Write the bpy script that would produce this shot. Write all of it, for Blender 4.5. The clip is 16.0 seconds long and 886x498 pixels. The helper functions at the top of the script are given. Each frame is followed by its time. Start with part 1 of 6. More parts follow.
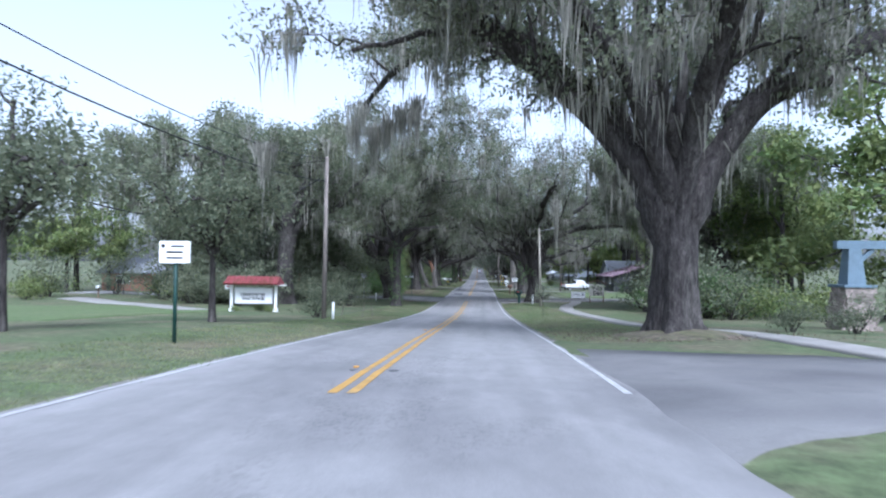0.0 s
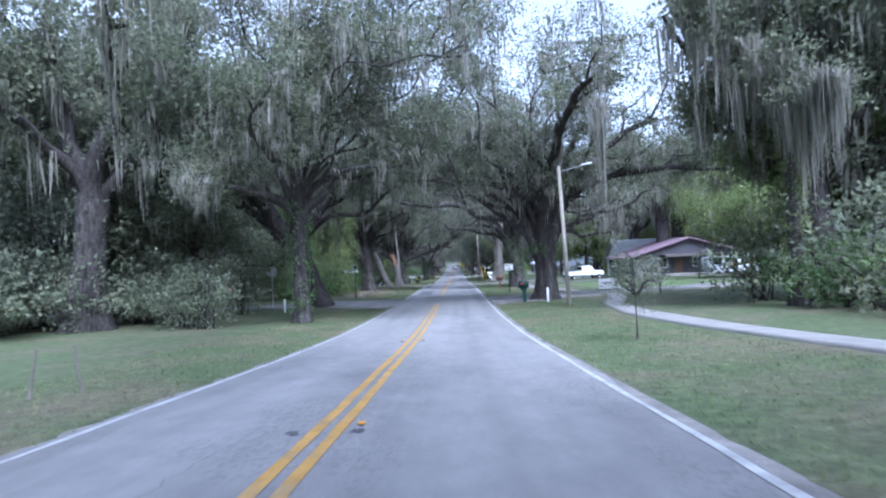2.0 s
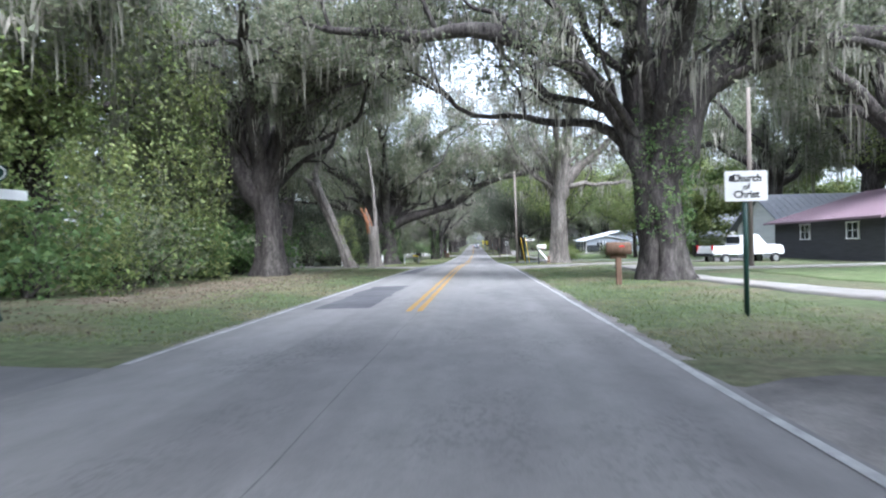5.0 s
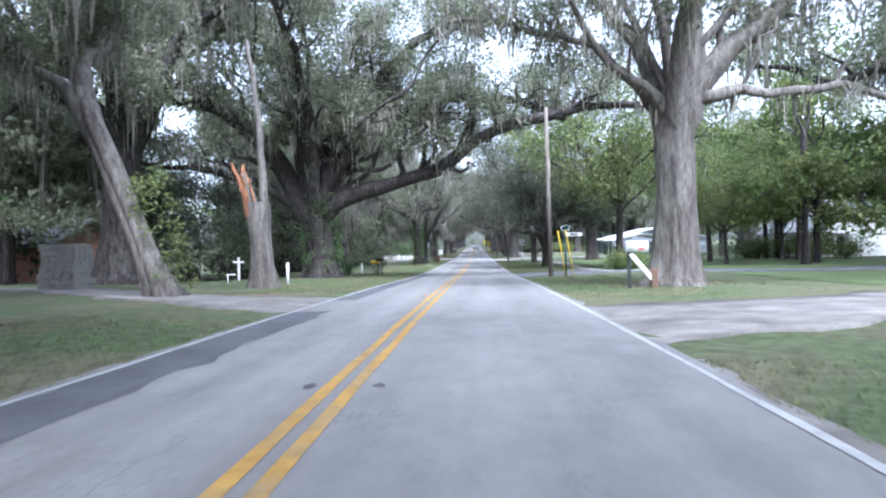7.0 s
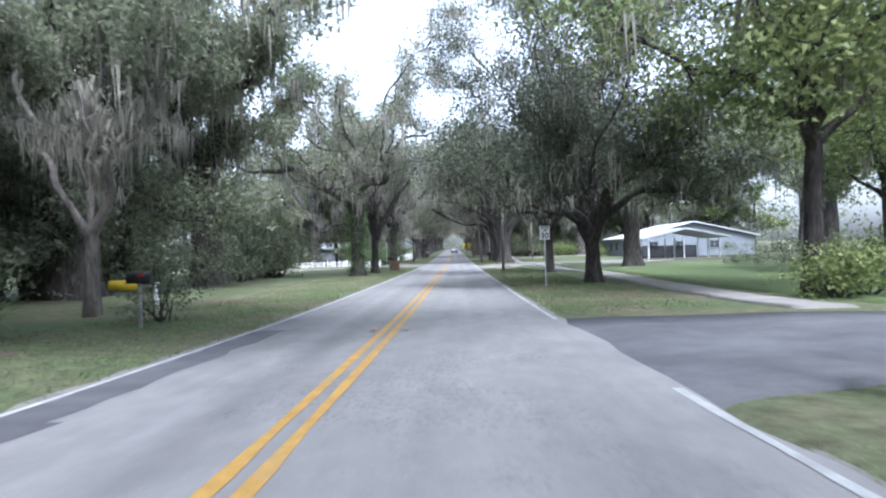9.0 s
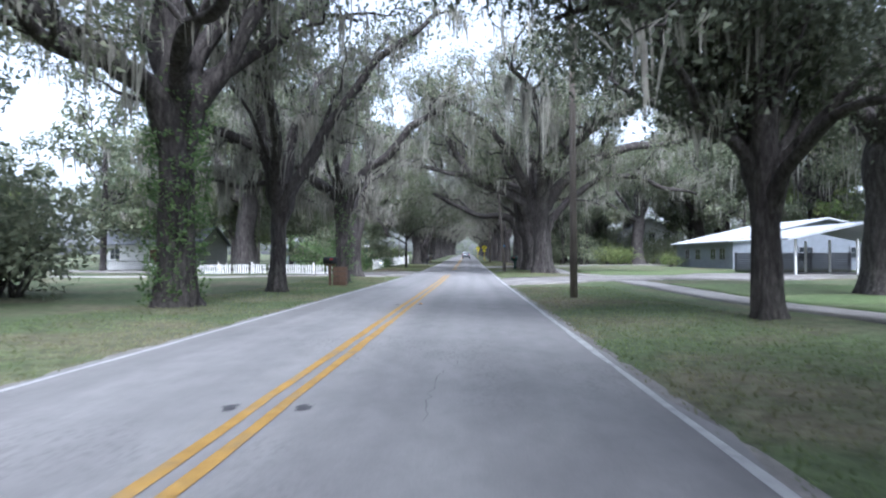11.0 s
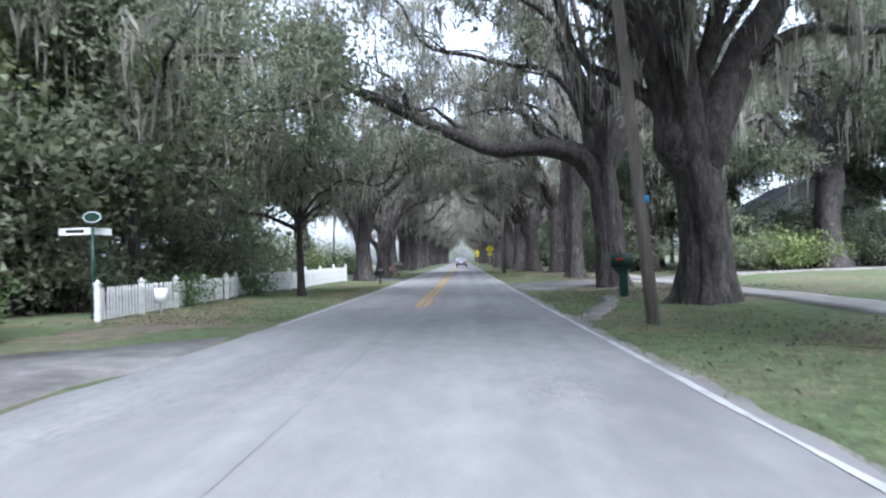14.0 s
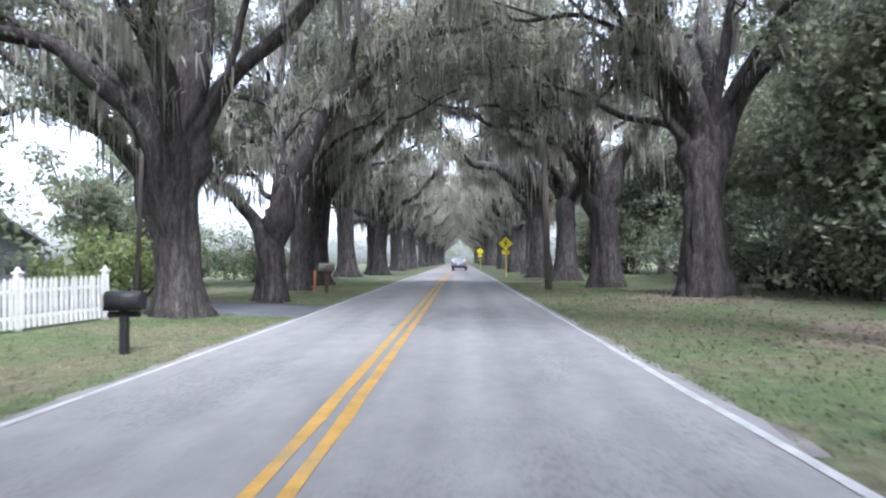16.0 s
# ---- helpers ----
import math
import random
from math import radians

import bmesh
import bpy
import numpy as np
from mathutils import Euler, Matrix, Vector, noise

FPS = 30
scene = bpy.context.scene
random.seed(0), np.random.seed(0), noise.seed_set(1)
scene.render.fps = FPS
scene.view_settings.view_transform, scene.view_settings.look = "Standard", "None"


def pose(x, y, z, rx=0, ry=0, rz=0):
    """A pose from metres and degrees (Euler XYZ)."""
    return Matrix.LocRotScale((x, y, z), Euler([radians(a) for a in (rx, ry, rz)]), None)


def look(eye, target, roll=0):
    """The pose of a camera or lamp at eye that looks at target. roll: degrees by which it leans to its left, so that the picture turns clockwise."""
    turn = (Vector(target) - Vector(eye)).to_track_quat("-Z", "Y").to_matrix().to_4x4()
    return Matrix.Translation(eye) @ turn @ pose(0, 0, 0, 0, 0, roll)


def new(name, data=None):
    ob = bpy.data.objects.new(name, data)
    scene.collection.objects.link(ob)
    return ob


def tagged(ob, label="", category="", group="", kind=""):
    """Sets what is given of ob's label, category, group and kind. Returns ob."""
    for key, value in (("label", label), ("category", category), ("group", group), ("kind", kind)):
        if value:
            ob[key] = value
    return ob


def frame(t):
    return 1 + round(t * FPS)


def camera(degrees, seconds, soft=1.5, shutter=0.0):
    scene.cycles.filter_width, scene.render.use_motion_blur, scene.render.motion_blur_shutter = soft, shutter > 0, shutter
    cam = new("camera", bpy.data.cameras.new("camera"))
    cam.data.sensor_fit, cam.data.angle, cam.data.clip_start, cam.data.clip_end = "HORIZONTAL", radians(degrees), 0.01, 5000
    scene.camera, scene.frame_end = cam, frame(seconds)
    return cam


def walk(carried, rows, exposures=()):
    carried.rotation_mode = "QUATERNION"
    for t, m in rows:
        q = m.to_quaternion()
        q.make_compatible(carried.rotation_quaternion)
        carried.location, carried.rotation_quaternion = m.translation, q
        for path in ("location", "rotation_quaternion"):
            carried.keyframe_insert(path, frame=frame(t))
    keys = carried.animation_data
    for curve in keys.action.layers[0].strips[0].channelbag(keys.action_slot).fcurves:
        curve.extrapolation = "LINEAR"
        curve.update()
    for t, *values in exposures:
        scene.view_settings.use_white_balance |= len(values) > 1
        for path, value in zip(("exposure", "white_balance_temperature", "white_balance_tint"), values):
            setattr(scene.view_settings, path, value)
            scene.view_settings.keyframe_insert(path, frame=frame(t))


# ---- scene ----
SKY_STRENGTH, SUN_STRENGTH = 0.15, 1.7
# ---- camera ----
cam = camera(70.0, 16.0, soft=2.1, shutter=0.14)
ROWS = [
    (0, 1.05, 2.44, 4.27, 91.45, -0.67, 3.37),
    (0.5, 1.06, 9.29, 4.03, 91.22, 0.59, 2.88),
    (1, 0.98, 16.13, 3.70, 91.21, 1.73, 2.14),
    (1.5, 0.93, 23.03, 3.33, 91.69, 2.69, 1.40),
    (2, 0.87, 30.04, 2.96, 91.37, 2.63, 1.07),
    (2.5, 0.86, 37.14, 2.58, 90.45, 2.52, 1.34),
    (3, 0.81, 44.35, 2.20, 89.78, 2.36, 1.66),
    (3.5, 0.79, 51.71, 1.95, 89.35, 2.08, 1.86),
    (4, 0.82, 59.15, 1.69, 89.53, 1.78, 2.19),
    (4.5, 0.89, 66.70, 1.57, 89.74, 1.56, 2.77),
    (6.8, 0.95, 100.95, 1.43, 89.69, 0.97, 3.33),
    (7, 0.92, 103.86, 1.39, 89.83, 1.21, 3.07),
    (7.5, 0.91, 111.41, 1.33, 90.03, 1.89, 2.42),
    (8, 0.95, 118.94, 1.27, 90.19, 2.12, 1.79),
    (8.5, 0.97, 126.48, 1.17, 90.10, 1.93, 1.30),
    (9, 1.06, 134.14, 1.01, 90.20, 1.55, 1.16),
    (9.2, 1.10, 137.28, 0.95, 90.21, 1.41, 1.11),
    (11.3, 1.54, 169.88, 0.59, 90.87, -0.24, 2.70),
    (11.5, 1.55, 172.95, 0.58, 90.95, -0.36, 2.88),
    (12, 1.56, 180.55, 0.55, 91.20, -0.36, 3.11),
    (12.5, 1.51, 188.01, 0.53, 91.60, -0.14, 3.14),
    (13, 1.46, 195.83, 0.53, 91.45, 0.24, 3.02),
    (13.5, 1.36, 203.71, 0.51, 91.50, 0.68, 2.66),
    (14, 1.17, 211.54, 0.50, 91.57, 1.83, 1.97),
    (14.5, 1.10, 219.40, 0.56, 91.79, 2.39, 1.42),
    (15, 1.03, 227.28, 0.62, 91.86, 2.48, 1.18),
    (15.5, 0.99, 235.05, 0.69, 91.86, 1.93, 1.20),
    (16, 0.95, 242.50, 0.78, 91.60, 0.70, 1.71),
]
walk(cam, [(t, pose(*v)) for t, *v in ROWS], exposures=[(0.0, 1.1, 5050, 13), (1.5, 1.45, 4750, 17), (2.5, 1.42, 4850, 16), (3.5, 1.55, 5250, 13), (4.5, 1.85, 5500, 12), (7.0, 2.0, 5200, 14), (7.5, 1.8, 5150, 14), (8.0, 1.9, 5350, 13), (9.0, 1.85, 5350, 13), (11.5, 1.6, 5250, 14), (12.5, 1.6, 5200, 14), (13.5, 1.62, 5350, 13), (14.5, 2.15, 5400, 13), (15.0, 2.1, 5550, 14), (16.0, 2.02, 5500, 14)])

# ---- world and sun ----
SUN_ELEVATION, SUN_AZIMUTH = radians(52), radians(162)
world = bpy.data.worlds.new("sky")
scene.world = world
world.use_nodes = True
wn = world.node_tree.nodes
sky = wn.new("ShaderNodeTexSky")
sky.sky_type, sky.sun_disc = "NISHITA", False
sky.sun_elevation, sky.sun_rotation = SUN_ELEVATION, SUN_AZIMUTH
sky.air_density, sky.dust_density, sky.ozone_density = 1.0, 4.0, 1.0
haze = wn.new("ShaderNodeHueSaturation")
haze.inputs["Saturation"].default_value = 0.28
world.node_tree.links.new(sky.outputs[0], haze.inputs["Color"])
world.node_tree.links.new(haze.outputs[0], wn["Background"].inputs[0])
wn["Background"].inputs[1].default_value = SKY_STRENGTH
sun = new("sun", bpy.data.lights.new("sun", "SUN"))
sun.data.energy, sun.data.angle, sun.data.color = SUN_STRENGTH, radians(22), (1.0, 0.95, 0.88)
sun_way = Vector((math.sin(SUN_AZIMUTH) * math.cos(SUN_ELEVATION), math.cos(SUN_AZIMUTH) * math.cos(SUN_ELEVATION), math.sin(SUN_ELEVATION)))
sun.matrix_world = look(sun_way * 200, (0, 0, 0))


# ---- materials ----
def material(name, colour, rough=0.8, metal=0.0, vary=0.25, scale=6.0, stretch=(1, 1, 1), bump=0.3, fine=40.0, second=None, second_scale=0.7, second_mix=(0.45, 0.65), coords="Object", island=False, translucent=0.0, specular=0.3, random_object=False, streak=0.0, pits=0.0, depth=0.04):
    """A surface with grain at a fine and a coarse scale, and an optional second colour in patches."""
    m = bpy.data.materials.new(name)
    m.use_nodes = True
    n, l = m.node_tree.nodes, m.node_tree.links
    bsdf = n["Principled BSDF"]
    bsdf.inputs["Roughness"].default_value, bsdf.inputs["Metallic"].default_value = rough, metal
    bsdf.inputs["Specular IOR Level"].default_value = specular
    tc = n.new("ShaderNodeTexCoord")
    mp = n.new("ShaderNodeMapping")
    mp.inputs["Scale"].default_value = stretch
    l.new(tc.outputs[coords], mp.inputs[0])

    def noise_tex(s, detail):
        t = n.new("ShaderNodeTexNoise")
        t.inputs["Scale"].default_value, t.inputs["Detail"].default_value = s, detail
        t.inputs["Roughness"].default_value = 0.62
        l.new(mp.outputs[0], t.inputs["Vector"])
        return t

    def ramp(source, lo, hi, a, b):
        r = n.new("ShaderNodeMapRange")
        r.inputs[1].default_value, r.inputs[2].default_value, r.inputs[3].default_value, r.inputs[4].default_value = lo, hi, a, b
        l.new(source, r.inputs[0])
        return r.outputs[0]

    coarse, grain = noise_tex(scale, 5), noise_tex(fine, 3)
    base = n.new("ShaderNodeRGB")
    base.outputs[0].default_value = (*colour, 1)
    out = base.outputs[0]
    if second:
        patch = noise_tex(second_scale, 4)
        mix = n.new("ShaderNodeMix")
        mix.data_type = "RGBA"
        l.new(ramp(patch.outputs[0], second_mix[0], second_mix[1], 0, 1), mix.inputs[0])
        l.new(out, mix.inputs[6])
        mix.inputs[7].default_value = (*second, 1)
        out = mix.outputs[2]
    hsv = n.new("ShaderNodeHueSaturation")
    l.new(out, hsv.inputs["Color"])
    val = n.new("ShaderNodeMath")
    val.operation = "MULTIPLY"
    l.new(ramp(coarse.outputs[0], 0.3, 0.7, 1 - vary, 1 + vary), val.inputs[0])
    l.new(ramp(grain.outputs[0], 0.3, 0.7, 1 - vary * 0.7, 1 + vary * 0.7), val.inputs[1])
    value = val.outputs[0]
    if streak:
        long_map = n.new("ShaderNodeMapping")
        long_map.inputs["Scale"].default_value = (1, 0.018, 1)
        l.new(tc.outputs[coords], long_map.inputs[0])
        bands = n.new("ShaderNodeTexNoise")
        bands.inputs["Scale"].default_value, bands.inputs["Detail"].default_value = 1.1, 3
        l.new(long_map.outputs[0], bands.inputs["Vector"])
        v3 = n.new("ShaderNodeMath")
        v3.operation = "MULTIPLY"
        l.new(value, v3.inputs[0])
        l.new(ramp(bands.outputs[0], 0.3, 0.7, 1 - streak, 1 + streak), v3.inputs[1])
        value = v3.outputs[0]
    if pits:
        holes, where = noise_tex(19.0, 3), noise_tex(0.55, 3)
        both, dim = n.new("ShaderNodeMath"), n.new("ShaderNodeMath")
        both.operation = dim.operation = "MULTIPLY"
        l.new(ramp(where.outputs[0], 0.5, 0.62, 0, 1), both.inputs[0])
        l.new(ramp(holes.outputs[0], 0.5, 0.6, 0, 1), both.inputs[1])
        l.new(value, dim.inputs[0])
        l.new(ramp(both.outputs[0], 0, 1, 1, 1 - pits), dim.inputs[1])
        value = dim.outputs[0]
    if island or random_object:
        source = n.new("ShaderNodeNewGeometry" if island else "ShaderNodeObjectInfo")
        rnd = source.outputs["Random Per Island" if island else "Random"]
        v2 = n.new("ShaderNodeMath")
        v2.operation = "MULTIPLY"
        l.new(value, v2.inputs[0])
        l.new(ramp(rnd, 0, 1, 0.7, 1.3), v2.inputs[1])
        value = v2.outputs[0]
        l.new(ramp(rnd, 0, 1, 0.52, 0.48), hsv.inputs["Hue"])
    l.new(value, hsv.inputs["Value"])
    l.new(hsv.outputs[0], bsdf.inputs["Base Color"])
    if bump:
        b = n.new("ShaderNodeBump")
        b.inputs["Strength"].default_value, b.inputs["Distance"].default_value = bump, depth
        l.new(coarse.outputs[0], b.inputs["Height"])
        b2 = n.new("ShaderNodeBump")
        b2.inputs["Strength"].default_value, b2.inputs["Distance"].default_value = bump * 0.6, 0.008
        l.new(grain.outputs[0], b2.inputs["Height"])
        l.new(b.outputs[0], b2.inputs["Normal"])
        l.new(b2.outputs[0], bsdf.inputs["Normal"])
    if translucent:
        tr = n.new("ShaderNodeBsdfTranslucent")
        l.new(hsv.outputs[0], tr.inputs[0])
        mx = n.new("ShaderNodeMixShader")
        mx.inputs[0].default_value = translucent
        l.new(bsdf.outputs[0], mx.inputs[1])
        l.new(tr.outputs[0], mx.inputs[2])
        l.new(mx.outputs[0], n["Material Output"].inputs[0])
    return m


BARK = material("oak_bark", (0.05, 0.044, 0.041), 0.92, vary=0.7, scale=8.0, stretch=(1, 1, 0.24), bump=1.0, depth=0.1, fine=26.0, second=(0.1, 0.093, 0.083), second_scale=1.1, second_mix=(0.5, 0.75))
PALE_BARK = material("pale_bark", (0.165, 0.15, 0.134), 0.9, vary=0.5, scale=6.0, stretch=(1, 1, 0.2), bump=1.0, depth=0.09, fine=22.0, second=(0.1, 0.088, 0.078), second_scale=0.9)
LEAF = material("oak_leaf", (0.178, 0.204, 0.13), 0.6, vary=0.25, scale=0.35, bump=0, fine=2.0, island=True, translucent=0.5, second=(0.2, 0.21, 0.14), second_scale=0.25)
SHADED_LEAF = material("shaded_oak_leaf", (0.11, 0.125, 0.085), 0.6, vary=0.25, scale=0.35, bump=0, fine=2.0, island=True, translucent=0.45)
LIGHT_LEAF = material("light_leaf", (0.195, 0.235, 0.09), 0.55, vary=0.25, scale=0.35, bump=0, fine=2.0, island=True, translucent=0.4, second=(0.13, 0.19, 0.06), second_scale=0.25)
VINE_LEAF = material("vine_leaf", (0.12, 0.19, 0.07), 0.5, vary=0.3, scale=0.6, bump=0, fine=3.0, island=True, translucent=0.45)
MOSS = material("spanish_moss", (0.33, 0.318, 0.27), 0.95, vary=0.3, scale=0.5, bump=0, fine=5.0, island=True, translucent=0.45, second=(0.25, 0.245, 0.205), second_scale=0.3)
GRASS = material("grass", (0.078, 0.102, 0.046), 0.95, vary=0.4, scale=4.0, bump=1.0, fine=38.0, second=(0.122, 0.112, 0.07), second_scale=0.34, second_mix=(0.43, 0.64), coords="Object")
BLADE = material("grass_blade", (0.195, 0.245, 0.113), 0.8, vary=0.25, scale=0.8, bump=0, fine=4.0, translucent=0.5, second=(0.3, 0.268, 0.172), second_scale=0.34, second_mix=(0.44, 0.7))
LAWN = material("kept_lawn", (0.088, 0.126, 0.048), 0.95, vary=0.3, scale=3.0, bump=0.8, fine=40.0, second=(0.108, 0.128, 0.06), second_scale=0.25, second_mix=(0.42, 0.66))
ASPHALT = material("asphalt", (0.205, 0.2, 0.196), 0.85, vary=0.1, scale=3.0, stretch=(1, 0.5, 1), bump=0.25, fine=70.0, second=(0.155, 0.152, 0.151), second_scale=0.3, second_mix=(0.54, 0.7), streak=0.16, pits=0.2)
OLD_ASPHALT = material("old_patched_asphalt", (0.14, 0.137, 0.135), 0.9, vary=0.16, scale=1.6, bump=0.35, fine=40.0, second=(0.1, 0.098, 0.099), second_scale=0.4, second_mix=(0.48, 0.62))
DARK_ASPHALT = material("dark_asphalt", (0.092, 0.092, 0.1), 0.85, vary=0.2, scale=1.5, bump=0.3, fine=45.0, second=(0.118, 0.118, 0.123), second_scale=0.5)
GRAVEL = material("gravel_dirt", (0.21, 0.198, 0.185), 0.95, vary=0.3, scale=1.5, bump=0.6, fine=35.0, second=(0.135, 0.126, 0.115), second_scale=0.8, second_mix=(0.42, 0.64))
CONCRETE = material("concrete", (0.25, 0.24, 0.222), 0.85, vary=0.18, scale=1.2, bump=0.25, fine=40.0, second=(0.24, 0.225, 0.21), second_scale=0.35)
LITTER = material("leaf_litter", (0.135, 0.11, 0.085), 0.95, vary=0.45, scale=3.0, bump=0.9, fine=30.0, second=(0.1, 0.105, 0.05), second_scale=0.7, second_mix=(0.4, 0.65))
YELLOW_PAINT = material("yellow_paint", (0.36, 0.215, 0.055), 0.75, vary=0.22, scale=4.0, bump=0.2, fine=50.0, second=(0.26, 0.195, 0.105), second_scale=1.5, second_mix=(0.5, 0.7))
WHITE_PAINT = material("white_line_paint", (0.37, 0.37, 0.366), 0.75, vary=0.2, scale=4.0, bump=0.2, fine=50.0, second=(0.26, 0.26, 0.256), second_scale=1.6, second_mix=(0.52, 0.7))
POLE_WOOD = material("weathered_pole_wood", (0.19, 0.165, 0.145), 0.9, vary=0.3, scale=4.0, stretch=(1, 1, 0.1), bump=0.6, fine=25.0)
PALE_POLE = material("sun_bleached_pole_wood", (0.33, 0.3, 0.25), 0.9, vary=0.2, scale=4.0, stretch=(1, 1, 0.1), bump=0.5, fine=25.0)
WHITE_TRIM = material("white_trim_paint", (0.75, 0.75, 0.73), 0.6, vary=0.08, scale=3.0, bump=0.1)


# ---- mesh helpers ----
def mesh_from(name, verts, faces, smooth=True):
    """One mesh from vertex and quad or triangle arrays."""
    me = bpy.data.meshes.new(name)
    verts, faces = np.asarray(verts, dtype=np.float32), np.asarray(faces, dtype=np.int32)
    k = faces.shape[1]
    me.vertices.add(len(verts))
    me.vertices.foreach_set("co", verts.ravel())
    me.loops.add(faces.size)
    me.loops.foreach_set("vertex_index", faces.ravel())
    me.polygons.add(len(faces))
    me.polygons.foreach_set("loop_start", np.arange(len(faces), dtype=np.int32) * k)
    me.polygons.foreach_set("use_smooth", np.full(len(faces), smooth))
    me.update(calc_edges=True)
    return me


class Build:
    """Gathers vertices and quads."""

    def __init__(self):
        self.v, self.f, self.n = [], [], 0

    def add(self, v, f):
        v = np.asarray(v, dtype=float).reshape(-1, 3)
        self.v.append(v)
        self.f.append(np.asarray(f, dtype=int) + self.n)
        self.n += len(v)

    def mesh(self, name, smooth=True):
        return mesh_from(name, np.concatenate(self.v), np.concatenate(self.f), smooth)


def thing(name, mesh=None, mat=None, parent=None, at=None, **tags):
    ob = new(name, mesh)
    if mesh is not None and mat is not None and not mesh.materials:
        mesh.materials.append(mat)
    if parent is not None:
        ob.parent = parent
    if at is not None:
        ob.matrix_basis = at
    if tags:
        tagged(ob, **tags)
    return ob


def part(name, bm, mat, parent, label="", smooth=False):
    """Links a bmesh as one mesh object under a thing or a part."""
    me = bpy.data.meshes.new(name)
    bm.to_mesh(me)
    bm.free()
    for p in me.polygons:
        p.use_smooth = smooth
    ob = thing(name, me, mat, parent)
    return tagged(ob, label=label)


def box(sx, sy, sz, at=(0, 0, 0), turn=None, bevel=0.0, bm=None):
    """A box of that size, its centre at at."""
    own = bmesh.new()
    bmesh.ops.create_cube(own, size=1)
    bmesh.ops.scale(own, vec=(sx, sy, sz), verts=own.verts)
    if bevel:
        bmesh.ops.bevel(own, geom=own.edges[:], offset=bevel, segments=2, affect="EDGES", profile=0.7)
    if turn is not None:
        bmesh.ops.transform(own, matrix=turn, verts=own.verts)
    bmesh.ops.translate(own, vec=at, verts=own.verts)
    return own if bm is None else merge(bm, own)


def rod(r, length, at=(0, 0, 0), sides=10, top=None, turn=None, bevel=0.0):
    """An upright rod that stands on at."""
    own = bmesh.new()
    bmesh.ops.create_cone(own, cap_ends=True, segments=sides, radius1=r, radius2=r if top is None else top, depth=length)
    bmesh.ops.translate(own, vec=(0, 0, length / 2), verts=own.verts)
    if bevel:
        rims = [e for e in own.edges if abs(e.verts[0].co.z - e.verts[1].co.z) < 1e-5]
        bmesh.ops.bevel(own, geom=rims, offset=bevel, segments=2, affect="EDGES")
    if turn is not None:
        bmesh.ops.transform(own, matrix=turn, verts=own.verts)
    bmesh.ops.translate(own, vec=at, verts=own.verts)
    return own


def merge(bm, other):
    me = bpy.data.meshes.new("tmp")
    other.to_mesh(me)
    other.free()
    bm.from_mesh(me)
    bpy.data.meshes.remove(me)
    return bm


def prism(outline, depth, bevel=0.0):
    """A flat outline in x and z, made depth thick along y."""
    own = bmesh.new()
    face = own.faces.new([own.verts.new((x, -depth / 2, z)) for x, z in outline])
    made = bmesh.ops.extrude_face_region(own, geom=[face])
    bmesh.ops.translate(own, vec=(0, depth, 0), verts=[v for v in made["geom"] if isinstance(v, bmesh.types.BMVert)])
    bmesh.ops.recalc_face_normals(own, faces=own.faces)
    if bevel:
        bmesh.ops.bevel(own, geom=own.edges[:], offset=bevel, segments=2, affect="EDGES")
    return own


# ---- lie of the land ----
PROFILE_Y = (-400, -60, -20, 0, 10, 20, 30, 40, 50, 60, 70, 80, 110, 120, 130, 140, 150, 170, 200, 230, 260, 280, 310, 340, 400, 500, 900)
PROFILE_Z = (12, 5.5, 3.92, 3.13, 2.73, 2.22, 1.63, 1.11, 0.63, 0.37, 0.26, 0.21, 0.11, 0, -0.17, -0.4, -0.59, -0.7, -0.78, -0.7, -0.45, -0.2, 0.1, 0.45, 1.1, 2.0, 3.0)
BEND_Y = (-400, -20, 60, 120, 180, 220, 260, 290, 400, 900)
BEND_X = (-0.9, -0.31, -0.16, 0.0, 0.1, 0.18, 0.08, -0.05, -0.4, -2.0)


def smooth_line(ys, zs):
    fine = np.arange(-400, 901, 2.0)
    rough = np.interp(fine, ys, zs)
    k = np.hanning(9)
    k /= k.sum()
    return fine, np.convolve(np.pad(rough, 4, mode="reflect", reflect_type="odd"), k, mode="valid")


LAND_Y, LAND_Z = smooth_line(PROFILE_Y, PROFILE_Z)
ROAD_Y, ROAD_X = smooth_line(BEND_Y, BEND_X)


def road_z(y):
    return np.interp(y, LAND_Y, LAND_Z)


def road_x(y):
    return np.interp(y, ROAD_Y, ROAD_X)


def land(x, y):
    """The height of the ground beside and under the road."""
    x, y = np.asarray(x, float), np.asarray(y, float)
    d = np.abs(x - road_x(y))
    verge = np.clip((d - 3.2) / 0.25, 0, 1)
    swell = 0.07 * np.sin(x * 0.33 + 1) * np.sin(y * 0.21) + 0.02 * np.sin(x * 0.6 + y * 0.37)
    return road_z(y) - 0.05 + verge * 0.04 + np.clip((d - 4) / 4, 0, 1) * (0.08 + swell)


# ---- ground, road and markings ----
def sheet(name, xs, ys, height, mat, **tags):
    gx, gy = np.meshgrid(xs, ys)
    v = np.stack([gx, gy, height(gx, gy)], -1).reshape(-1, 3)
    a, b = len(ys), len(xs)
    i = np.arange(a * b).reshape(a, b)
    f = np.stack([i[:-1, :-1], i[:-1, 1:], i[1:, 1:], i[1:, :-1]], -1).reshape(-1, 4)
    return thing(name, mesh_from(name, v, f), mat, **tags)


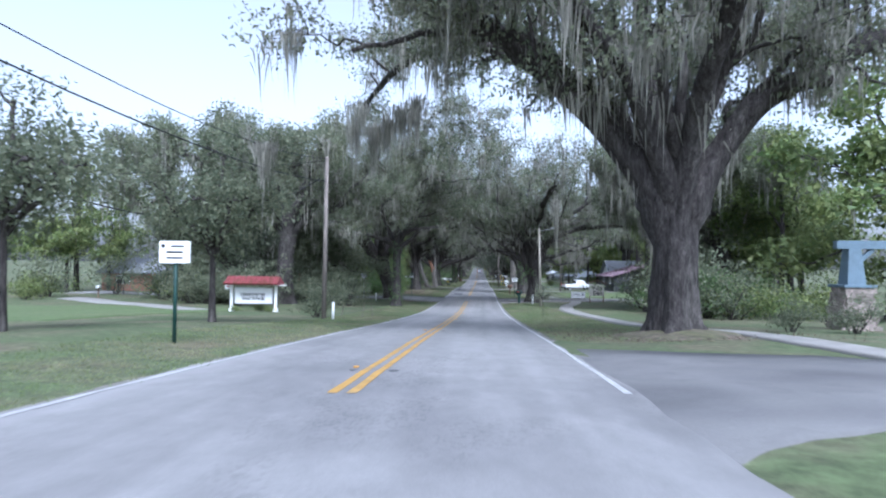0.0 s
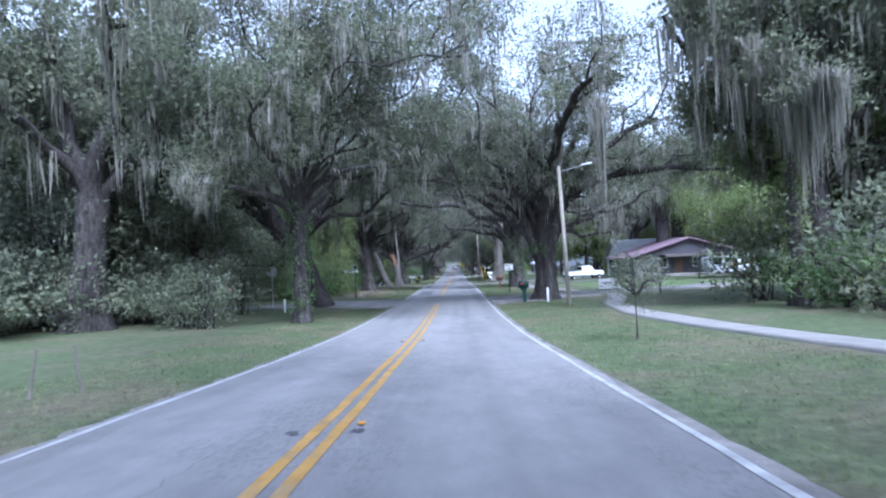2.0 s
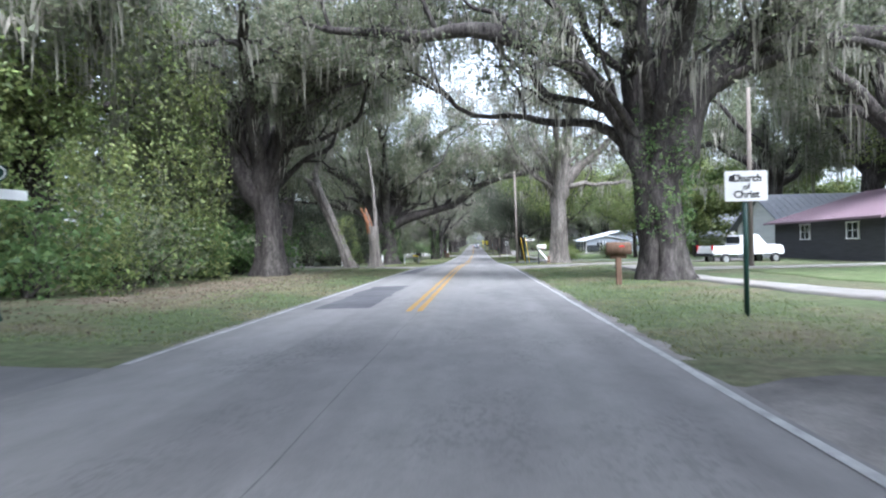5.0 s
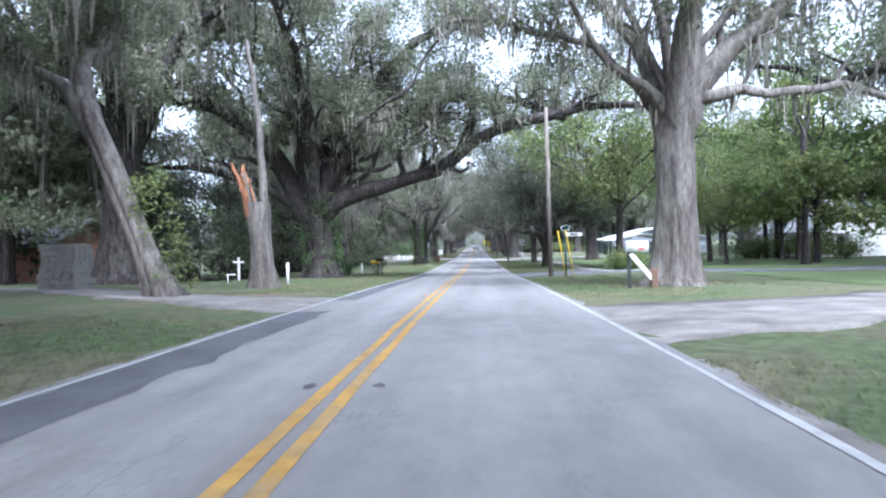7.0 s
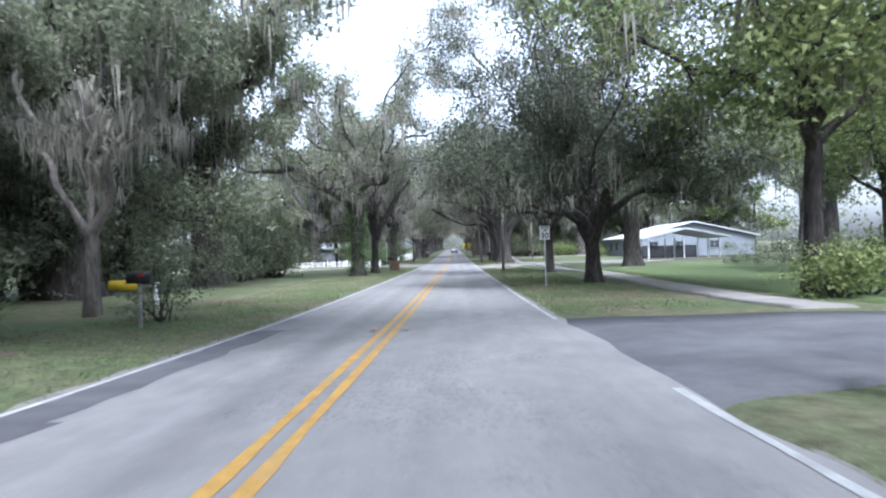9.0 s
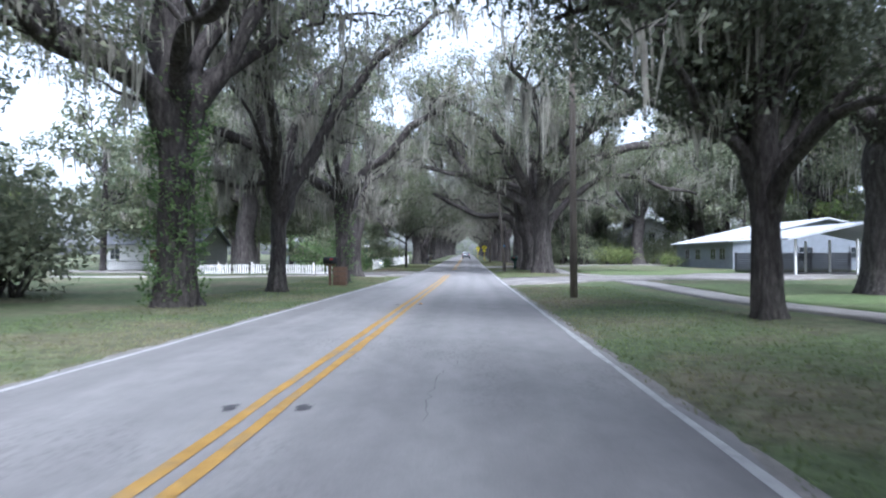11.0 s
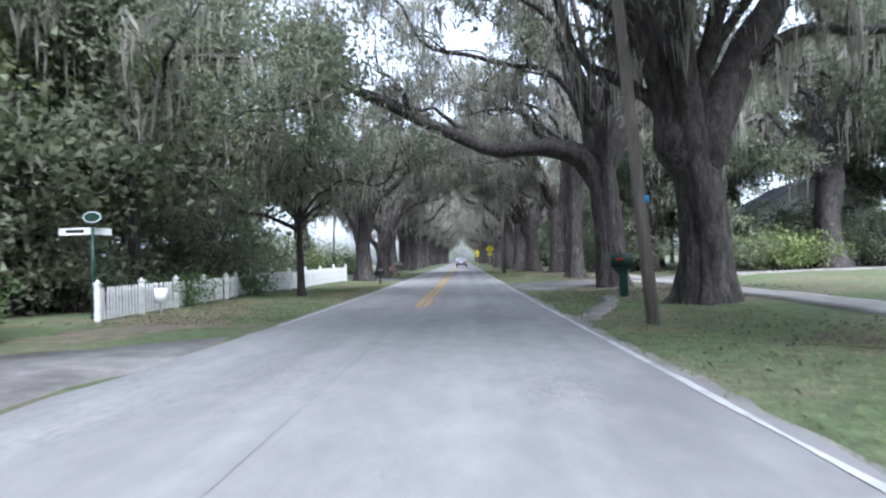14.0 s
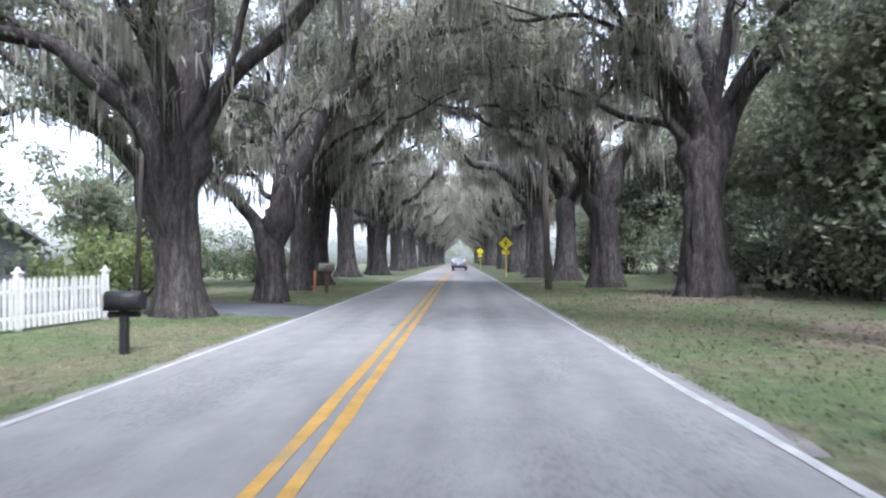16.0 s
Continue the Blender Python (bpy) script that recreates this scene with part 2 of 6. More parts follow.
near_x = np.concatenate([np.arange(-40, -9, 1.5), np.arange(-9, -3, 0.25), [-2, 0, 2], np.arange(3, 9, 0.25), np.arange(9, 41, 1.5)])
far_x = np.array([50, 70, 100, 160, 300, 700, 2000, 4500])
ground_x = np.concatenate([-far_x[::-1], near_x, far_x])
ground_y = np.concatenate([[-3000, -1200, -500, -200, -100, -60, -40], np.arange(-30, 340, 1.5), np.arange(340, 620, 10), [700, 900, 1400, 2500, 4500]])
sheet("ground", ground_x, ground_y, land, GRASS, kind="structure", label="mown grass verge with bare and leaf-strewn patches", category="ground")


def strip(name, centre, width, mat, lift=0.02, wobble=0.0, cross=5, **tags):
    """A paved or bare strip that follows the ground along a centre line; its edges may wander."""
    pts = np.array(centre, float)
    seg = np.concatenate([[0], np.cumsum(np.linalg.norm(np.diff(pts, axis=0), axis=1))])
    n = max(3, int(seg[-1] / 0.5))
    s = np.linspace(0, seg[-1], n)
    c = np.stack([np.interp(s, seg, pts[:, 0]), np.interp(s, seg, pts[:, 1])], 1)
    d = np.gradient(c, axis=0)
    d /= np.linalg.norm(d, axis=1)[:, None]
    side = np.stack([d[:, 1], -d[:, 0]], 1)
    w = np.interp(s, seg, width) if np.ndim(width) else np.full(n, width)
    u = np.concatenate([[-0.5], np.linspace(-0.5, 0.5, cross), [0.5]])
    cross += 2
    wl = wobble * (np.sin(s * 1.3 + pts[0, 0]) + 0.6 * np.sin(s * 3.1) + 0.4 * np.sin(s * 7.3))
    wr = wobble * (np.sin(s * 1.7 + 2) + 0.6 * np.sin(s * 3.7 + pts[0, 1]) + 0.4 * np.sin(s * 6.1))
    rows = []
    for c_i, k in enumerate(u):
        off = k * w + (wl * (-2 * k) if k < 0 else wr * (2 * k)) * np.sign(k)
        p = c + side * off[:, None]
        d_road = np.abs(p[:, 0] - road_x(p[:, 1]))
        out = np.clip((d_road - 3.3) / 0.9, 0, 1)
        z = (1 - out) * (road_z(p[:, 1]) - 0.012) + out * (land(p[:, 0], p[:, 1]) + lift + 0.02) - 0.06 * (d_road < 3.15)
        if not 0 < c_i < cross - 1:
            z = z - 0.1
        z[[0, -1]] -= 0.12
        rows.append(np.column_stack([p, z]))
    v = np.stack(rows, 1).reshape(-1, 3)
    i = np.arange(n * cross).reshape(n, cross)
    f = np.stack([i[:-1, :-1], i[:-1, 1:], i[1:, 1:], i[1:, :-1]], -1).reshape(-1, 4)
    return thing(name, mesh_from(name, v, f), mat, **tags)


def along_road(name, mat, x0, x1, y0, y1, lift, step=2.0, ragged=0.0, seed=0, **tags):
    """A band of the road between two offsets from its middle."""
    ys = np.arange(y0, y1 + step * 0.5, step)
    rng = np.random.default_rng(seed)
    us = np.linspace(x0, x1, max(2, int((x1 - x0) / 0.9) + 1))
    gx = road_x(ys)[:, None] + us[None, :]
    if ragged:
        gx[:, 0] += rng.normal(0, ragged, len(ys))
        gx[:, -1] += rng.normal(0, ragged, len(ys))
    gy = np.repeat(ys[:, None], len(us), 1)
    gz = road_z(gy) + lift + (0.03 * (1 - (us / 3.5) ** 2))[None, :]
    v = np.stack([gx, gy, gz], -1).reshape(-1, 3)
    i = np.arange(len(ys) * len(us)).reshape(len(ys), len(us))
    f = np.stack([i[:-1, :-1], i[:-1, 1:], i[1:, 1:], i[1:, :-1]], -1).reshape(-1, 4)
    return thing(name, mesh_from(name, v, f), mat, **tags)


along_road("road", ASPHALT, -3.27, 3.27, -60, 620, 0.0, 1.0, 0.05, 1, kind="structure", label="two-lane worn grey asphalt road", category="road")
for y0, y1 in ((9.8, 72.6), (87, 211.8), (230, 600)):
    for off in (-0.3 - 0.115, -0.3 + 0.115):
        along_road("centre_line", YELLOW_PAINT, off - 0.06, off + 0.06, y0, y1, 0.006, 1.0, 0.008, int(y0), kind="structure", label="worn yellow painted centre stripe", category="road marking")
for side, spans in ((-1, ((-20, 71.5), (81.5, 208), (225.5, 600))), (1, ((10.4, 140), (148, 600), (-40, -4)))):
    for y0, y1 in spans:
        along_road("edge_line", WHITE_PAINT, side * 3.15 - 0.045, side * 3.15 + 0.045, y0, y1, 0.006, 1.0, 0.01, int(y0) + 50, kind="structure", label="worn white painted edge stripe", category="road marking")

for side, breaks in ((-1, (-20, 70.5, 83, 116, 124.5, 208.5, 226, 258, 263.5, 300)), (1, (-20, 5, 20, 71, 81.5, 111, 120, 138.5, 149.5, 194, 208, 236, 247, 300))):
    a, b = sorted((side * 2.95, side * 3.43))
    for y0, y1 in zip(breaks[::2], breaks[1::2]):
        along_road("shoulder", GRAVEL, a, b, y0, y1, -0.018, 0.4, 0.05, 70 + int(y0), kind="structure", label="crumbled pale grit along the road's edge", category="road shoulder")

# ---- trees ----
UP = np.array([0, 0, 1.0])


def tube(build, pts, radii, sides, flare=None, rng=None):
    """A bent tapering limb; with flare, a ribbed trunk foot."""
    pts, radii = np.asarray(pts, float), np.asarray(radii, float)
    d = np.gradient(pts, axis=0)
    d /= np.linalg.norm(d, axis=1)[:, None] + 1e-9
    ref = np.where(np.abs(d @ np.array([1.0, 0, 0]))[:, None] > 0.9, np.array([[0, 1.0, 0]]), np.array([[1.0, 0, 0]]))
    a = np.cross(d, ref)
    a /= np.linalg.norm(a, axis=1)[:, None]
    for k in range(1, len(a)):
        a[k] = a[k - 1] - d[k] * (a[k - 1] @ d[k])
        a[k] /= np.linalg.norm(a[k]) + 1e-9
    b = np.cross(d, a)
    ang = np.linspace(0, 2 * np.pi, sides, endpoint=False)
    rr = np.repeat(radii[:, None], sides, 1)
    if flare is not None:
        rr = rr * (1 + (0.035 * rng.normal(0, 1, sides))[None, :])
        ph = rng.uniform(0, 6.28, 3)
        rr = rr * (1 + flare[:, None] * (0.5 * np.sin(3 * ang + ph[0]) + 0.35 * np.sin(5 * ang + ph[1]) + 0.25 * np.sin(9 * ang + ph[2]))[None, :])
        rr *= 1 + rng.normal(0, 0.02, rr.shape)
        along = np.linspace(0, 1, len(pts))[:, None]
        rr *= 1 + 0.07 * np.sin(2 * ang[None, :] + ph[0] + 5 * along) + 0.05 * np.sin(5 * ang[None, :] + ph[1] - 3 * along) + 0.06 * np.sin(9 * along + ph[2])
    v = pts[:, None, :] + rr[..., None] * (np.cos(ang)[None, :, None] * a[:, None, :] + np.sin(ang)[None, :, None] * b[:, None, :])
    n = len(pts)
    i = np.arange(n * sides).reshape(n, sides)
    j = np.roll(i, -1, axis=1)
    build.add(v, np.stack([i[:-1], j[:-1], j[1:], i[1:]], -1).reshape(-1, 4))


def limb_path(rng, start, az, elev, length, bend, wiggle=0.06, n=10, twist=0.0):
    """A limb that sets off at elev and bends by bend degrees over its length."""
    p, out = np.array(start, float), [np.array(start, float)]
    step = length / n
    for k in range(n):
        f = k / n
        e = radians(elev + bend * f) + rng.normal(0, wiggle)
        a = radians(az + twist * f) + rng.normal(0, wiggle * 1.3)
        p = p + step * np.array([math.sin(a) * math.cos(e), math.cos(a) * math.cos(e), math.sin(e)])
        out.append(p)
    return np.array(out)


def leaves(rng, centres, per, spread, size, flat=0.6):
    """Small bent leaf sprays scattered in clumps round the centres."""
    c = np.repeat(centres, per, axis=0)
    n = len(c)
    off = np.clip(rng.normal(0, 0.9, (n, 3)), -1.35, 1.35) * spread * np.array([1, 1, flat])
    p = c + off
    u = rng.normal(0, 1, (n, 3))
    u /= np.linalg.norm(u, axis=1)[:, None]
    w = np.cross(u, rng.normal(0, 1, (n, 3)))
    w /= np.linalg.norm(w, axis=1)[:, None] + 1e-9
    s = size * rng.uniform(0.6, 1.4, n)[:, None]
    v = np.stack([p - u * s, p + u * s * 0.7 + w * s * 0.5, p + u * s * 0.7 - w * s * 0.5], 1).reshape(-1, 3)
    f = np.arange(3 * n).reshape(n, 3)
    return v, f


def moss_strands(rng, anchors, per, length, width=0.024):
    """Ragged hanging tassels: strands gather round each anchor, the longest in the middle, thinning to a point."""
    per_n = rng.integers(max(1, per - 2), per + 3, len(anchors))
    base_len = length * np.exp(rng.normal(0, 0.5, len(anchors)))
    c = np.repeat(anchors, per_n, axis=0)
    n = len(c)
    off = rng.normal(0, 1, (n, 3)) * np.array([0.24, 0.24, 0.06])
    near = np.exp(-(np.hypot(off[:, 0], off[:, 1]) / 0.34) ** 2)
    ln = np.repeat(base_len, per_n) * (0.25 + 0.9 * near) * rng.uniform(0.45, 1.15, n)
    p = c + off
    ln = np.minimum(np.minimum(ln, 2.3 * length), np.maximum(p[:, 2] - 3.0, 0.3))
    a = rng.uniform(0, np.pi, n)
    w = np.stack([np.cos(a), np.sin(a), 0 * a], 1) * (width * rng.uniform(0.6, 1.7, n))[:, None]
    sway = rng.normal(0, 0.06, (n, 3)) * np.array([1, 1, 0]) - off * np.array([0.35, 0.35, 0])
    mid = p + sway * 0.6 - UP * (ln * 0.4)[:, None]
    end = p + sway * 1.3 - UP * ln[:, None]
    v = np.stack([p - w * 0.8, p + w * 0.8, mid + w, mid - w, end], 1).reshape(-1, 3)
    i = np.arange(n)[:, None] * 5
    f = np.concatenate([np.concatenate([i, i + 1, i + 2], 1), np.concatenate([i, i + 2, i + 3], 1), np.concatenate([i + 3, i + 2, i + 4], 1)])
    return v, f


def bough_path(rng, start, legs, n=24):
    """A stout bough that follows legs of (bearing, elevation, length), its bends rounded off, with small kinks."""
    pts = [np.array(start, float)]
    for az, el, ln in legs:
        a, e = radians(az), radians(el)
        pts.append(pts[-1] + ln * np.array([math.sin(a) * math.cos(e), math.cos(a) * math.cos(e), math.sin(e)]))
    pts = np.array(pts)
    for k in range(2):
        q = np.empty((2 * len(pts), 3))
        q[0::2][1:], q[1::2][:-1] = 0.75 * pts[1:] + 0.25 * pts[:-1], 0.75 * pts[:-1] + 0.25 * pts[1:]
        q[0], q[-1] = pts[0], pts[-1]
        pts = q
    seg = np.concatenate([[0], np.cumsum(np.linalg.norm(np.diff(pts, axis=0), axis=1))])
    s = np.linspace(0, seg[-1], n + 1)
    out = np.column_stack([np.interp(s, seg, pts[:, k]) for k in range(3)])
    ph = rng.uniform(0, 6.28, 6)
    for k in range(3):
        out[:, k] += np.minimum(1, s / 2) * (0.11 * np.sin(1.7 * s + ph[k]) + 0.06 * np.sin(4.1 * s + ph[k + 3]))
    return out, seg[-1]


def meander(rng, start, az, elev, length, bend, n=18, curl=26.0):
    """A gnarled limb: it sets off at elev, bends over its length and winds from side to side."""
    ph = rng.uniform(0, 6.28, 4)
    fr = rng.uniform(0.8, 1.25, 4)
    p, out = np.array(start, float), [np.array(start, float)]
    for k in range(n):
        f = k / n
        g = min(1.0, f * 3.5)
        a = radians(az + g * curl * (math.sin(7 * fr[0] * f + ph[0]) + 0.6 * math.sin(17 * fr[1] * f + ph[1])))
        e = radians(elev + bend * f + g * 0.75 * curl * (math.sin(8 * fr[2] * f + ph[2]) + 0.7 * math.sin(19 * fr[3] * f + ph[3])))
        p = p + length / n * np.array([math.sin(a) * math.cos(e), math.cos(a) * math.cos(e), math.sin(e)])
        out.append(p)
    return np.array(out)


def grow(rng, r, trunk_h, limbs, lean=(0, 0), bark=None, leaf=None, leaf_n=9000, leaf_size=0.13, leaf_spread=0.42, moss_n=700, moss_len=0.8, flare=0.35, twigs=5, sides=24, bare_below=0.0, limb_sides=7, twig_wood=True, strands=8, fused=False, curl=32.0):
    """A tree about its foot: limbs are (height fraction, bearing, elevation, length, radius factor, bend).
    In a fused trunk every stout limb runs down to the ground as a rib of the bole."""
    wood = Build()
    n = 14
    zs = np.concatenate([[-0.35, 0, 0.25, 0.55, 1.0], np.linspace(1.7, trunk_h, n - 5)])
    f = np.clip(zs / trunk_h, 0, 1)
    wob = np.cumsum(rng.normal(0, 0.075 * r, (n, 2)), axis=0)
    pts = np.column_stack([lean[0] * f + wob[:, 0] * f, lean[1] * f + wob[:, 1] * f, zs])
    grow_r = r * (0.8 if fused else 1.0) * (1 - 0.26 * f + 0.3 * np.exp(-np.maximum(zs, 0) / 0.4))
    grow_r[-1] *= 0.8
    tip = pts[-1]
    pts = np.vstack([pts, tip + UP * 0.35 * r, tip + UP * 0.6 * r])
    grow_r = np.concatenate([grow_r, [r * 0.5, r * 0.12]])
    zs, f = np.concatenate([zs, zs[-1:] + 0.35 * r, zs[-1:] + 0.6 * r]), np.concatenate([f, [1.02, 1.04]])
    tube(wood, pts, grow_r, sides, 0.1 + flare * np.exp(-np.maximum(zs, 0) / 0.9), rng)
    anchors, moss_at = [], []
    for limb in limbs:
        if len(limb) == 3:
            high, radius, legs = limb
            hf, az, el, rf = high / trunk_h, legs[0][0], np.mean([g[1] for g in legs]), radius / r
        else:
            hf, az, el, length, rf, bend = limb
        start = np.array([np.interp(hf, f, pts[:, k]) for k in range(3)])
        rib = fused and rf >= 0.3
        if rib:
            start = start + 0.35 * r * np.array([math.sin(radians(az)), math.cos(radians(az)), 0])
        if len(limb) == 3:
            path, length = bough_path(rng, start, legs)
            t = np.linspace(0, 1, len(path))
            radii = np.maximum(radius * (1 - 0.66 * t) * (1 + 0.3 * np.exp(-t * 10)), 0.05) * (1 + 0.08 * np.sin(t * 23 + rng.uniform(0, 6)))
            shoots = max(twigs, int(length * 0.75))
        else:
            path = meander(rng, start, az, el, length, bend, 18, curl)
            t = np.linspace(0, 1, 19)
            radii = np.maximum(r * rf * (1 - 0.8 * t ** 0.75) * (1 + 0.3 * np.exp(-t * 12)), 0.045) * (1 + 0.1 * np.sin(t * 23 + rng.uniform(0, 6)))
            shoots = twigs
        last = len(path) - 1
        moss_at.append(path[4:])
        whole = path
        if rib:
            hs = np.array([-0.3, 0.1, 0.5, 1.1, 1.8, 2.5, 3.2, 4.0, 5.0])
            hs = hs[hs < start[2] - 0.5]
            q = hs / trunk_h
            aa = radians(az) + rng.uniform(-0.9, 0.9) * (1 - hs / start[2]) + 0.2 * np.sin(hs * 2.1 + rng.uniform(0, 6))
            k = r * (0.42 + 0.2 * np.exp(-np.maximum(hs, 0) / 0.5))
            low = np.column_stack([np.interp(q, f, pts[:, 0]) + k * np.sin(aa), np.interp(q, f, pts[:, 1]) + k * np.cos(aa), hs])
            whole = np.vstack([low, path])
            for s in range(2):
                whole[1:-1] = 0.25 * whole[:-2] + 0.5 * whole[1:-1] + 0.25 * whole[2:]
            radii = np.concatenate([r * min(rf, 0.44) * (0.88 + 0.25 * np.exp(-np.maximum(hs, 0) / 0.5)) * (1 + 0.08 * np.sin(hs * 3 + az)), radii])
        tube(wood, whole, radii, limb_sides, 0.09 * np.ones(len(whole)), rng)
        for k in range(shoots):
            s = rng.uniform(0.22, 1.0) if k else 0.98
            i = int(s * last)
            q0 = path[i]
            rise = rng.uniform(12, 75) if len(limb) == 3 else el * 0.3 + rng.uniform(-5, 60)
            sub = meander(rng, q0, az + rng.uniform(-85, 85), rise, min(length, 12) * rng.uniform(0.22, 0.45), rng.uniform(-50, 15), 8, curl * 1.2)
            ts = np.linspace(0, 1, 9)
            r0 = max(0.04, r * rf * 0.42 * (1.1 - 0.6 * s))
            tube(wood, sub, np.maximum(r0 * (1 - 0.8 * ts), 0.018), 5 if twig_wood else 3)
            moss_at.append(sub[2:])
            anchors.append(sub[3:])
            for m in range(3):
                tw = limb_path(rng, sub[rng.integers(2, 9)], az + rng.uniform(-140, 140), rng.uniform(-25, 60), min(length, 12) * rng.uniform(0.08, 0.2), rng.uniform(-60, 0), 0.25, 4)
                if twig_wood:
                    tube(wood, tw, np.linspace(0.03, 0.01, 5), 3)
                anchors.append(tw[1:])
                moss_at.append(tw[1:])
    parts = {"trunk": (wood.mesh("trunk"), bark)}
    if leaf_n and anchors:
        a = np.concatenate(anchors)
        a = a[a[:, 2] > bare_below]
        c = a[rng.integers(0, len(a), leaf_n // 26)] + rng.normal(0, 0.4, (leaf_n // 26, 3))
        parts["crown"] = (mesh_from("crown", *leaves(rng, c, 26, leaf_spread, leaf_size), smooth=False), leaf)
    if moss_n and moss_at:
        a = np.concatenate(moss_at)
        a = a[rng.integers(0, len(a), moss_n)] + rng.normal(0, 0.12, (moss_n, 3)) * np.array([1, 1, 0.3])
        a = a[a[:, 2] > 3.2]
        parts["moss"] = (mesh_from("moss", *moss_strands(rng, a, strands, moss_len, 0.026 if twig_wood else 0.038), smooth=False), MOSS)
    return parts


def plant(name, parts, x, y, turn=0.0, size=1.0, dz=0.0, **tags):
    root = thing(name, at=Matrix.Translation((x, y, float(land(x, y)) + dz)) @ Matrix.Rotation(radians(turn), 4, "Z") @ Matrix.Scale(size, 4), **tags)
    for key, (me, mat) in parts.items():
        ob = thing(key, me, mat, root)
        if key != "trunk":
            tagged(ob, kind="stuff")
    return root


def open_limbs(rng, count=6, length=9.0, towards=None, rise=35):
    """Limbs spread evenly round a trunk's top, the longest towards one bearing."""
    out = []
    first = rng.uniform(0, 360) if towards is None else towards
    for k in range(count):
        az = first + 360 * k / count + rng.uniform(-18, 18)
        el = rise + rng.uniform(-15, 25)
        out.append((rng.uniform(0.8, 1.0), az, el, length * rng.uniform(0.75, 1.15) * (1.2 if k == 0 else 1), rng.uniform(0.4, 0.6), -el * rng.uniform(0.5, 1.1)))
    out.append((1.0, first + 90, 75, length * 0.8, 0.55, -25))
    out.append((1.0, first - 60, 68, length * 0.8, 0.5, -20))
    return out


OAK_LABEL = "large live oak with spreading limbs and hanging grey moss"
OAK = dict(category="tree", group="roadside oaks")


def oak(seed, x, y, r, trunk_h, limbs, label=OAK_LABEL, bark=BARK, turn=0, dz=0.0, tall=4, over=0, **kw):
    rng = np.random.default_rng(seed)
    opts = dict(bark=bark, leaf=LEAF, leaf_size=0.095, leaf_spread=0.5, fused=True, limb_sides=10, twigs=6, bare_below=7.2 if len(limbs[0]) == 3 else 4.0)
    opts.update(kw)
    opts["leaf_n"] = int(opts["leaf_n"] * 1.35)
    if tall:
        limbs = list(limbs) + [(1.0, rng.uniform(0, 360), rng.uniform(56, 82), rng.uniform(10.5, 15), 0.23, rng.uniform(-35, -10)) for k in range(tall)]
    for k in range(over):
        limbs = list(limbs) + [(rng.uniform(0.8, 1.0), (90 if x < 0 else -90) + rng.uniform(-50, 40), rng.uniform(45, 64), rng.uniform(11, 15), 0.22, rng.uniform(-60, -25))]
    return plant("oak_tree", grow(rng, r, trunk_h, limbs, **opts), x, y, turn, dz=dz, label=label, **OAK)


# limbs: height fraction, bearing (0 ahead, 90 right), elevation, length, radius share, bend;
# or boughs: height, radius, legs of (bearing, elevation, length)
oak(1, 7.3, 23.0, 0.9, 4.6, [(3.7, 0.5, [(-90, 62, 2.0), (-88, 43, 2.3), (-90, 47, 2.3), (-84, 36, 4.5), (-80, 25, 4.0)]), (4.3, 0.24, [(-88, 55, 4.2), (-92, 35, 3.0), (-95, 5, 2.5), (-92, -20, 1.5), (-90, -6, 1.6)]), (4.3, 0.42, [(-60, 58, 3), (-40, 38, 6), (-30, 20, 8), (-28, 2, 8), (-30, -16, 5)]),
    (4.2, 0.62, [(-60, 82, 3), (-80, 80, 2.5), (60, 78, 3.5)]), (3.9, 0.46, [(90, 66, 2.3), (88, 44, 2.0), (92, 30, 1.8), (90, 26, 2.4), (80, 18, 4)]), (4.6, 0.36, [(40, 62, 4), (50, 40, 4), (60, 25, 4)]), (4.6, 0.34, [(170, 62, 4), (178, 35, 5), (190, 10, 4)]), (4.6, 0.34, [(-125, 60, 4), (-118, 40, 4), (-110, 15, 4)]), (4.4, 0.3, [(12, 55, 4), (10, 35, 5)])],
    label="huge ridged live oak forking into three moss-hung limbs", leaf_n=48000, moss_n=1900, moss_len=1.05, bare_below=7.0, tall=4, dz=0.15)
oak(2, -6.7, 61, 0.46, 6.5, open_limbs(np.random.default_rng(2), 6, 8, 60), leaf_n=50000, moss_n=1500, label="slender live oak with ivy on its trunk", over=5, tall=6)
oak(3, -9.0, 75.6, 1.02, 4.6, [(3.9, 0.74, [(-92, 64, 2.6), (-90, 55, 3), (-80, 48, 3.5), (-70, 40, 4)]), (4.4, 0.4, [(-95, 56, 2.4), (-100, 32, 3), (-92, 14, 5)]), (4.2, 0.4, [(50, 68, 4), (75, 48, 5), (85, 18, 6)]), (4.4, 0.38, [(-20, 66, 5), (10, 50, 5), (30, 20, 4)]), (4.4, 0.34, [(160, 60, 4), (150, 38, 5), (140, 10, 5)])], lean=(-1.6, 0), moss_n=1300, leaf_n=42000, label="twin-footed live oak leaning away from the road", over=5)
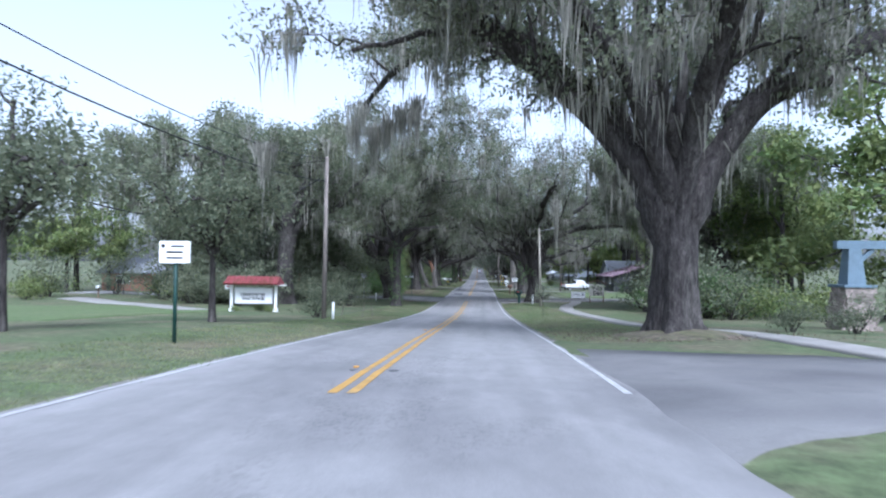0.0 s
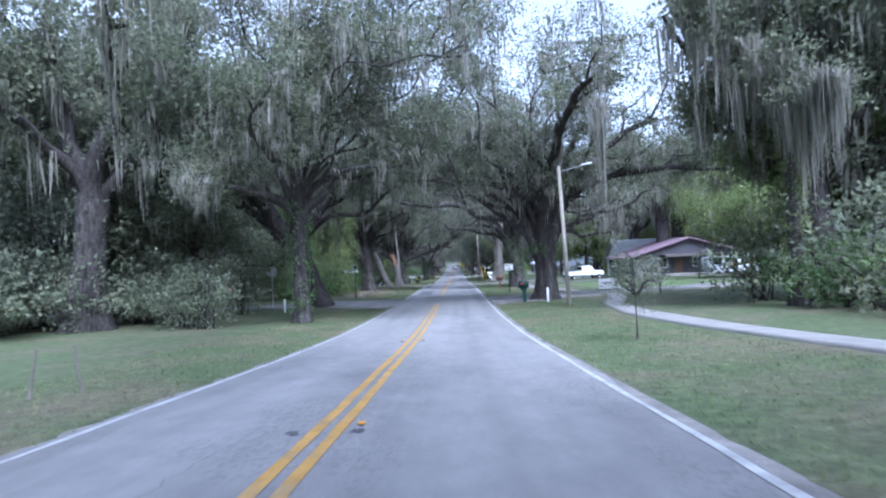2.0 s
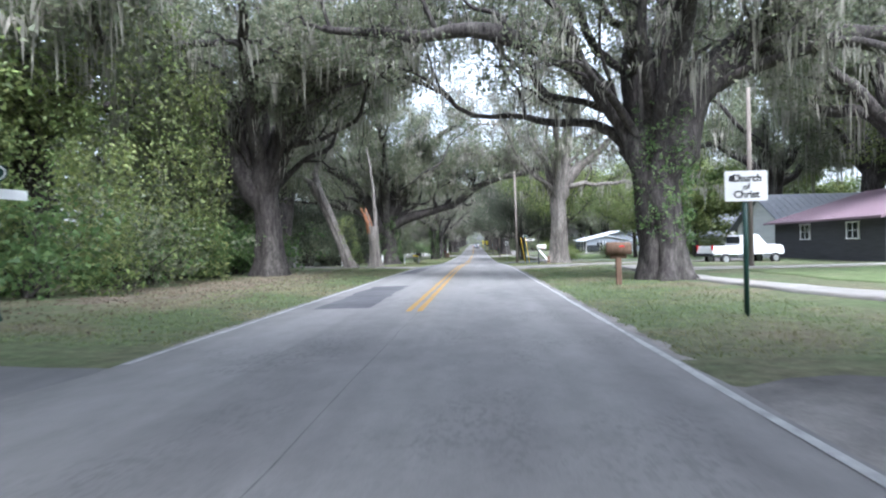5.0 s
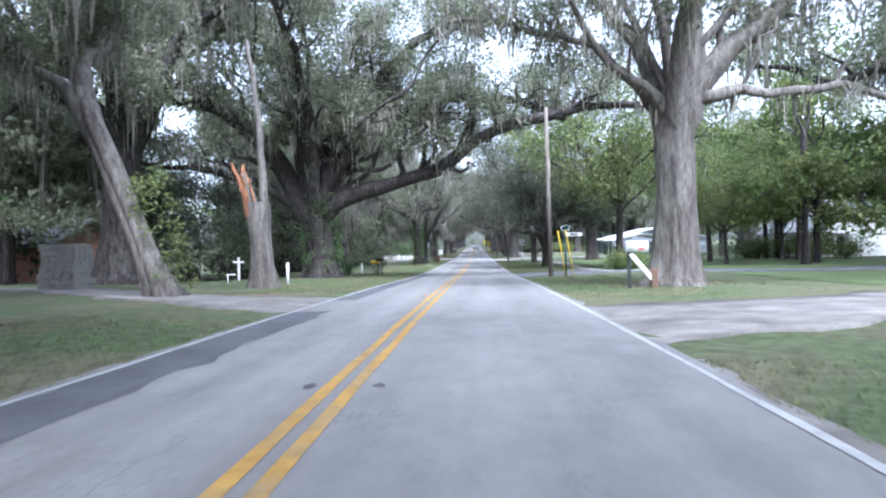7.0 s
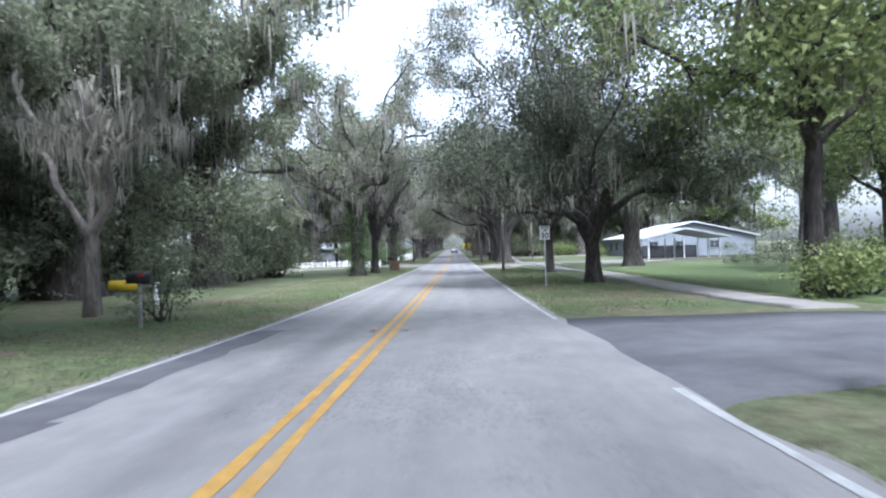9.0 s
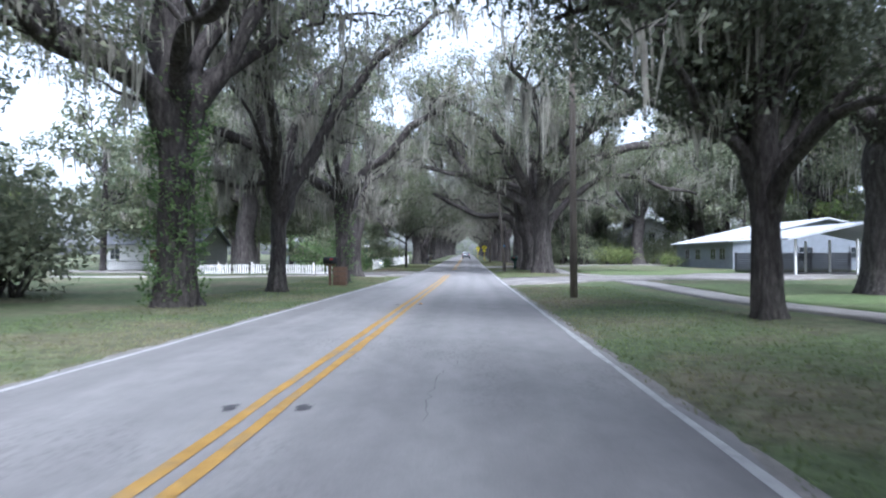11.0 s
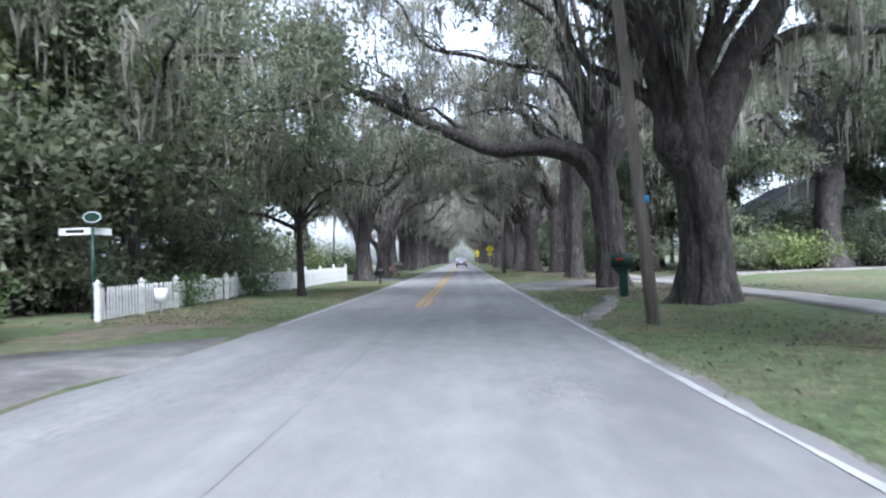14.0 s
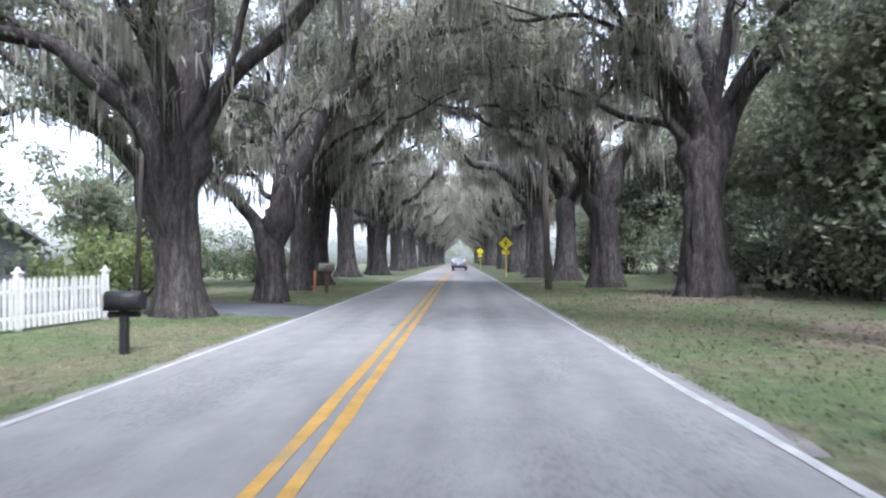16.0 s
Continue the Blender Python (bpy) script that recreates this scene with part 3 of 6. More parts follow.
oak(4, 6.95, 72.6, 0.84, 3.8, [(3.1, 0.36, [(-90, 70, 2.2), (-92, 66, 2.0), (-86, 74, 2.0), (-60, 60, 4)]), (3.6, 0.42, [(-60, 76, 2.5), (-80, 66, 2.0), (60, 84, 4.5)]), (3.7, 0.42, [(80, 78, 2.4), (75, 74, 2.0), (80, 62, 4.5)]), (3.3, 0.42, [(90, 66, 2.3), (88, 68, 2.2), (90, 50, 3.5), (95, 25, 4)]), (3.9, 0.18, [(95, 20, 1.6), (90, -18, 1.7), (85, 2, 2.5)]), (4.6, 0.2, [(88, 22, 1.8), (90, 12, 3.0), (96, 25, 3)]), (3.8, 0.34, [(96, 64, 3.4), (94, 25, 3), (90, 5, 4.5), (88, -6, 4)]), (4, 0.4, [(172, 58, 4), (176, 36, 5), (176, 8, 6)]), (4, 0.32, [(10, 60, 4), (5, 40, 5)])], moss_n=1700, leaf_n=52000, tall=8, over=6)
oak(5, 7.4, 96.5, 0.9, 4.6, [(4.4, 0.4, [(-90, 58, 2.8), (-88, 40, 2.3), (-90, 18, 2.6), (-86, -4, 3), (-80, 14, 3)]), (4.6, 0.52, [(-80, 86, 3.5), (60, 84, 3.5), (-30, 72, 4)]), (4.5, 0.74, [(90, 62, 2.5), (88, 42, 2.9), (91, 27, 3.1), (90, 18, 4.5), (84, 10, 4)]), (5.0, 0.4, [(94, 48, 1.8), (88, 30, 3.1), (92, 8, 3.5), (90, -14, 3.3), (95, 5, 3)]), (5.6, 0.28, [(100, 38, 3.6), (110, 6, 3.4), (100, -30, 1.8), (95, -3, 3)]), (4.6, 0.36, [(20, 66, 4), (30, 45, 5)]), (4.6, 0.34, [(168, 62, 4), (175, 35, 5)])], moss_n=1400, leaf_n=34000, tall=6, over=3)
oak(6, -9.4, 105.5, 0.84, 4.6, [(4.8, 0.5, [(88, 60, 3.2), (90, 40, 3.4), (90, 36, 3.2), (88, 8, 4.8), (92, -16, 3.5)]), (4.4, 0.62, [(-92, 52, 3.4), (-88, 62, 3.4), (-60, 82, 5)]), (4.8, 0.5, [(-40, 72, 5), (-20, 60, 5)]), (4.6, 0.42, [(50, 70, 4.5), (70, 56, 5), (80, 30, 5)]), (5, 0.4, [(172, 60, 5), (165, 38, 5)]), (5, 0.36, [(105, 66, 4), (100, 44, 5), (95, 20, 5)])], moss_n=1400, leaf_n=52000, tall=8, over=6)
oak(7, 7.5, 125.0, 0.8, 6.0, [(5.6, 0.5, [(70, 78, 2.4), (60, 84, 2.2), (20, 76, 4.5)]), (5.6, 0.42, [(90, 56, 2.4), (85, 34, 2.4), (80, 48, 4)]), (5.9, 0.2, [(92, 8, 3.5), (88, -6, 4.2), (95, -20, 3)]), (4.8, 0.2, [(-92, 60, 2.2), (-96, 36, 2.8), (-88, 8, 4)]), (5.8, 0.3, [(-40, 66, 4), (-50, 40, 5)]), (5.8, 0.3, [(185, 60, 4), (190, 30, 5)])], bark=PALE_BARK, moss_n=900, leaf_n=20000, label="pale-barked old live oak with a burred trunk", over=1, tall=5)
oak(8, -8.9, 123.2, 0.5, 6.5, [(1, -90, 45, 6, 0.5, -60), (1, -20, 70, 6, 0.5, -30)], bark=PALE_BARK, moss_n=300, leaf_n=9000, lean=(-2.4, 0), label="grey leaning oak trunk with climbing vine", tall=0)
oak(10, -8.3, 141.0, 1.0, 4.2, [(4.0, 0.52, [(90, 26, 2.2), (88, 12, 4.2), (90, 20, 1.8), (90, 48, 2.6), (88, 11, 3.4), (90, 12, 4.2), (96, -10, 3)]), (4.6, 0.46, [(88, 62, 2.2), (92, 40, 3.0), (88, 32, 3.2), (84, 2, 5), (78, -20, 4)]), (4.4, 0.48, [(75, 74, 3.2), (90, 58, 3.2), (95, 46, 3.5), (90, 30, 4)]), (3.8, 0.66, [(-90, 62, 3.2), (-92, 52, 2.8), (-88, 34, 2.5), (-90, 12, 4)]), (3.6, 0.3, [(-95, 40, 3.2), (-90, 14, 4), (-92, 5, 4)]), (4.4, 0.58, [(-80, 84, 3.5), (-50, 78, 4), (-30, 60, 4)]), (4.4, 0.42, [(60, 80, 4), (40, 64, 5)]), (4.4, 0.36, [(170, 60, 5), (175, 35, 5), (180, 10, 4)])], moss_n=1500, leaf_n=70000, label="massive live oak with limbs arching over the road", tall=8, over=6)
oak(11, -9.0, 151.4, 0.2, 2.4, [(2.2, 0.12, [(-90, 52, 1.2), (-80, 66, 2.5), (-60, 60, 3)]), (2.3, 0.12, [(80, 58, 1.0), (60, 84, 1.6), (85, 66, 3)]), (2.3, 0.09, [(-20, 70, 1.6), (-60, 78, 3)])], bark=PALE_BARK, moss_n=250, leaf_n=10000, label="small pale tree forking low into bare stems", flare=0.15, tall=0, curl=16, fused=False)
oak(12, -6.4, 182, 0.6, 6.0, open_limbs(np.random.default_rng(12), 6, 9, 90), moss_n=800, leaf_n=18000, label="vine-covered live oak beside the road")
oak(13, 7.3, 163, 0.36, 3.2, open_limbs(np.random.default_rng(13), 8, 7, 300, 25), moss_n=500, leaf_n=52000, label="dense round-crowned young live oak", leaf=SHADED_LEAF, leaf_spread=0.5, leaf_size=0.09, tall=7)
oak(14, 7.6, 178.5, 0.34, 3.4, open_limbs(np.random.default_rng(14), 8, 6.0, 330, 42), moss_n=420, leaf_n=46000, label="dense round-crowned young live oak", leaf=SHADED_LEAF, leaf_spread=0.5, leaf_size=0.09, tall=7)
oak(15, -6.1, 190, 0.38, 4.2, [(4.0, 0.29, [(-80, 78, 2.4), (-60, 84, 3), (-20, 70, 4)]), (3.6, 0.26, [(90, 56, 1.8), (88, 58, 2.0), (86, 60, 2.2), (80, 40, 4)]), (4.2, 0.22, [(-80, 78, 1.0), (-90, 34, 1.4), (-92, 28, 2.0), (-88, 20, 4)]), (4.8, 0.11, [(-95, -12, 1.2), (-90, 10, 1.4), (-92, -16, 2.4)]), (4.1, 0.24, [(170, 62, 4), (175, 40, 4)]), (4.1, 0.24, [(20, 66, 4), (15, 45, 4)])], moss_n=900, leaf_n=9000, tall=2)
oak(16, -5.25, 198.6, 0.42, 4.4, [(4.2, 0.3, [(-90, 55, 1.2), (-90, 30, 2.0), (-85, 40, 4)]), (4.2, 0.3, [(88, 60, 1.4), (90, 45, 2.4), (95, 40, 4)]), (3.9, 0.12, [(92, -6, 1.1), (88, -34, 1.2), (90, -50, 0.8)]), (3.8, 0.11, [(-90, 10, 1.0), (-90, 34, 1.6)]), (4.3, 0.24, [(0, 72, 5), (20, 50, 4)]), (4.3, 0.2, [(180, 60, 4)])], moss_n=800, leaf_n=8000, tall=2)
oak(17, -6.3, 208.6, 0.5, 3.7, [(3.2, 0.24, [(70, 62, 1.2), (80, 86, 3), (20, 88, 3), (-60, 80, 3.5)]), (3.5, 0.3, [(-85, 74, 1.3)]), (3.6, 0.16, [(75, 85, 2.2), (90, 40, 2), (85, 20, 3)])], moss_n=500, leaf_n=4000, curl=10, label="old oak with a broken burred trunk and one tall stem", tall=1)
oak(18, 7.5, 218.2, 0.92, 5.6, [(5.4, 0.46, [(-90, 34, 2.7), (-94, 10, 2.3), (-86, 48, 2.2), (-90, 60, 2.0), (-80, 70, 3)]), (5.8, 0.36, [(-92, 30, 3.0), (-82, 12, 3.5), (-94, 8, 3.5), (-88, 22, 3)]), (5.6, 0.5, [(60, 70, 4), (80, 46, 4.5), (90, 30, 4.5)]), (5.6, 0.5, [(-20, 80, 5.5), (-60, 66, 6)]), (5.4, 0.46, [(178, 55, 5), (190, 30, 6), (205, 8, 6)]), (5.6, 0.52, [(90, 48, 3.3), (88, 32, 3.6), (92, 14, 3), (88, -5, 2.7), (90, 28, 3.5)]), (4.0, 0.34, [(90, 46, 2.8), (92, 40, 2.9), (88, 8, 3), (92, -28, 2.8), (90, -8, 3)]), (5.2, 0.4, [(160, 55, 4), (140, 35, 5), (130, 10, 5)]), (5.4, 0.4, [(-130, 58, 4), (-140, 38, 5), (-130, 12, 5)]), (5.6, 0.4, [(25, 70, 5), (40, 50, 5)])], moss_n=2300, leaf_n=52000, label="giant live oak with a fluted trunk and moss curtains", tall=5, over=3)
oak(19, 7.4, 228.0, 0.78, 4.4, [(4.0, 0.54, [(-88, 78, 2.8), (-80, 80, 3), (-60, 70, 4)]), (4.3, 0.48, [(-60, 84, 3), (-90, 84, 3), (0, 70, 4)]), (4.1, 0.5, [(90, 60, 2.6), (88, 62, 2.8), (92, 45, 4)]), (4.3, 0.24, [(88, 62, 1.6), (92, 34, 2.0), (88, 10, 1.6), (92, -14, 3)]), (4.3, 0.36, [(20, 64, 4), (10, 45, 5)]), (4.3, 0.36, [(-160, 66, 4), (-165, 50, 5)])], moss_n=1300, leaf_n=24000, tall=3, over=2)
oak(20, 7.4, 238.5, 0.74, 8.2, [(5.5, 0.42, [(-90, 14, 2.4), (-92, -6, 2.4), (-88, 34, 2.2), (-90, 24, 3.5), (-86, 36, 4)]), (5.8, 0.42, [(-60, 74, 4), (-30, 66, 5)]), (5.6, 0.34, [(84, 46, 3), (90, 20, 4), (92, -10, 3)]), (5.9, 0.42, [(60, 70, 4), (70, 50, 5)]), (5.9, 0.34, [(172, 62, 4), (178, 40, 5)])], moss_n=1400, leaf_n=18000, tall=3, over=3)
oak(21, 8.0, 251, 0.58, 8.0, open_limbs(np.random.default_rng(21), 5, 9, 270, 40), moss_n=1800, leaf_n=10000, tall=2, over=3)
oak(22, 8.85, 263.3, 0.88, 5.2, [(4.8, 0.5, [(-90, 66, 2.6), (-86, 72, 2.4), (-70, 64, 4)]), (4.9, 0.36, [(88, 70, 2), (90, 46, 2), (90, 24, 3), (88, 10, 4)]), (5, 0.4, [(20, 76, 4), (10, 60, 4)]), (5, 0.34, [(-130, 62, 4), (-120, 40, 4)])], moss_n=1800, leaf_n=8000, tall=2, over=3)
oak(23, 7.7, 272.5, 0.75, 4.8, [(4.2, 0.42, [(-90, 66, 3), (-84, 78, 3.4), (-70, 60, 4)]), (4.6, 0.44, [(-60, 80, 3.5), (-40, 80, 3), (0, 60, 4)]), (4.6, 0.4, [(80, 62, 3.5), (90, 40, 4)]), (4.6, 0.34, [(-150, 60, 4), (-140, 30, 4)])], moss_n=1800, leaf_n=8000, tall=2, over=3)
oak(24, -6.3, 258.5, 0.68, 3.9, [(3.7, 0.34, [(-90, 62, 1.7), (-92, 45, 1.7), (-88, 30, 1.7), (-90, 14, 3)]), (4.3, 0.27, [(-85, 62, 1.8), (-90, 54, 1.8), (-80, 40, 3.5)]), (4.2, 0.25, [(-70, 82, 2.5), (-40, 84, 3)]), (4.0, 0.46, [(40, 84, 2.5), (-60, 86, 2.5), (0, 78, 4)]), (4.3, 0.28, [(90, 60, 1.6), (88, 46, 1.6), (90, 44, 3), (85, 20, 4)]), (3.9, 0.26, [(170, 60, 3), (160, 30, 4)])], moss_n=1500, leaf_n=8000, tall=2, over=1)
oak(25, -5.5, 264, 0.5, 3.0, [(2.2, 0.24, [(-90, 56, 1.7), (-92, 40, 1.7), (-80, 70, 3)]), (2.8, 0.36, [(86, 72, 1.9), (90, 56, 1.8), (92, 52, 2.3), (88, 40, 2), (90, 6, 2.4)]), (2.9, 0.2, [(20, 84, 3), (-30, 86, 3), (10, 70, 3)])], moss_n=1600, leaf_n=7000, tall=2, over=2)
oak(26, -6.8, 272.5, 0.5, 6.5, open_limbs(np.random.default_rng(26), 5, 9, 80, 45), moss_n=1600, leaf_n=7000, tall=2, over=3)

# avenue further on
rng_far = np.random.default_rng(77)
AVENUE = [grow(np.random.default_rng(90 + k), 0.75, 5.5, open_limbs(np.random.default_rng(90 + k), 6, 10, 90, 45), bark=BARK, leaf=LEAF, leaf_n=(36000, 36000, 36000, 2600, 2600)[k], moss_n=(900, 900, 900, 1500, 1500)[k], moss_len=1.3, leaf_size=(0.12, 0.12, 0.12, 0.15, 0.15)[k], leaf_spread=0.55, twigs=4, sides=12, limb_sides=6, twig_wood=False, strands=4) for k in range(5)]
y = 281.0
while y < 520:
    for side in (-1, 1):
        plant("oak_tree", AVENUE[rng_far.integers(3, 5)], side * rng_far.uniform(6.5, 8.5), y + rng_far.uniform(-3, 3), 0 if side < 0 else 180 + rng_far.uniform(-25, 25), rng_far.uniform(0.9, 1.15), label="live oak in a moss-hung avenue", **OAK)
    y += 9.5

for x, y, s, t in ((-23, 90, 1.3, 80), (-18, 101, 1.3, 10), (18, 60, 1.1, 200), (42, 117, 1.3, 110), (46, 102, 1.4, 10), (-16, 118, 1.3, 300), (-15, 160, 1.3, 20), (-14, 172, 1.25, 100), (16, 188, 1.0, 60), (-15, 275, 1.1, 60), (22, 60, 1.2, 0), (-14.5, 233, 1.15, 20), (34, 146, 1.5, 40), (50, 150, 1.5, 120), (-19, 138, 1.4, 0), (44, 208, 1.5, 200), (48, 250, 1.7, 0), (38, 258, 1.7, 80), (58, 238, 1.7, 160), (30, 280, 1.5, 40), (24, 252, 1.2, 30), (34, 256, 1.3, 120), (-18, 219, 1.2, 60), (-17.5, 61.5, 1.25, 300), (-25, 66, 1.35, 20), (-32, 72, 1.3, 150), (30, 118, 1.5, 60), (38, 136, 1.5, 250)):
    plant("oak_tree", AVENUE[int(y) % 3], x, y, t, s, label="live oak set back from the road", **OAK)

# woods behind the verges
def wood_tree(seed, leaf, h=5.0, spread=5.5, n=3000, moss=50, size=0.23):
    rng = np.random.default_rng(seed)
    limbs = [(rng.uniform(0.25, 1.0), rng.uniform(0, 360), rng.uniform(-5, 70), spread * rng.uniform(0.6, 1.1), 0.4, rng.uniform(-40, 10)) for k in range(8)]
    limbs += [(1, rng.uniform(0, 360), 80, spread * 1.1, 0.6, -15), (1, rng.uniform(0, 360), 65, spread, 0.5, -10)]
    return grow(rng, 0.24, h, limbs, bark=BARK, leaf=leaf, leaf_n=n, leaf_size=size, leaf_spread=0.6, moss_n=moss, moss_len=0.9, twigs=3, sides=7, flare=0.15, limb_sides=4, twig_wood=False, strands=3)


WOODS = [[wood_tree(201, LEAF, 6, 5.5, n, 300, z), wood_tree(202, LEAF, 8, 6, n, 300, z), wood_tree(203, LIGHT_LEAF, 6, 5.5, n, 20, z), wood_tree(204, LIGHT_LEAF, 8, 5.0, n, 20, z), wood_tree(205, SHADED_LEAF, 4, 5.5, n, 120, z)] for n, z in ((15000, 0.12), (4200, 0.22))]
def shrub(seed, leaf, w=1.6, h=2.2, n=1900, size=0.085):
    """A bushy mound: short stems and leaf clumps down to the ground."""
    rng = np.random.default_rng(seed)
    wood = Build()
    tips = []
    for k in range(9):
        path = limb_path(rng, (rng.normal(0, 0.15), rng.normal(0, 0.15), -0.1), rng.uniform(0, 360), rng.uniform(45, 85), h * rng.uniform(0.6, 1.05), -20, 0.15, 6)
        tube(wood, path, np.linspace(0.045, 0.012, 7), 3)
        tips.append(path[2:])
    c = np.concatenate(tips)
    m = n // 18
    base = c[rng.integers(0, len(c), m)] + rng.normal(0, 1, (m, 3)) * np.array([w * 0.4, w * 0.4, h * 0.14])
    base[:, 2] = np.abs(base[:, 2]) + 0.1
    return {"bush_wood": (wood.mesh("bush_wood"), BARK), "foliage": (mesh_from("foliage", *leaves(rng, base, 18, 0.26, size), smooth=False), leaf)}


def put_shrub(kind, x, y, size=1.0, turn=0.0, label="dense green shrub at the edge of the woods", group="woodland shrubs"):
    root = plant("shrub", SHRUBS[kind], x, y, turn, size, label=label, category="shrub", group=group)
    return root


SHRUBS = [shrub(301, LEAF, 1.6, 2.4), shrub(302, VINE_LEAF, 1.8, 2.0), shrub(303, LIGHT_LEAF, 1.6, 1.8), shrub(304, LEAF, 2.0, 3.2)]
WOOD = dict(label="leafy woodland tree behind the verge", category="tree", group="woodland trees")
rng_w = np.random.default_rng(5)
for x0, x1, y0, y1, count, kinds in ((-30, -12, 60, 72, 7, (0, 1, 4)), (-45, -15, 88, 118, 14, (0, 1, 2, 4)), (-40, -14, 146, 192, 14, (0, 1, 4, 4)), (-34, -19, 133, 145, 6, (0, 1, 4)), (-20, -10.5, 222, 242, 8, (1, 0, 3, 1)), (-45, -20, 219, 250, 10, (0, 1, 2)), (-19, -13.5, 246, 266, 3, (1, 0, 1)), (-50, -28, 262, 330, 8, (0, 1, 2)), (-80, -45, 60, 110, 7, (2, 3, 2)), (20, 36, 40, 66, 11, (2, 3, 2)), (40, 60, 112, 142, 6, (0, 1, 3)), (26, 56, 150, 176, 8, (3, 2, 3)), (34, 60, 186, 198, 6, (3, 1)), (34, 62, 250, 300, 14, (0, 1, 3)), (13, 28, 266, 330, 12, (0, 1, 4)), (15, 26, 258, 268, 3, (0, 4, 4)), (-70, -35, 15, 40, 5, (2, 0))):
    for k in range(count):
        wx = rng_w.uniform(x0, x1)
        plant("woodland_tree", WOODS[0 if abs(wx) < 26 else 1][kinds[k % len(kinds)]], wx, rng_w.uniform(y0, y1), rng_w.uniform(0, 360), rng_w.uniform(0.95, 1.5), **WOOD)
for x0, x1, y0, y1, count, kinds in ((-24, -12, 62, 72, 9, (0, 3)), (-26, -10.5, 57, 62, 12, (0, 3, 0)), (-16, -12, 88, 118, 22, (1, 3, 1)), (-20, -12.5, 143, 186, 27, (0, 3, 3)), (-13, -9.5, 217.5, 226, 9, (1, 0, 3)), (-16, -11, 228, 243, 10, (3, 0)), (15.5, 24, 42, 62, 22, (1, 2, 3)), (-50, -24, 60, 78, 12, (2, 3)), (12, 16, 256, 300, 18, (3, 0)), (-22, -12, 264, 300, 10, (0, 2)), (-17, -11.3, 245, 262, 9, (3, 0)), (22, 31, 253, 259, 9, (3, 0)), (28, 44, 160, 180, 8, (2, 1)), (16, 26, 240, 258, 7, (2, 3))):
    for k in range(count):
        put_shrub(kinds[k % len(kinds)], rng_w.uniform(x0, x1), rng_w.uniform(y0, y1), rng_w.uniform(0.9, 1.7), rng_w.uniform(0, 360))
for x, y, s, k, label in ((-26, 62, 1.5, 2, "round green bush on a far lawn"), (-8.2, 37.8, 0.7, 0, "small dark bush beside a pole"), (13.0, 27.6, 0.55, 0, "low dark round bush by a sidewalk"), (14.8, 26.6, 0.6, 0, "low dark round bush by a sidewalk"), (11.4, 151.5, 0.85, 2, "round leafy bush under a tree"), (12.6, 152.2, 0.9, 2, "round leafy bush under a tree"), (18.5, 160, 0.9, 2, "round bush on a lawn"), (-14.0, 45.2, 0.4, 2, "low planting under a message board"), (-15.2, 43.7, 0.22, 2, "low planting under a message board"), (-12.9, 43.7, 0.22, 2, "low planting under a message board"), (-8.6, 222.5, 0.8, 1, "weedy bush by a side street"), (-8.2, 239.5, 0.6, 1, "weeds growing through a fence"), (-8.0, 232, 0.6, 1, "weeds growing through a fence"), (-6.2, 149.5, 0.6, 3, "dark bush below a mailbox")):
    put_shrub(k, x, y, s, 40 * s, label, "garden bushes")


def spiky(x, y, r, label, seed):
    """A rosette of long arching blades."""
    rng = np.random.default_rng(seed)
    b = Build()
    for k in range(70):
        path = limb_path(rng, (0, 0, 0.05), rng.uniform(0, 360), rng.uniform(25, 88), r * rng.uniform(0.7, 1.2), rng.uniform(-80, -30), 0.03, 6)
        d = np.array([-(path[-1] - path[0])[1], (path[-1] - path[0])[0], 0])
        d /= np.linalg.norm(d) + 1e-6
        w = (0.022 * np.array([0.7, 1, 1, 0.9, 0.7, 0.4, 0.05]))[:, None] * d
        v = np.stack([path - w, path + w], 1).reshape(-1, 3)
        i = np.arange(6)[:, None] * 2
        b.add(v, np.concatenate([i, i + 1, i + 3, i + 2], 1))
    root = stand_at("spiky_plant", x, y, label=label, category="plant")
    ob = thing("fronds", b.mesh("fronds"), VINE_LEAF, root, kind="stuff")


def stand_at(name, x, y, **tags):
    return thing(name, at=Matrix.Translation((x, y, float(land(x, y)))), **tags)


spiky(-7.6, 145.3, 1.5, "pale spiky palmetto at the foot of an oak", 1)
spiky(-9.4, 144.2, 1.3, "pale spiky palmetto at the foot of an oak", 2)
spiky(23.5, 104.5, 1.6, "spiky sago palm before a bungalow", 3)
for k, (x, y, r) in enumerate(((-12.5, 90, 1.3), (-11.8, 94, 1.2), (-13.5, 98, 1.4), (-13, 104, 1.3))):
    spiky(x, y, r, "palmetto fronds at the wood's edge", 10 + k)

YOUNG = grow(np.random.default_rng(61), 0.09, 2.2, [(0.8, 60 * k, 50, 2.0, 0.6, 5) for k in range(6)] + [(1, 0, 85, 2.4, 0.8, 0)], bark=BARK, leaf=LEAF, leaf_n=7000, leaf_size=0.07, leaf_spread=0.3, moss_n=0, twigs=3, sides=8, flare=0.1)
plant("young_tree", YOUNG, -9.6, 27.1, 0, 1.5, label="young dark-leaved tree on the lawn", category="tree")
plant("young_tree", YOUNG, -11.6, 18.5, 50, 1.4, label="young dark-leaved tree on the lawn", category="tree")
SAPLING = grow(np.random.default_rng(62), 0.03, 2.0, [(0.9, 72 * k, 40, 1.0, 0.6, 5) for k in range(5)] + [(1, 0, 85, 1.4, 0.8, 0)], bark=BARK, leaf=LEAF, leaf_n=2600, leaf_size=0.05, leaf_spread=0.28, moss_n=0, twigs=3, sides=8, flare=0.1)
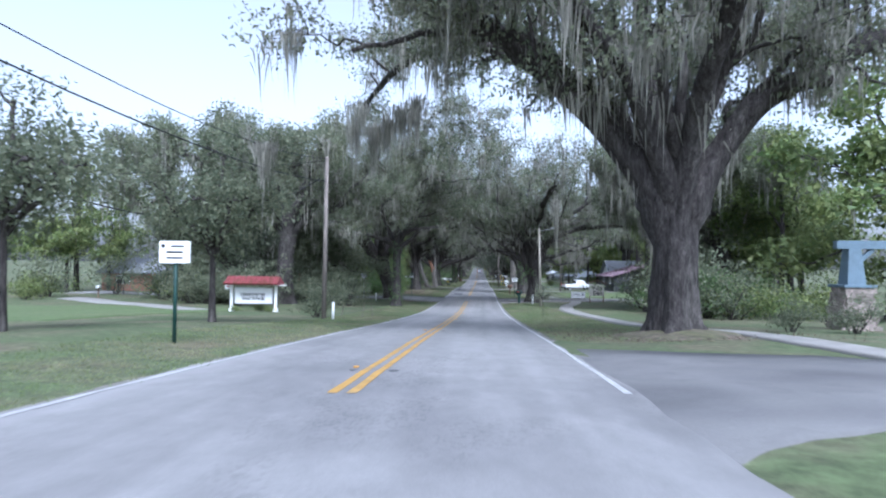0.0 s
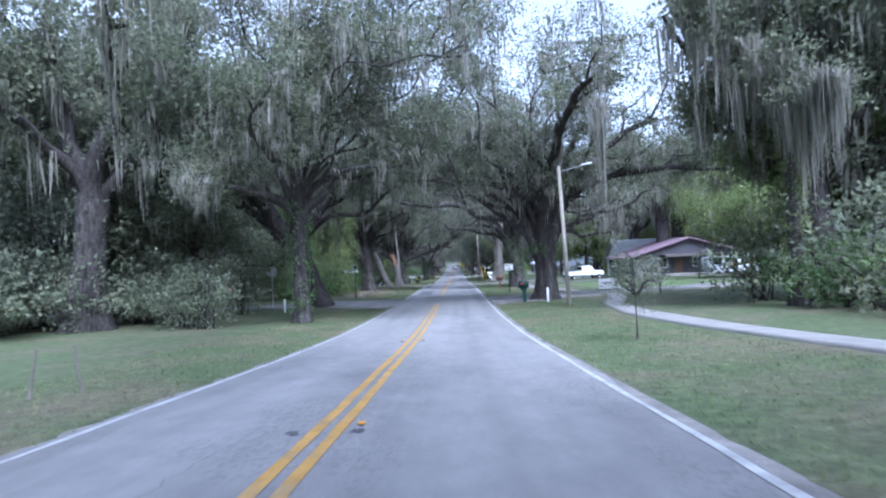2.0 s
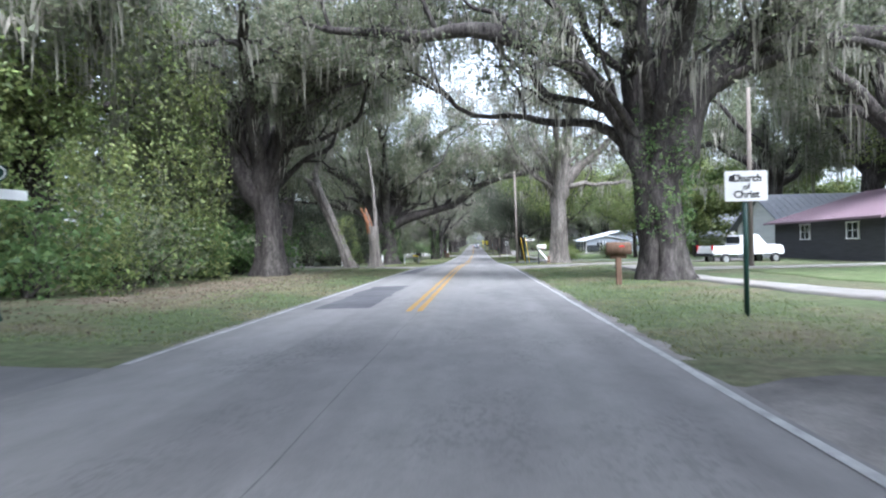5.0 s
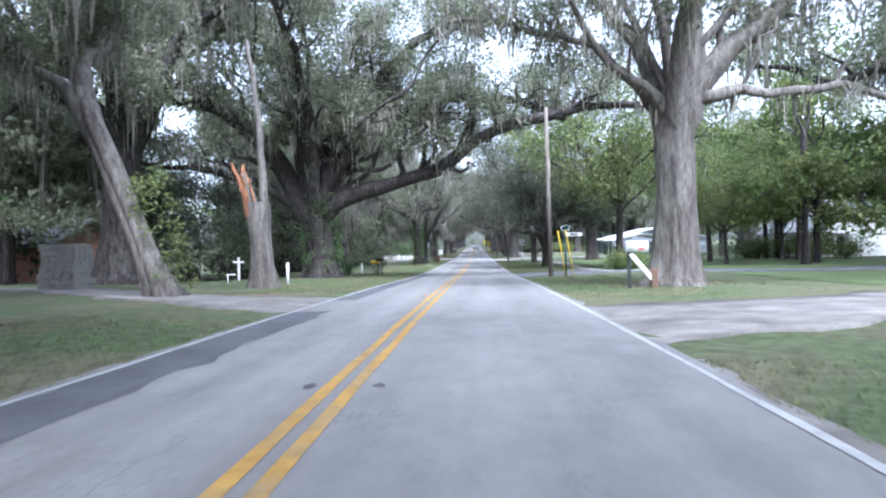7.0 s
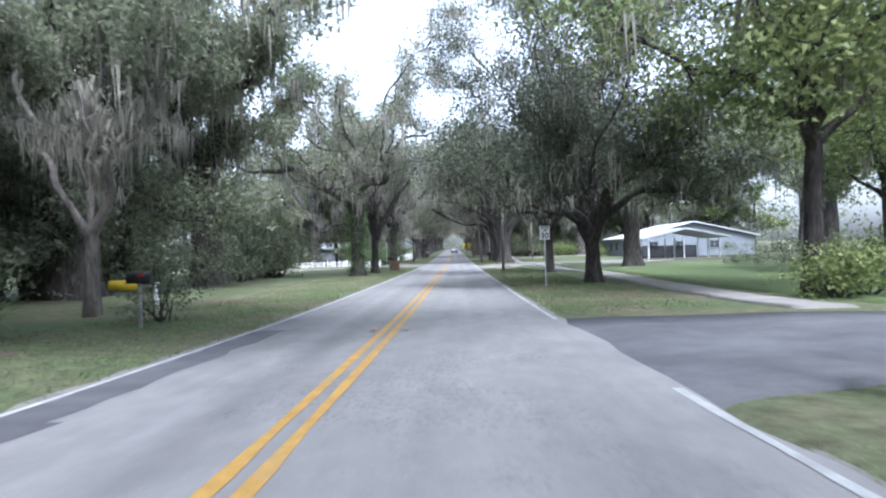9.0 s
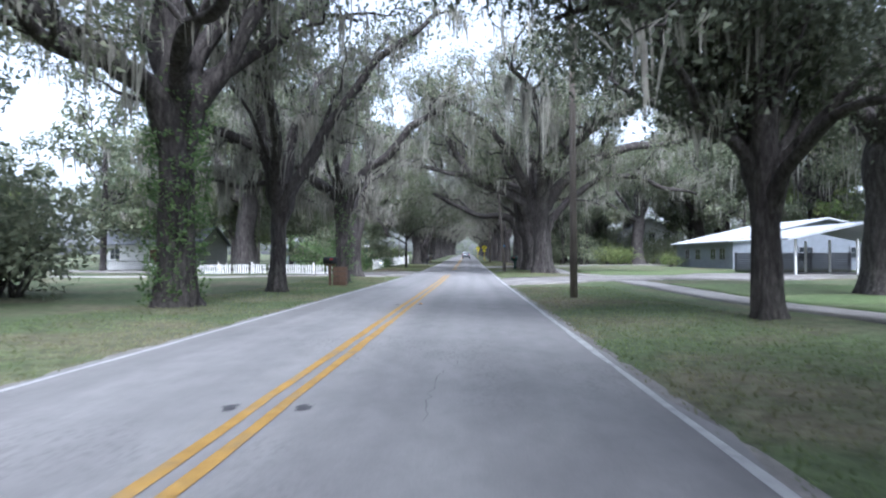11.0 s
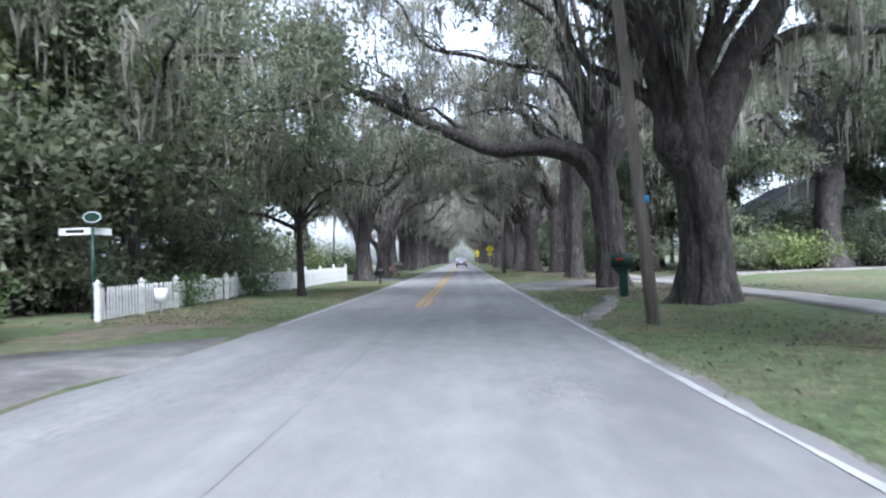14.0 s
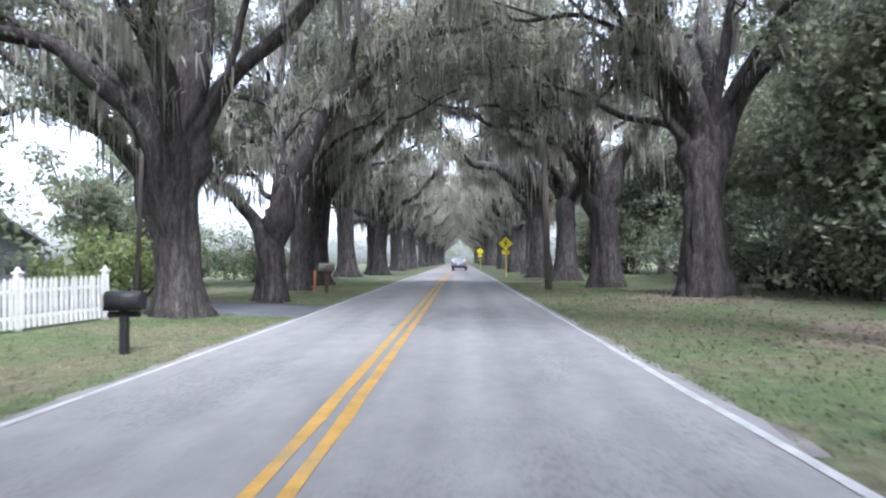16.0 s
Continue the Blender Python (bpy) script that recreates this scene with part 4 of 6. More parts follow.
plant("sapling", SAPLING, 5.35, 46, 0, 0.62, label="thin young sapling with sparse leaves on the verge", category="tree")
SLIM = grow(np.random.default_rng(65), 0.14, 3.0, [(rngf, az, el, 5.5, 0.5, -25) for rngf, az, el in ((0.8, -80, 35), (0.9, 60, 40), (1, 150, 30), (0.85, -150, 40), (1, 10, 45), (0.95, -40, 55))] + [(1, 40, 80, 5.5, 0.7, -10), (1, 200, 68, 5.5, 0.6, -15)], bark=BARK, leaf=LEAF, leaf_n=20000, leaf_size=0.075, leaf_spread=0.5, moss_n=260, moss_len=0.7, twigs=5, sides=9, flare=0.15)
plant("young_tree", SLIM, -5.9, 238.6, 30, 1.15, label="slim roadside tree with an airy crown", category="tree")
plant("young_tree", SLIM, -10.5, 233.5, 130, 1.5, label="airy tree leaning over a weathered fence", category="tree")
GARDEN = grow(np.random.default_rng(63), 0.17, 3.0, [(rngf, az, 45, 5.5, 0.5, -15) for rngf, az in ((0.8, 20), (0.9, 95), (1, 160), (0.85, 230), (1, 300))] + [(1, 40, 80, 5.5, 0.6, -10), (1, 200, 70, 5.5, 0.6, -10)], bark=BARK, leaf=LIGHT_LEAF, leaf_n=26000, leaf_size=0.075, leaf_spread=0.55, moss_n=40, twigs=5, sides=10, flare=0.2)
for x, y, t, s in ((12, 153.6, 0, 1.7), (24, 168, 70, 1.6), (33, 176, 140, 1.6), (29, 94, 40, 1.3), (21, 156, 100, 1.0), (41, 128, 30, 2.2), (48, 112, 200, 2.2), (40, 165, 10, 1.7)):
    plant("garden_tree", GARDEN, x, y, t, s, label="spreading tree with light yellow-green leaves", category="tree", group="garden trees")
hedge_rng = np.random.default_rng(71)
hc = np.column_stack([hedge_rng.uniform(22, 52, 420), 184 + hedge_rng.normal(0, 0.4, 420), hedge_rng.uniform(-0.6, 1.2, 420)])
thing("hedge", mesh_from("hedge", *leaves(hedge_rng, hc, 20, 0.28, 0.1), smooth=False), LEAF, kind="stuff", label="long clipped dark green hedge behind a lawn", category="hedge")

# ivy and vines on trunks
def ivy(x, y, r, z0, z1, n, label, lean=(0, 0), mat=VINE_LEAF, seed=1, size=0.07, spread=0.14):
    rng = np.random.default_rng(seed)
    z = rng.uniform(z0, z1, n // 12)
    a = rng.uniform(0, 6.28, n // 12)
    rr = r + rng.uniform(-0.03, 0.2, n // 12)
    f = (z - z0) / (z1 - z0)
    c = np.column_stack([x + rr * np.cos(a) + lean[0] * f, y + rr * np.sin(a) + lean[1] * f, float(land(x, y)) + z])
    thing("climbing_vine", mesh_from("climbing_vine", *leaves(rng, c, 12, spread, size, 1.0), smooth=False), mat, kind="stuff", label=label, category="vine")


ivy(-6.7, 61, 0.46, 0.3, 6, 1500, "green ivy wrapped round a slender oak trunk", seed=2)
ivy(7.4, 96.5, 0.8, 1.2, 6, 2500, "green ivy on an oak trunk", seed=3)
ivy(-6.4, 182, 0.62, 0.2, 6, 4000, "thick ivy wrapped round an oak trunk", seed=4)
ivy(-8.6, 123.2, 0.5, 0.4, 4, 1200, "yellow-green vine on a grey trunk", (-0.8, 0), LIGHT_LEAF, 5)
ivy(-8.3, 141.0, 1.0, 0.5, 5, 2500, "ivy on a massive oak trunk", seed=6)
ivy(-5.25, 198.6, 0.42, 0.2, 5.5, 1300, "ivy on an oak trunk", seed=7)
ivy(6.95, 72.2, 0.75, 3.0, 4.0, 500, "fern tuft on an oak trunk", seed=8)
VINED = grow(np.random.default_rng(64), 0.3, 9.0, [(0.9, 40, 55, 5, 0.5, -20), (1, 130, 60, 5, 0.5, -20), (0.85, 250, 50, 5, 0.5, -30), (1, 330, 75, 5, 0.6, -10), (0.7, 180, 30, 4, 0.4, -30)], bark=BARK, leaf=LEAF, leaf_n=9000, leaf_size=0.11, moss_n=900, moss_len=1.5, twigs=5, sides=10)
plant("vine_hung_tree", VINED, 15.3, 57, 0, 1.1, label="tall tree draped with vines and hanging moss", category="tree")
ivy(15.3, 57, 0.35, 0.5, 10, 3500, "bright green vine column on a tall trunk", seed=9, mat=LIGHT_LEAF)
plant("vine_hung_tree", VINED, 18.5, 62, 120, 1.0, label="tall tree draped with vines and hanging moss", category="tree")
for k, (x, y) in enumerate(((-13.2, 92), (-14, 97), (-12.6, 102), (-15, 88), (-10.9, 93.5), (-11.2, 97.5), (-10.8, 101.5))):
    ivy(x, y, 0.5 + 0.25 * (k % 3), 0.2, 5.0 + 1.9 * (3 * k % 4), 2400, "curtain of bright green vines at the wood's edge", seed=20 + k, size=0.085, spread=0.3, mat=LIGHT_LEAF)

# far woods that close the view
far_rng = np.random.default_rng(99)
cs_far = []
for side in (-1, 1):
    n = 1500
    yy = far_rng.uniform(-20, 620, n)
    cs_far.append(np.column_stack([side * (72 + far_rng.uniform(-8, 14, n)), yy, road_z(yy) + far_rng.uniform(0, 1, n) ** 0.8 * (14 + 3 * np.sin(yy * 0.13) + 2 * np.sin(yy * 0.37))]))
n = 500
xx = far_rng.uniform(-80, 80, n)
cs_far.append(np.column_stack([far_rng.uniform(-28, 28, n), 624 + far_rng.uniform(0, 14, n), road_z(624) + far_rng.uniform(0, 22, n)]))
cs_far.append(np.column_stack([xx, 640 + far_rng.uniform(0, 20, n), 3 + far_rng.uniform(0, 16, n)]))
thing("far_woods", mesh_from("far_woods", *leaves(far_rng, np.concatenate(cs_far), 16, 1.3, 0.42, 0.8), smooth=False), LEAF, kind="stuff", label="dense far belt of green woods", category="woods")

# ---- drives, side streets and paths ----
PAVED = dict(kind="structure")
strip("side_street", [(2.4, 12.5), (6, 12.5), (10, 11.5), (30, 8)], [11, 6.5, 5.5, 5.5], OLD_ASPHALT, 0.03, 0.12, label="patched dark asphalt apron of a side drive", category="road", **PAVED)
strip("sidewalk", [(9.3, 6), (9.5, 20), (9.3, 27), (8.5, 34), (8.4, 45), (8.4, 57), (9.6, 65.7), (11.3, 71.3), (12, 75.5)], 1.15, CONCRETE, 0.045, 0.02, label="narrow pale concrete sidewalk", category="sidewalk", **PAVED)
strip("church_street", [(-2.4, 76.5), (-8, 77.6), (-16, 78.2), (-50, 79.5)], [11, 6, 4.6, 4.6], ASPHALT, 0.03, 0.1, label="narrow grey side street", category="road", **PAVED)
strip("drive", [(2.4, 75.4), (6, 75.9), (12, 77.3), (24, 84)], [12, 8, 5.5, 5], GRAVEL, 0.03, 0.35, label="gravel drive with worn bare edges", category="driveway", **PAVED)
strip("sidewalk", [(10.2, 81), (8.9, 90), (8.8, 109)], 1.3, CONCRETE, 0.045, 0.05, label="weathered concrete sidewalk in grass", category="sidewalk", **PAVED)
strip("garden_path", [(8.8, 104), (21, 105.5), (23, 107)], 1.2, CONCRETE, 0.05, 0.03, label="thin concrete path across the lawn", category="path", **PAVED)
strip("drive", [(-2.4, 120), (-6, 121), (-12, 125.5), (-22, 133)], [6, 3.0, 2.5, 2.5], GRAVEL, 0.03, 0.18, label="pale sandy drive", category="driveway", **PAVED)
strip("drive", [(2.4, 115.3), (6, 115.6), (12, 118), (40, 132)], [7, 4.2, 3.4, 3.2], GRAVEL, 0.035, 0.25, label="sandy drive crossing the verge", category="driveway", **PAVED)
strip("side_street", [(2.4, 144), (6, 144), (10, 143.5), (45, 142)], [9.5, 6.5, 5.6, 5.6], DARK_ASPHALT, 0.03, 0.08, label="dark asphalt side street", category="road", **PAVED)
for k in range(5):
    strip("crossing_bar", [(9.0 + 0.75 * k, 141.6), (9.0 + 0.75 * k, 145.2)], 0.3, WHITE_PAINT, 0.05, 0.0, label="white painted bar of a street crossing", category="road marking", **PAVED)
strip("sidewalk", [(9.2, 148), (9.6, 165), (9.8, 185), (9.8, 199)], 1.4, CONCRETE, 0.045, 0.04, label="concrete sidewalk beside lawns", category="sidewalk", **PAVED)
strip("drive", [(2.4, 202), (6, 202.5), (12, 204), (24, 210)], [11.5, 9, 7.5, 9], GRAVEL, 0.04, 0.3, label="worn gravel and asphalt drive", category="driveway", **PAVED)
strip("sidewalk", [(9.8, 207), (9.3, 219), (9.6, 232), (10.2, 240), (11.5, 256), (14, 262)], 1.3, CONCRETE, 0.05, 0.05, label="pale concrete sidewalk behind the oaks", category="sidewalk", **PAVED)
strip("side_street", [(-2.4, 216.5), (-7, 216.2), (-12, 217.5), (-40, 222)], [15, 7, 5, 5], GRAVEL, 0.03, 0.2, label="bare sandy mouth of a side street", category="road", **PAVED)
strip("drive", [(2.4, 241), (7, 243.5), (13, 247), (30, 252)], [8, 4.5, 3.4, 3.4], GRAVEL, 0.035, 0.3, label="sandy drive strewn with leaves", category="driveway", **PAVED)
strip("sidewalk", [(-4.2, 209.6), (-7, 208.9), (-12, 207.4), (-26, 205)], [1.6, 1.0, 1.0, 1.0], CONCRETE, 0.05, 0.03, label="pale concrete sidewalk along a side street", category="sidewalk", **PAVED)
strip("footpath", [(3.45, 224.6), (4.4, 227), (5.4, 230.2), (5.9, 233)], [0.7, 0.55, 0.45, 0.3], GRAVEL, 0.012, 0.04, label="bare sandy track worn in the grass", category="path", **PAVED)
strip("drive", [(-2.4, 260.5), (-7, 261.2), (-20, 264)], [4, 3, 2.8], DARK_ASPHALT, 0.035, 0.1, label="dark drive between two oaks", category="driveway", **PAVED)
strip("lawn_drive", [(-19, 47), (-30, 56), (-44, 68)], 2.6, CONCRETE, 0.04, 0.05, label="pale drive across a far lawn", category="driveway", **PAVED)
LITTER_AT = ((7.3, 23.0, 5, 6), (7.6, 127, 4, 4), (7.8, 219, 4.2, 6), (7.4, 236, 5, 9), (8.2, 252, 4.5, 8), (-7.5, 123, 5, 5), (-8.6, 143, 4.5, 5), (-9, 76, 4.5, 5), (8.3, 263, 5, 7), (-8.5, 98, 6, 18), (-6.2, 227, 3, 9))
for x, y, w, l in LITTER_AT:
    strip("leaf_litter", [(x, y - l / 2), (x + 0.2, y), (x, y + l / 2)], [w * 0.5, w, w * 0.4], LITTER, -0.012, 0.5, cross=15, label="brown fallen leaves and bare earth round a trunk", category="leaf litter", kind="stuff")
for x, y0, y1, w in ((24, 148.5, 183, 26), (19, 183, 197, 16), (19, 209.5, 225, 16), (19, 85, 103, 13), (26, 119.5, 137, 26), (-27, 26, 52, 22)):
    strip("lawn", [(x, y0), (x, (y0 + y1) / 2), (x, y1)], w, LAWN, 0.0, 0.12, cross=27, label="mown garden lawn, its green brightened as if sunlit", category="lawn", **PAVED)
for x0, x1, y0, y1 in ((-3.1, -2.25, 106.5, 117.5), (-3.1, -2.4, 121, 139.5), (-2.6, -1.4, 88, 96), (-3.1, -2.5, 138, 147), (2.3, 2.65, 58.6, 59.2)):
    along_road("asphalt_patch", DARK_ASPHALT, x0, x1, y0, y1, 0.004, 0.5, 0.05, int(y0), kind="structure", label="darker repair patch in the asphalt", category="road patch")

# ---- grass ----
BARE_RIGHT = ((6, 20), (71, 81.5), (111, 120), (138.5, 149.5), (194, 208), (236, 247))
BARE_LEFT = ((70.5, 83), (116, 124.5), (208.5, 226), (258, 263.5))

DEAD_LEAF = material("dead_leaf", (0.15, 0.118, 0.085), 0.9, vary=0.3, scale=2.0, bump=0, fine=8.0, island=True, second=(0.09, 0.074, 0.056), second_scale=3.0)
fall_rng = np.random.default_rng(55)
fallen = []
for x, y, w, l in LITTER_AT:
    n = int(60 * w * l)
    px, py = x + fall_rng.normal(0, w * 0.42, n), y + fall_rng.normal(0, l * 0.38, n)
    off_road = np.abs(px - road_x(py)) > 3.5
    for a, b in BARE_RIGHT if x > 0 else BARE_LEFT:
        off_road &= (py < a) | (py > b)
    fallen.append(np.column_stack([px, py, land(px, py) + 0.03])[off_road])
thing("fallen_leaves", mesh_from("fallen_leaves", *leaves(fall_rng, np.concatenate(fallen), 1, 0.02, 0.036, 0.5), smooth=False), DEAD_LEAF, kind="stuff", label="scattered brown dead oak leaves on the verge", category="leaf litter")


def blades(seed, count, x0, x1, y0, y1, height):
    rng = np.random.default_rng(seed)
    x, y = rng.uniform(x0, x1, count), rng.uniform(y0, y1, count)
    gaps = BARE_RIGHT if x0 > 0 else BARE_LEFT
    keep = np.all([(y < a) | (y > b) for a, b in gaps], axis=0)
    x, y = x[keep], y[keep]
    count = len(x)
    p = np.column_stack([x, y, land(x, y)])
    a = rng.uniform(0, 6.28, count)
    w = np.stack([np.cos(a), np.sin(a), 0 * a], 1) * rng.uniform(0.008, 0.018, count)[:, None]
    h = height * np.exp(rng.normal(0, 0.45, count))
    tip = p + np.stack([rng.normal(0, 0.5, count) * h, rng.normal(0, 0.5, count) * h, h], 1)
    v = np.stack([p - w, p + w, tip], 1).reshape(-1, 3)
    return mesh_from("grass", v, np.arange(3 * count).reshape(count, 3))


for side in (-1, 1):
    thing("grass", blades(3 + side, 130000, *((3.27, 7.5) if side > 0 else (-7.5, -3.27)), 6, 280, 0.036), BLADE, kind="stuff", label="short rough grass of the verge", category="grass")

# ---- more materials ----
METAL = material("galvanised_metal", (0.45, 0.46, 0.47), 0.45, 0.8, vary=0.12, scale=5, bump=0.05)
DARK_METAL = material("dark_metal", (0.045, 0.05, 0.05), 0.5, 0.5, vary=0.15, scale=6, bump=0.05)
GREEN_PAINT = material("green_post_paint", (0.012, 0.04, 0.032), 0.45, vary=0.15, scale=8, bump=0.05)
SIGN_WHITE = material("sign_white", (0.72, 0.73, 0.72), 0.45, vary=0.06, scale=4, bump=0.03)
SIGN_YELLOW = material("sign_yellow", (0.75, 0.62, 0.02), 0.4, vary=0.05, scale=4, bump=0.02)
GUARD_YELLOW = material("yellow_plastic", (0.72, 0.5, 0.03), 0.5, vary=0.12, scale=6, bump=0.05)
BLACK = material("black_paint", (0.02, 0.02, 0.022), 0.55, vary=0.15, scale=6, bump=0.05)
RED = material("red_paint", (0.4, 0.03, 0.025), 0.5, vary=0.15, scale=6, bump=0.05)
ORANGE_WOOD = material("fresh_split_wood", (0.36, 0.17, 0.09), 0.8, vary=0.35, scale=4, stretch=(1, 1, 0.15), bump=0.8, fine=20)
CREAM_BOARD = material("shaded_weathered_board", (0.46, 0.44, 0.39), 0.7, vary=0.15, scale=3, bump=0.1, second=(0.36, 0.34, 0.29), second_scale=1.2)
BROWN_WOOD = material("brown_timber", (0.12, 0.075, 0.05), 0.8, vary=0.25, scale=5, stretch=(1, 1, 0.2), bump=0.4)
FENCE_WHITE = material("chalky_white_fence", (0.66, 0.66, 0.64), 0.75, vary=0.14, scale=4, bump=0.2, random_object=False, second=(0.45, 0.46, 0.42), second_scale=1.6, second_mix=(0.55, 0.75))
OLD_FENCE = material("weathered_fence", (0.27, 0.28, 0.245), 0.9, vary=0.25, scale=3, bump=0.3, second=(0.2, 0.23, 0.15), second_scale=1.1)
STONE = material("field_stone", (0.27, 0.23, 0.2), 0.9, vary=0.3, scale=4, bump=0.6, island=True)
BLUE_GREY = material("blue_grey_paint", (0.13, 0.18, 0.22), 0.6, vary=0.12, scale=4, bump=0.1)
DARK_SIDING = material("dark_siding", (0.06, 0.06, 0.065), 0.8, vary=0.2, scale=3, stretch=(0.3, 0.3, 3), bump=0.3)
GREY_WALL = material("grey_render_wall", (0.2, 0.22, 0.245), 0.85, vary=0.12, scale=2, bump=0.2)
WHITE_WALL = material("white_board_wall", (0.62, 0.62, 0.6), 0.8, vary=0.1, scale=2, stretch=(0.3, 0.3, 3), bump=0.2)
BRICK_WALL = material("brick_wall", (0.3, 0.16, 0.12), 0.9, vary=0.25, scale=5, stretch=(0.5, 0.5, 3), bump=0.3)
PINK_ROOF = material("red_metal_roof", (0.2, 0.14, 0.165), 0.6, 0.0, vary=0.12, scale=3, bump=0.1)
TILE_RED = material("red_roof_tile", (0.2, 0.055, 0.05), 0.65, vary=0.25, scale=6, bump=0.2, random_object=True)
WHITE_ROOF = material("white_metal_roof", (0.48, 0.5, 0.53), 0.5, vary=0.08, scale=2, bump=0.1)
GREY_ROOF = material("grey_shingle_roof", (0.24, 0.25, 0.27), 0.85, vary=0.25, scale=5, bump=0.4)
GLASS = material("dark_window_glass", (0.03, 0.035, 0.04), 0.08, vary=0.1, scale=1, bump=0, specular=0.6)
RUBBER = material("tyre_rubber", (0.02, 0.02, 0.02), 0.85, vary=0.15, scale=9, bump=0.1)
SILVER = material("silver_car_paint", (0.2, 0.22, 0.25), 0.35, 0.4, vary=0.03, scale=2, bump=0)
WHITE_CAR = material("white_car_paint", (0.72, 0.73, 0.74), 0.3, vary=0.03, scale=2, bump=0)
BLACK_CAR = material("black_car_paint", (0.02, 0.022, 0.025), 0.25, vary=0.05, scale=2, bump=0)
LAMP_RED = material("red_lamp_lens", (0.45, 0.02, 0.02), 0.2, vary=0.05, scale=8, bump=0)


def stand(name, x, y, turn=0.0, dz=0.0, **tags):
    """An empty root on the ground; a thing's front looks along -y at turn 0."""
    return thing(name, at=Matrix.Translation((x, y, float(land(x, y)) + dz)) @ Matrix.Rotation(radians(turn), 4, "Z"), **tags)


def bars(parent, rows, mat, y, name="lettering"):
    """Plain bars in place of writing: rows of (x, z, width, height)."""
    for x, z, w, h in rows:
        part(name, box(w, 0.004, h, (x, y, z)), mat, parent, "row of writing")


def words(text, parent, x, y, z, size, mat, name="lettering", weight=0.03, squeeze=1.0):
    """Raised letters that face along -y, centred on x."""
    c = bpy.data.curves.new("words", "FONT")
    c.body, c.size, c.extrude, c.align_x, c.offset = text, size, 0.002, "CENTER", size * weight
    tmp = bpy.data.objects.new("words", c)
    scene.collection.objects.link(tmp)
    bpy.context.view_layer.update()
    me = bpy.data.meshes.new_from_object(tmp.evaluated_get(bpy.context.evaluated_depsgraph_get()))
    bpy.data.objects.remove(tmp)
    me.materials.clear()
    return thing(name, me, mat, parent, Matrix.Translation((x, y, z)) @ Matrix.Rotation(radians(90), 4, "X") @ Matrix.Scale(squeeze, 4, (1, 0, 0)))


def board(w, h, t=0.02, at=(0, 0, 0), corner=0.03):
    """A thin plate with rounded corners, upright."""
    pts = []
    for cx, cz, a0 in ((w / 2 - corner, h / 2 - corner, 0), (-w / 2 + corner, h / 2 - corner, 90), (-w / 2 + corner, -h / 2 + corner, 180), (w / 2 - corner, -h / 2 + corner, 270)):
        pts += [(cx + corner * math.cos(radians(a0 + k * 30)), cz + corner * math.sin(radians(a0 + k * 30))) for k in range(4)]
    bm = prism(pts, t)
    bmesh.ops.translate(bm, vec=at, verts=bm.verts)
    return bm


def oval(w, h, t, at):
    bm = prism([(w / 2 * math.cos(a * math.pi / 14), h / 2 * math.sin(a * math.pi / 14)) for a in range(28)], t)
    bmesh.ops.translate(bm, vec=at, verts=bm.verts)
    return bm


# ---- signs ----
def panel_sign(x, y, turn, h, w, ph, label, rows=(), text=()):
    s = stand("panel_sign", x, y, turn, label=label, category="sign")
    part("post", rod(0.045, h - 0.02, (0, 0.03, -0.3), 10), GREEN_PAINT, s, "dark green steel post", True)
    part("panel", board(w, ph, 0.02, (0, -0.03, h - ph / 2 - 0.25)), SIGN_WHITE, s, "white rounded panel")
    part("cap", rod(0.05, 0.05, (0, 0.03, h - 0.32), 10, 0.02), GREEN_PAINT, s, "", True)
    bars(s, [(a, h - ph / 2 - 0.25 + b, c, d) for a, b, c, d in rows], BLACK, -0.043)
    for body, b, size in text:
        words(body, s, 0, -0.042, h - ph / 2 - 0.25 + b, size, BLACK)
    return s


panel_sign(-5.8, 16.3, 0, 2.55, 0.72, 0.5, "white church name panel on a dark green post", rows=[(0.06, 0.13, 0.3, 0.04), (0.0, 0.0, 0.38, 0.04), (0.0, -0.13, 0.38, 0.04), (-0.27, 0.14, 0.08, 0.08)])
panel_sign(5.55, 85.4, 0, 2.75, 0.72, 0.52, "white church direction panel on a dark green post", rows=[(-0.24, 0.13, 0.1, 0.1)], text=[("Church", 0.08, 0.17), ("of", -0.06, 0.14), ("Christ", -0.2, 0.17)])


def street_sign(x, y, turn, blade_side, label):
    s = stand("street_name_sign", x, y, turn, label=label, category="sign")
    part("post", rod(0.05, 2.75, (0, 0, -0.3), 10), GREEN_PAINT, s, "dark green steel post", True)
    part("base", rod(0.09, 0.14, (0, 0, 0), 10, 0.06), GREEN_PAINT, s, "", True)
    b = part("blade", board(0.85, 0.19, 0.012, (blade_side * 0.5, 0, 2.35)), SIGN_WHITE, s, "white street name blade")
    bars(b, [(blade_side * 0.48, 2.35, 0.5, 0.09)], BLACK, -0.009)
    b2 = part("cross_blade", board(0.8, 0.19, 0.012, (0, 0, 0)), SIGN_WHITE, s, "white street name blade seen edge-on")
    b2.matrix_basis = Matrix.Translation((0.05, 0.3, 2.35)) @ Matrix.Rotation(radians(78), 4, "Z")
    part("medallion", oval(0.56, 0.36, 0.015, (0, 0, 2.72)), GREEN_PAINT, s, "dark green oval medallion")
    for w, h, t, m, n in ((0.5, 0.3, 0.02, SIGN_WHITE, "medallion_rim"), (0.44, 0.25, 0.026, GREEN_PAINT, "medallion_face")):
        part(n, oval(w, h, t, (0, 0, 2.72)), m, s)
    return s


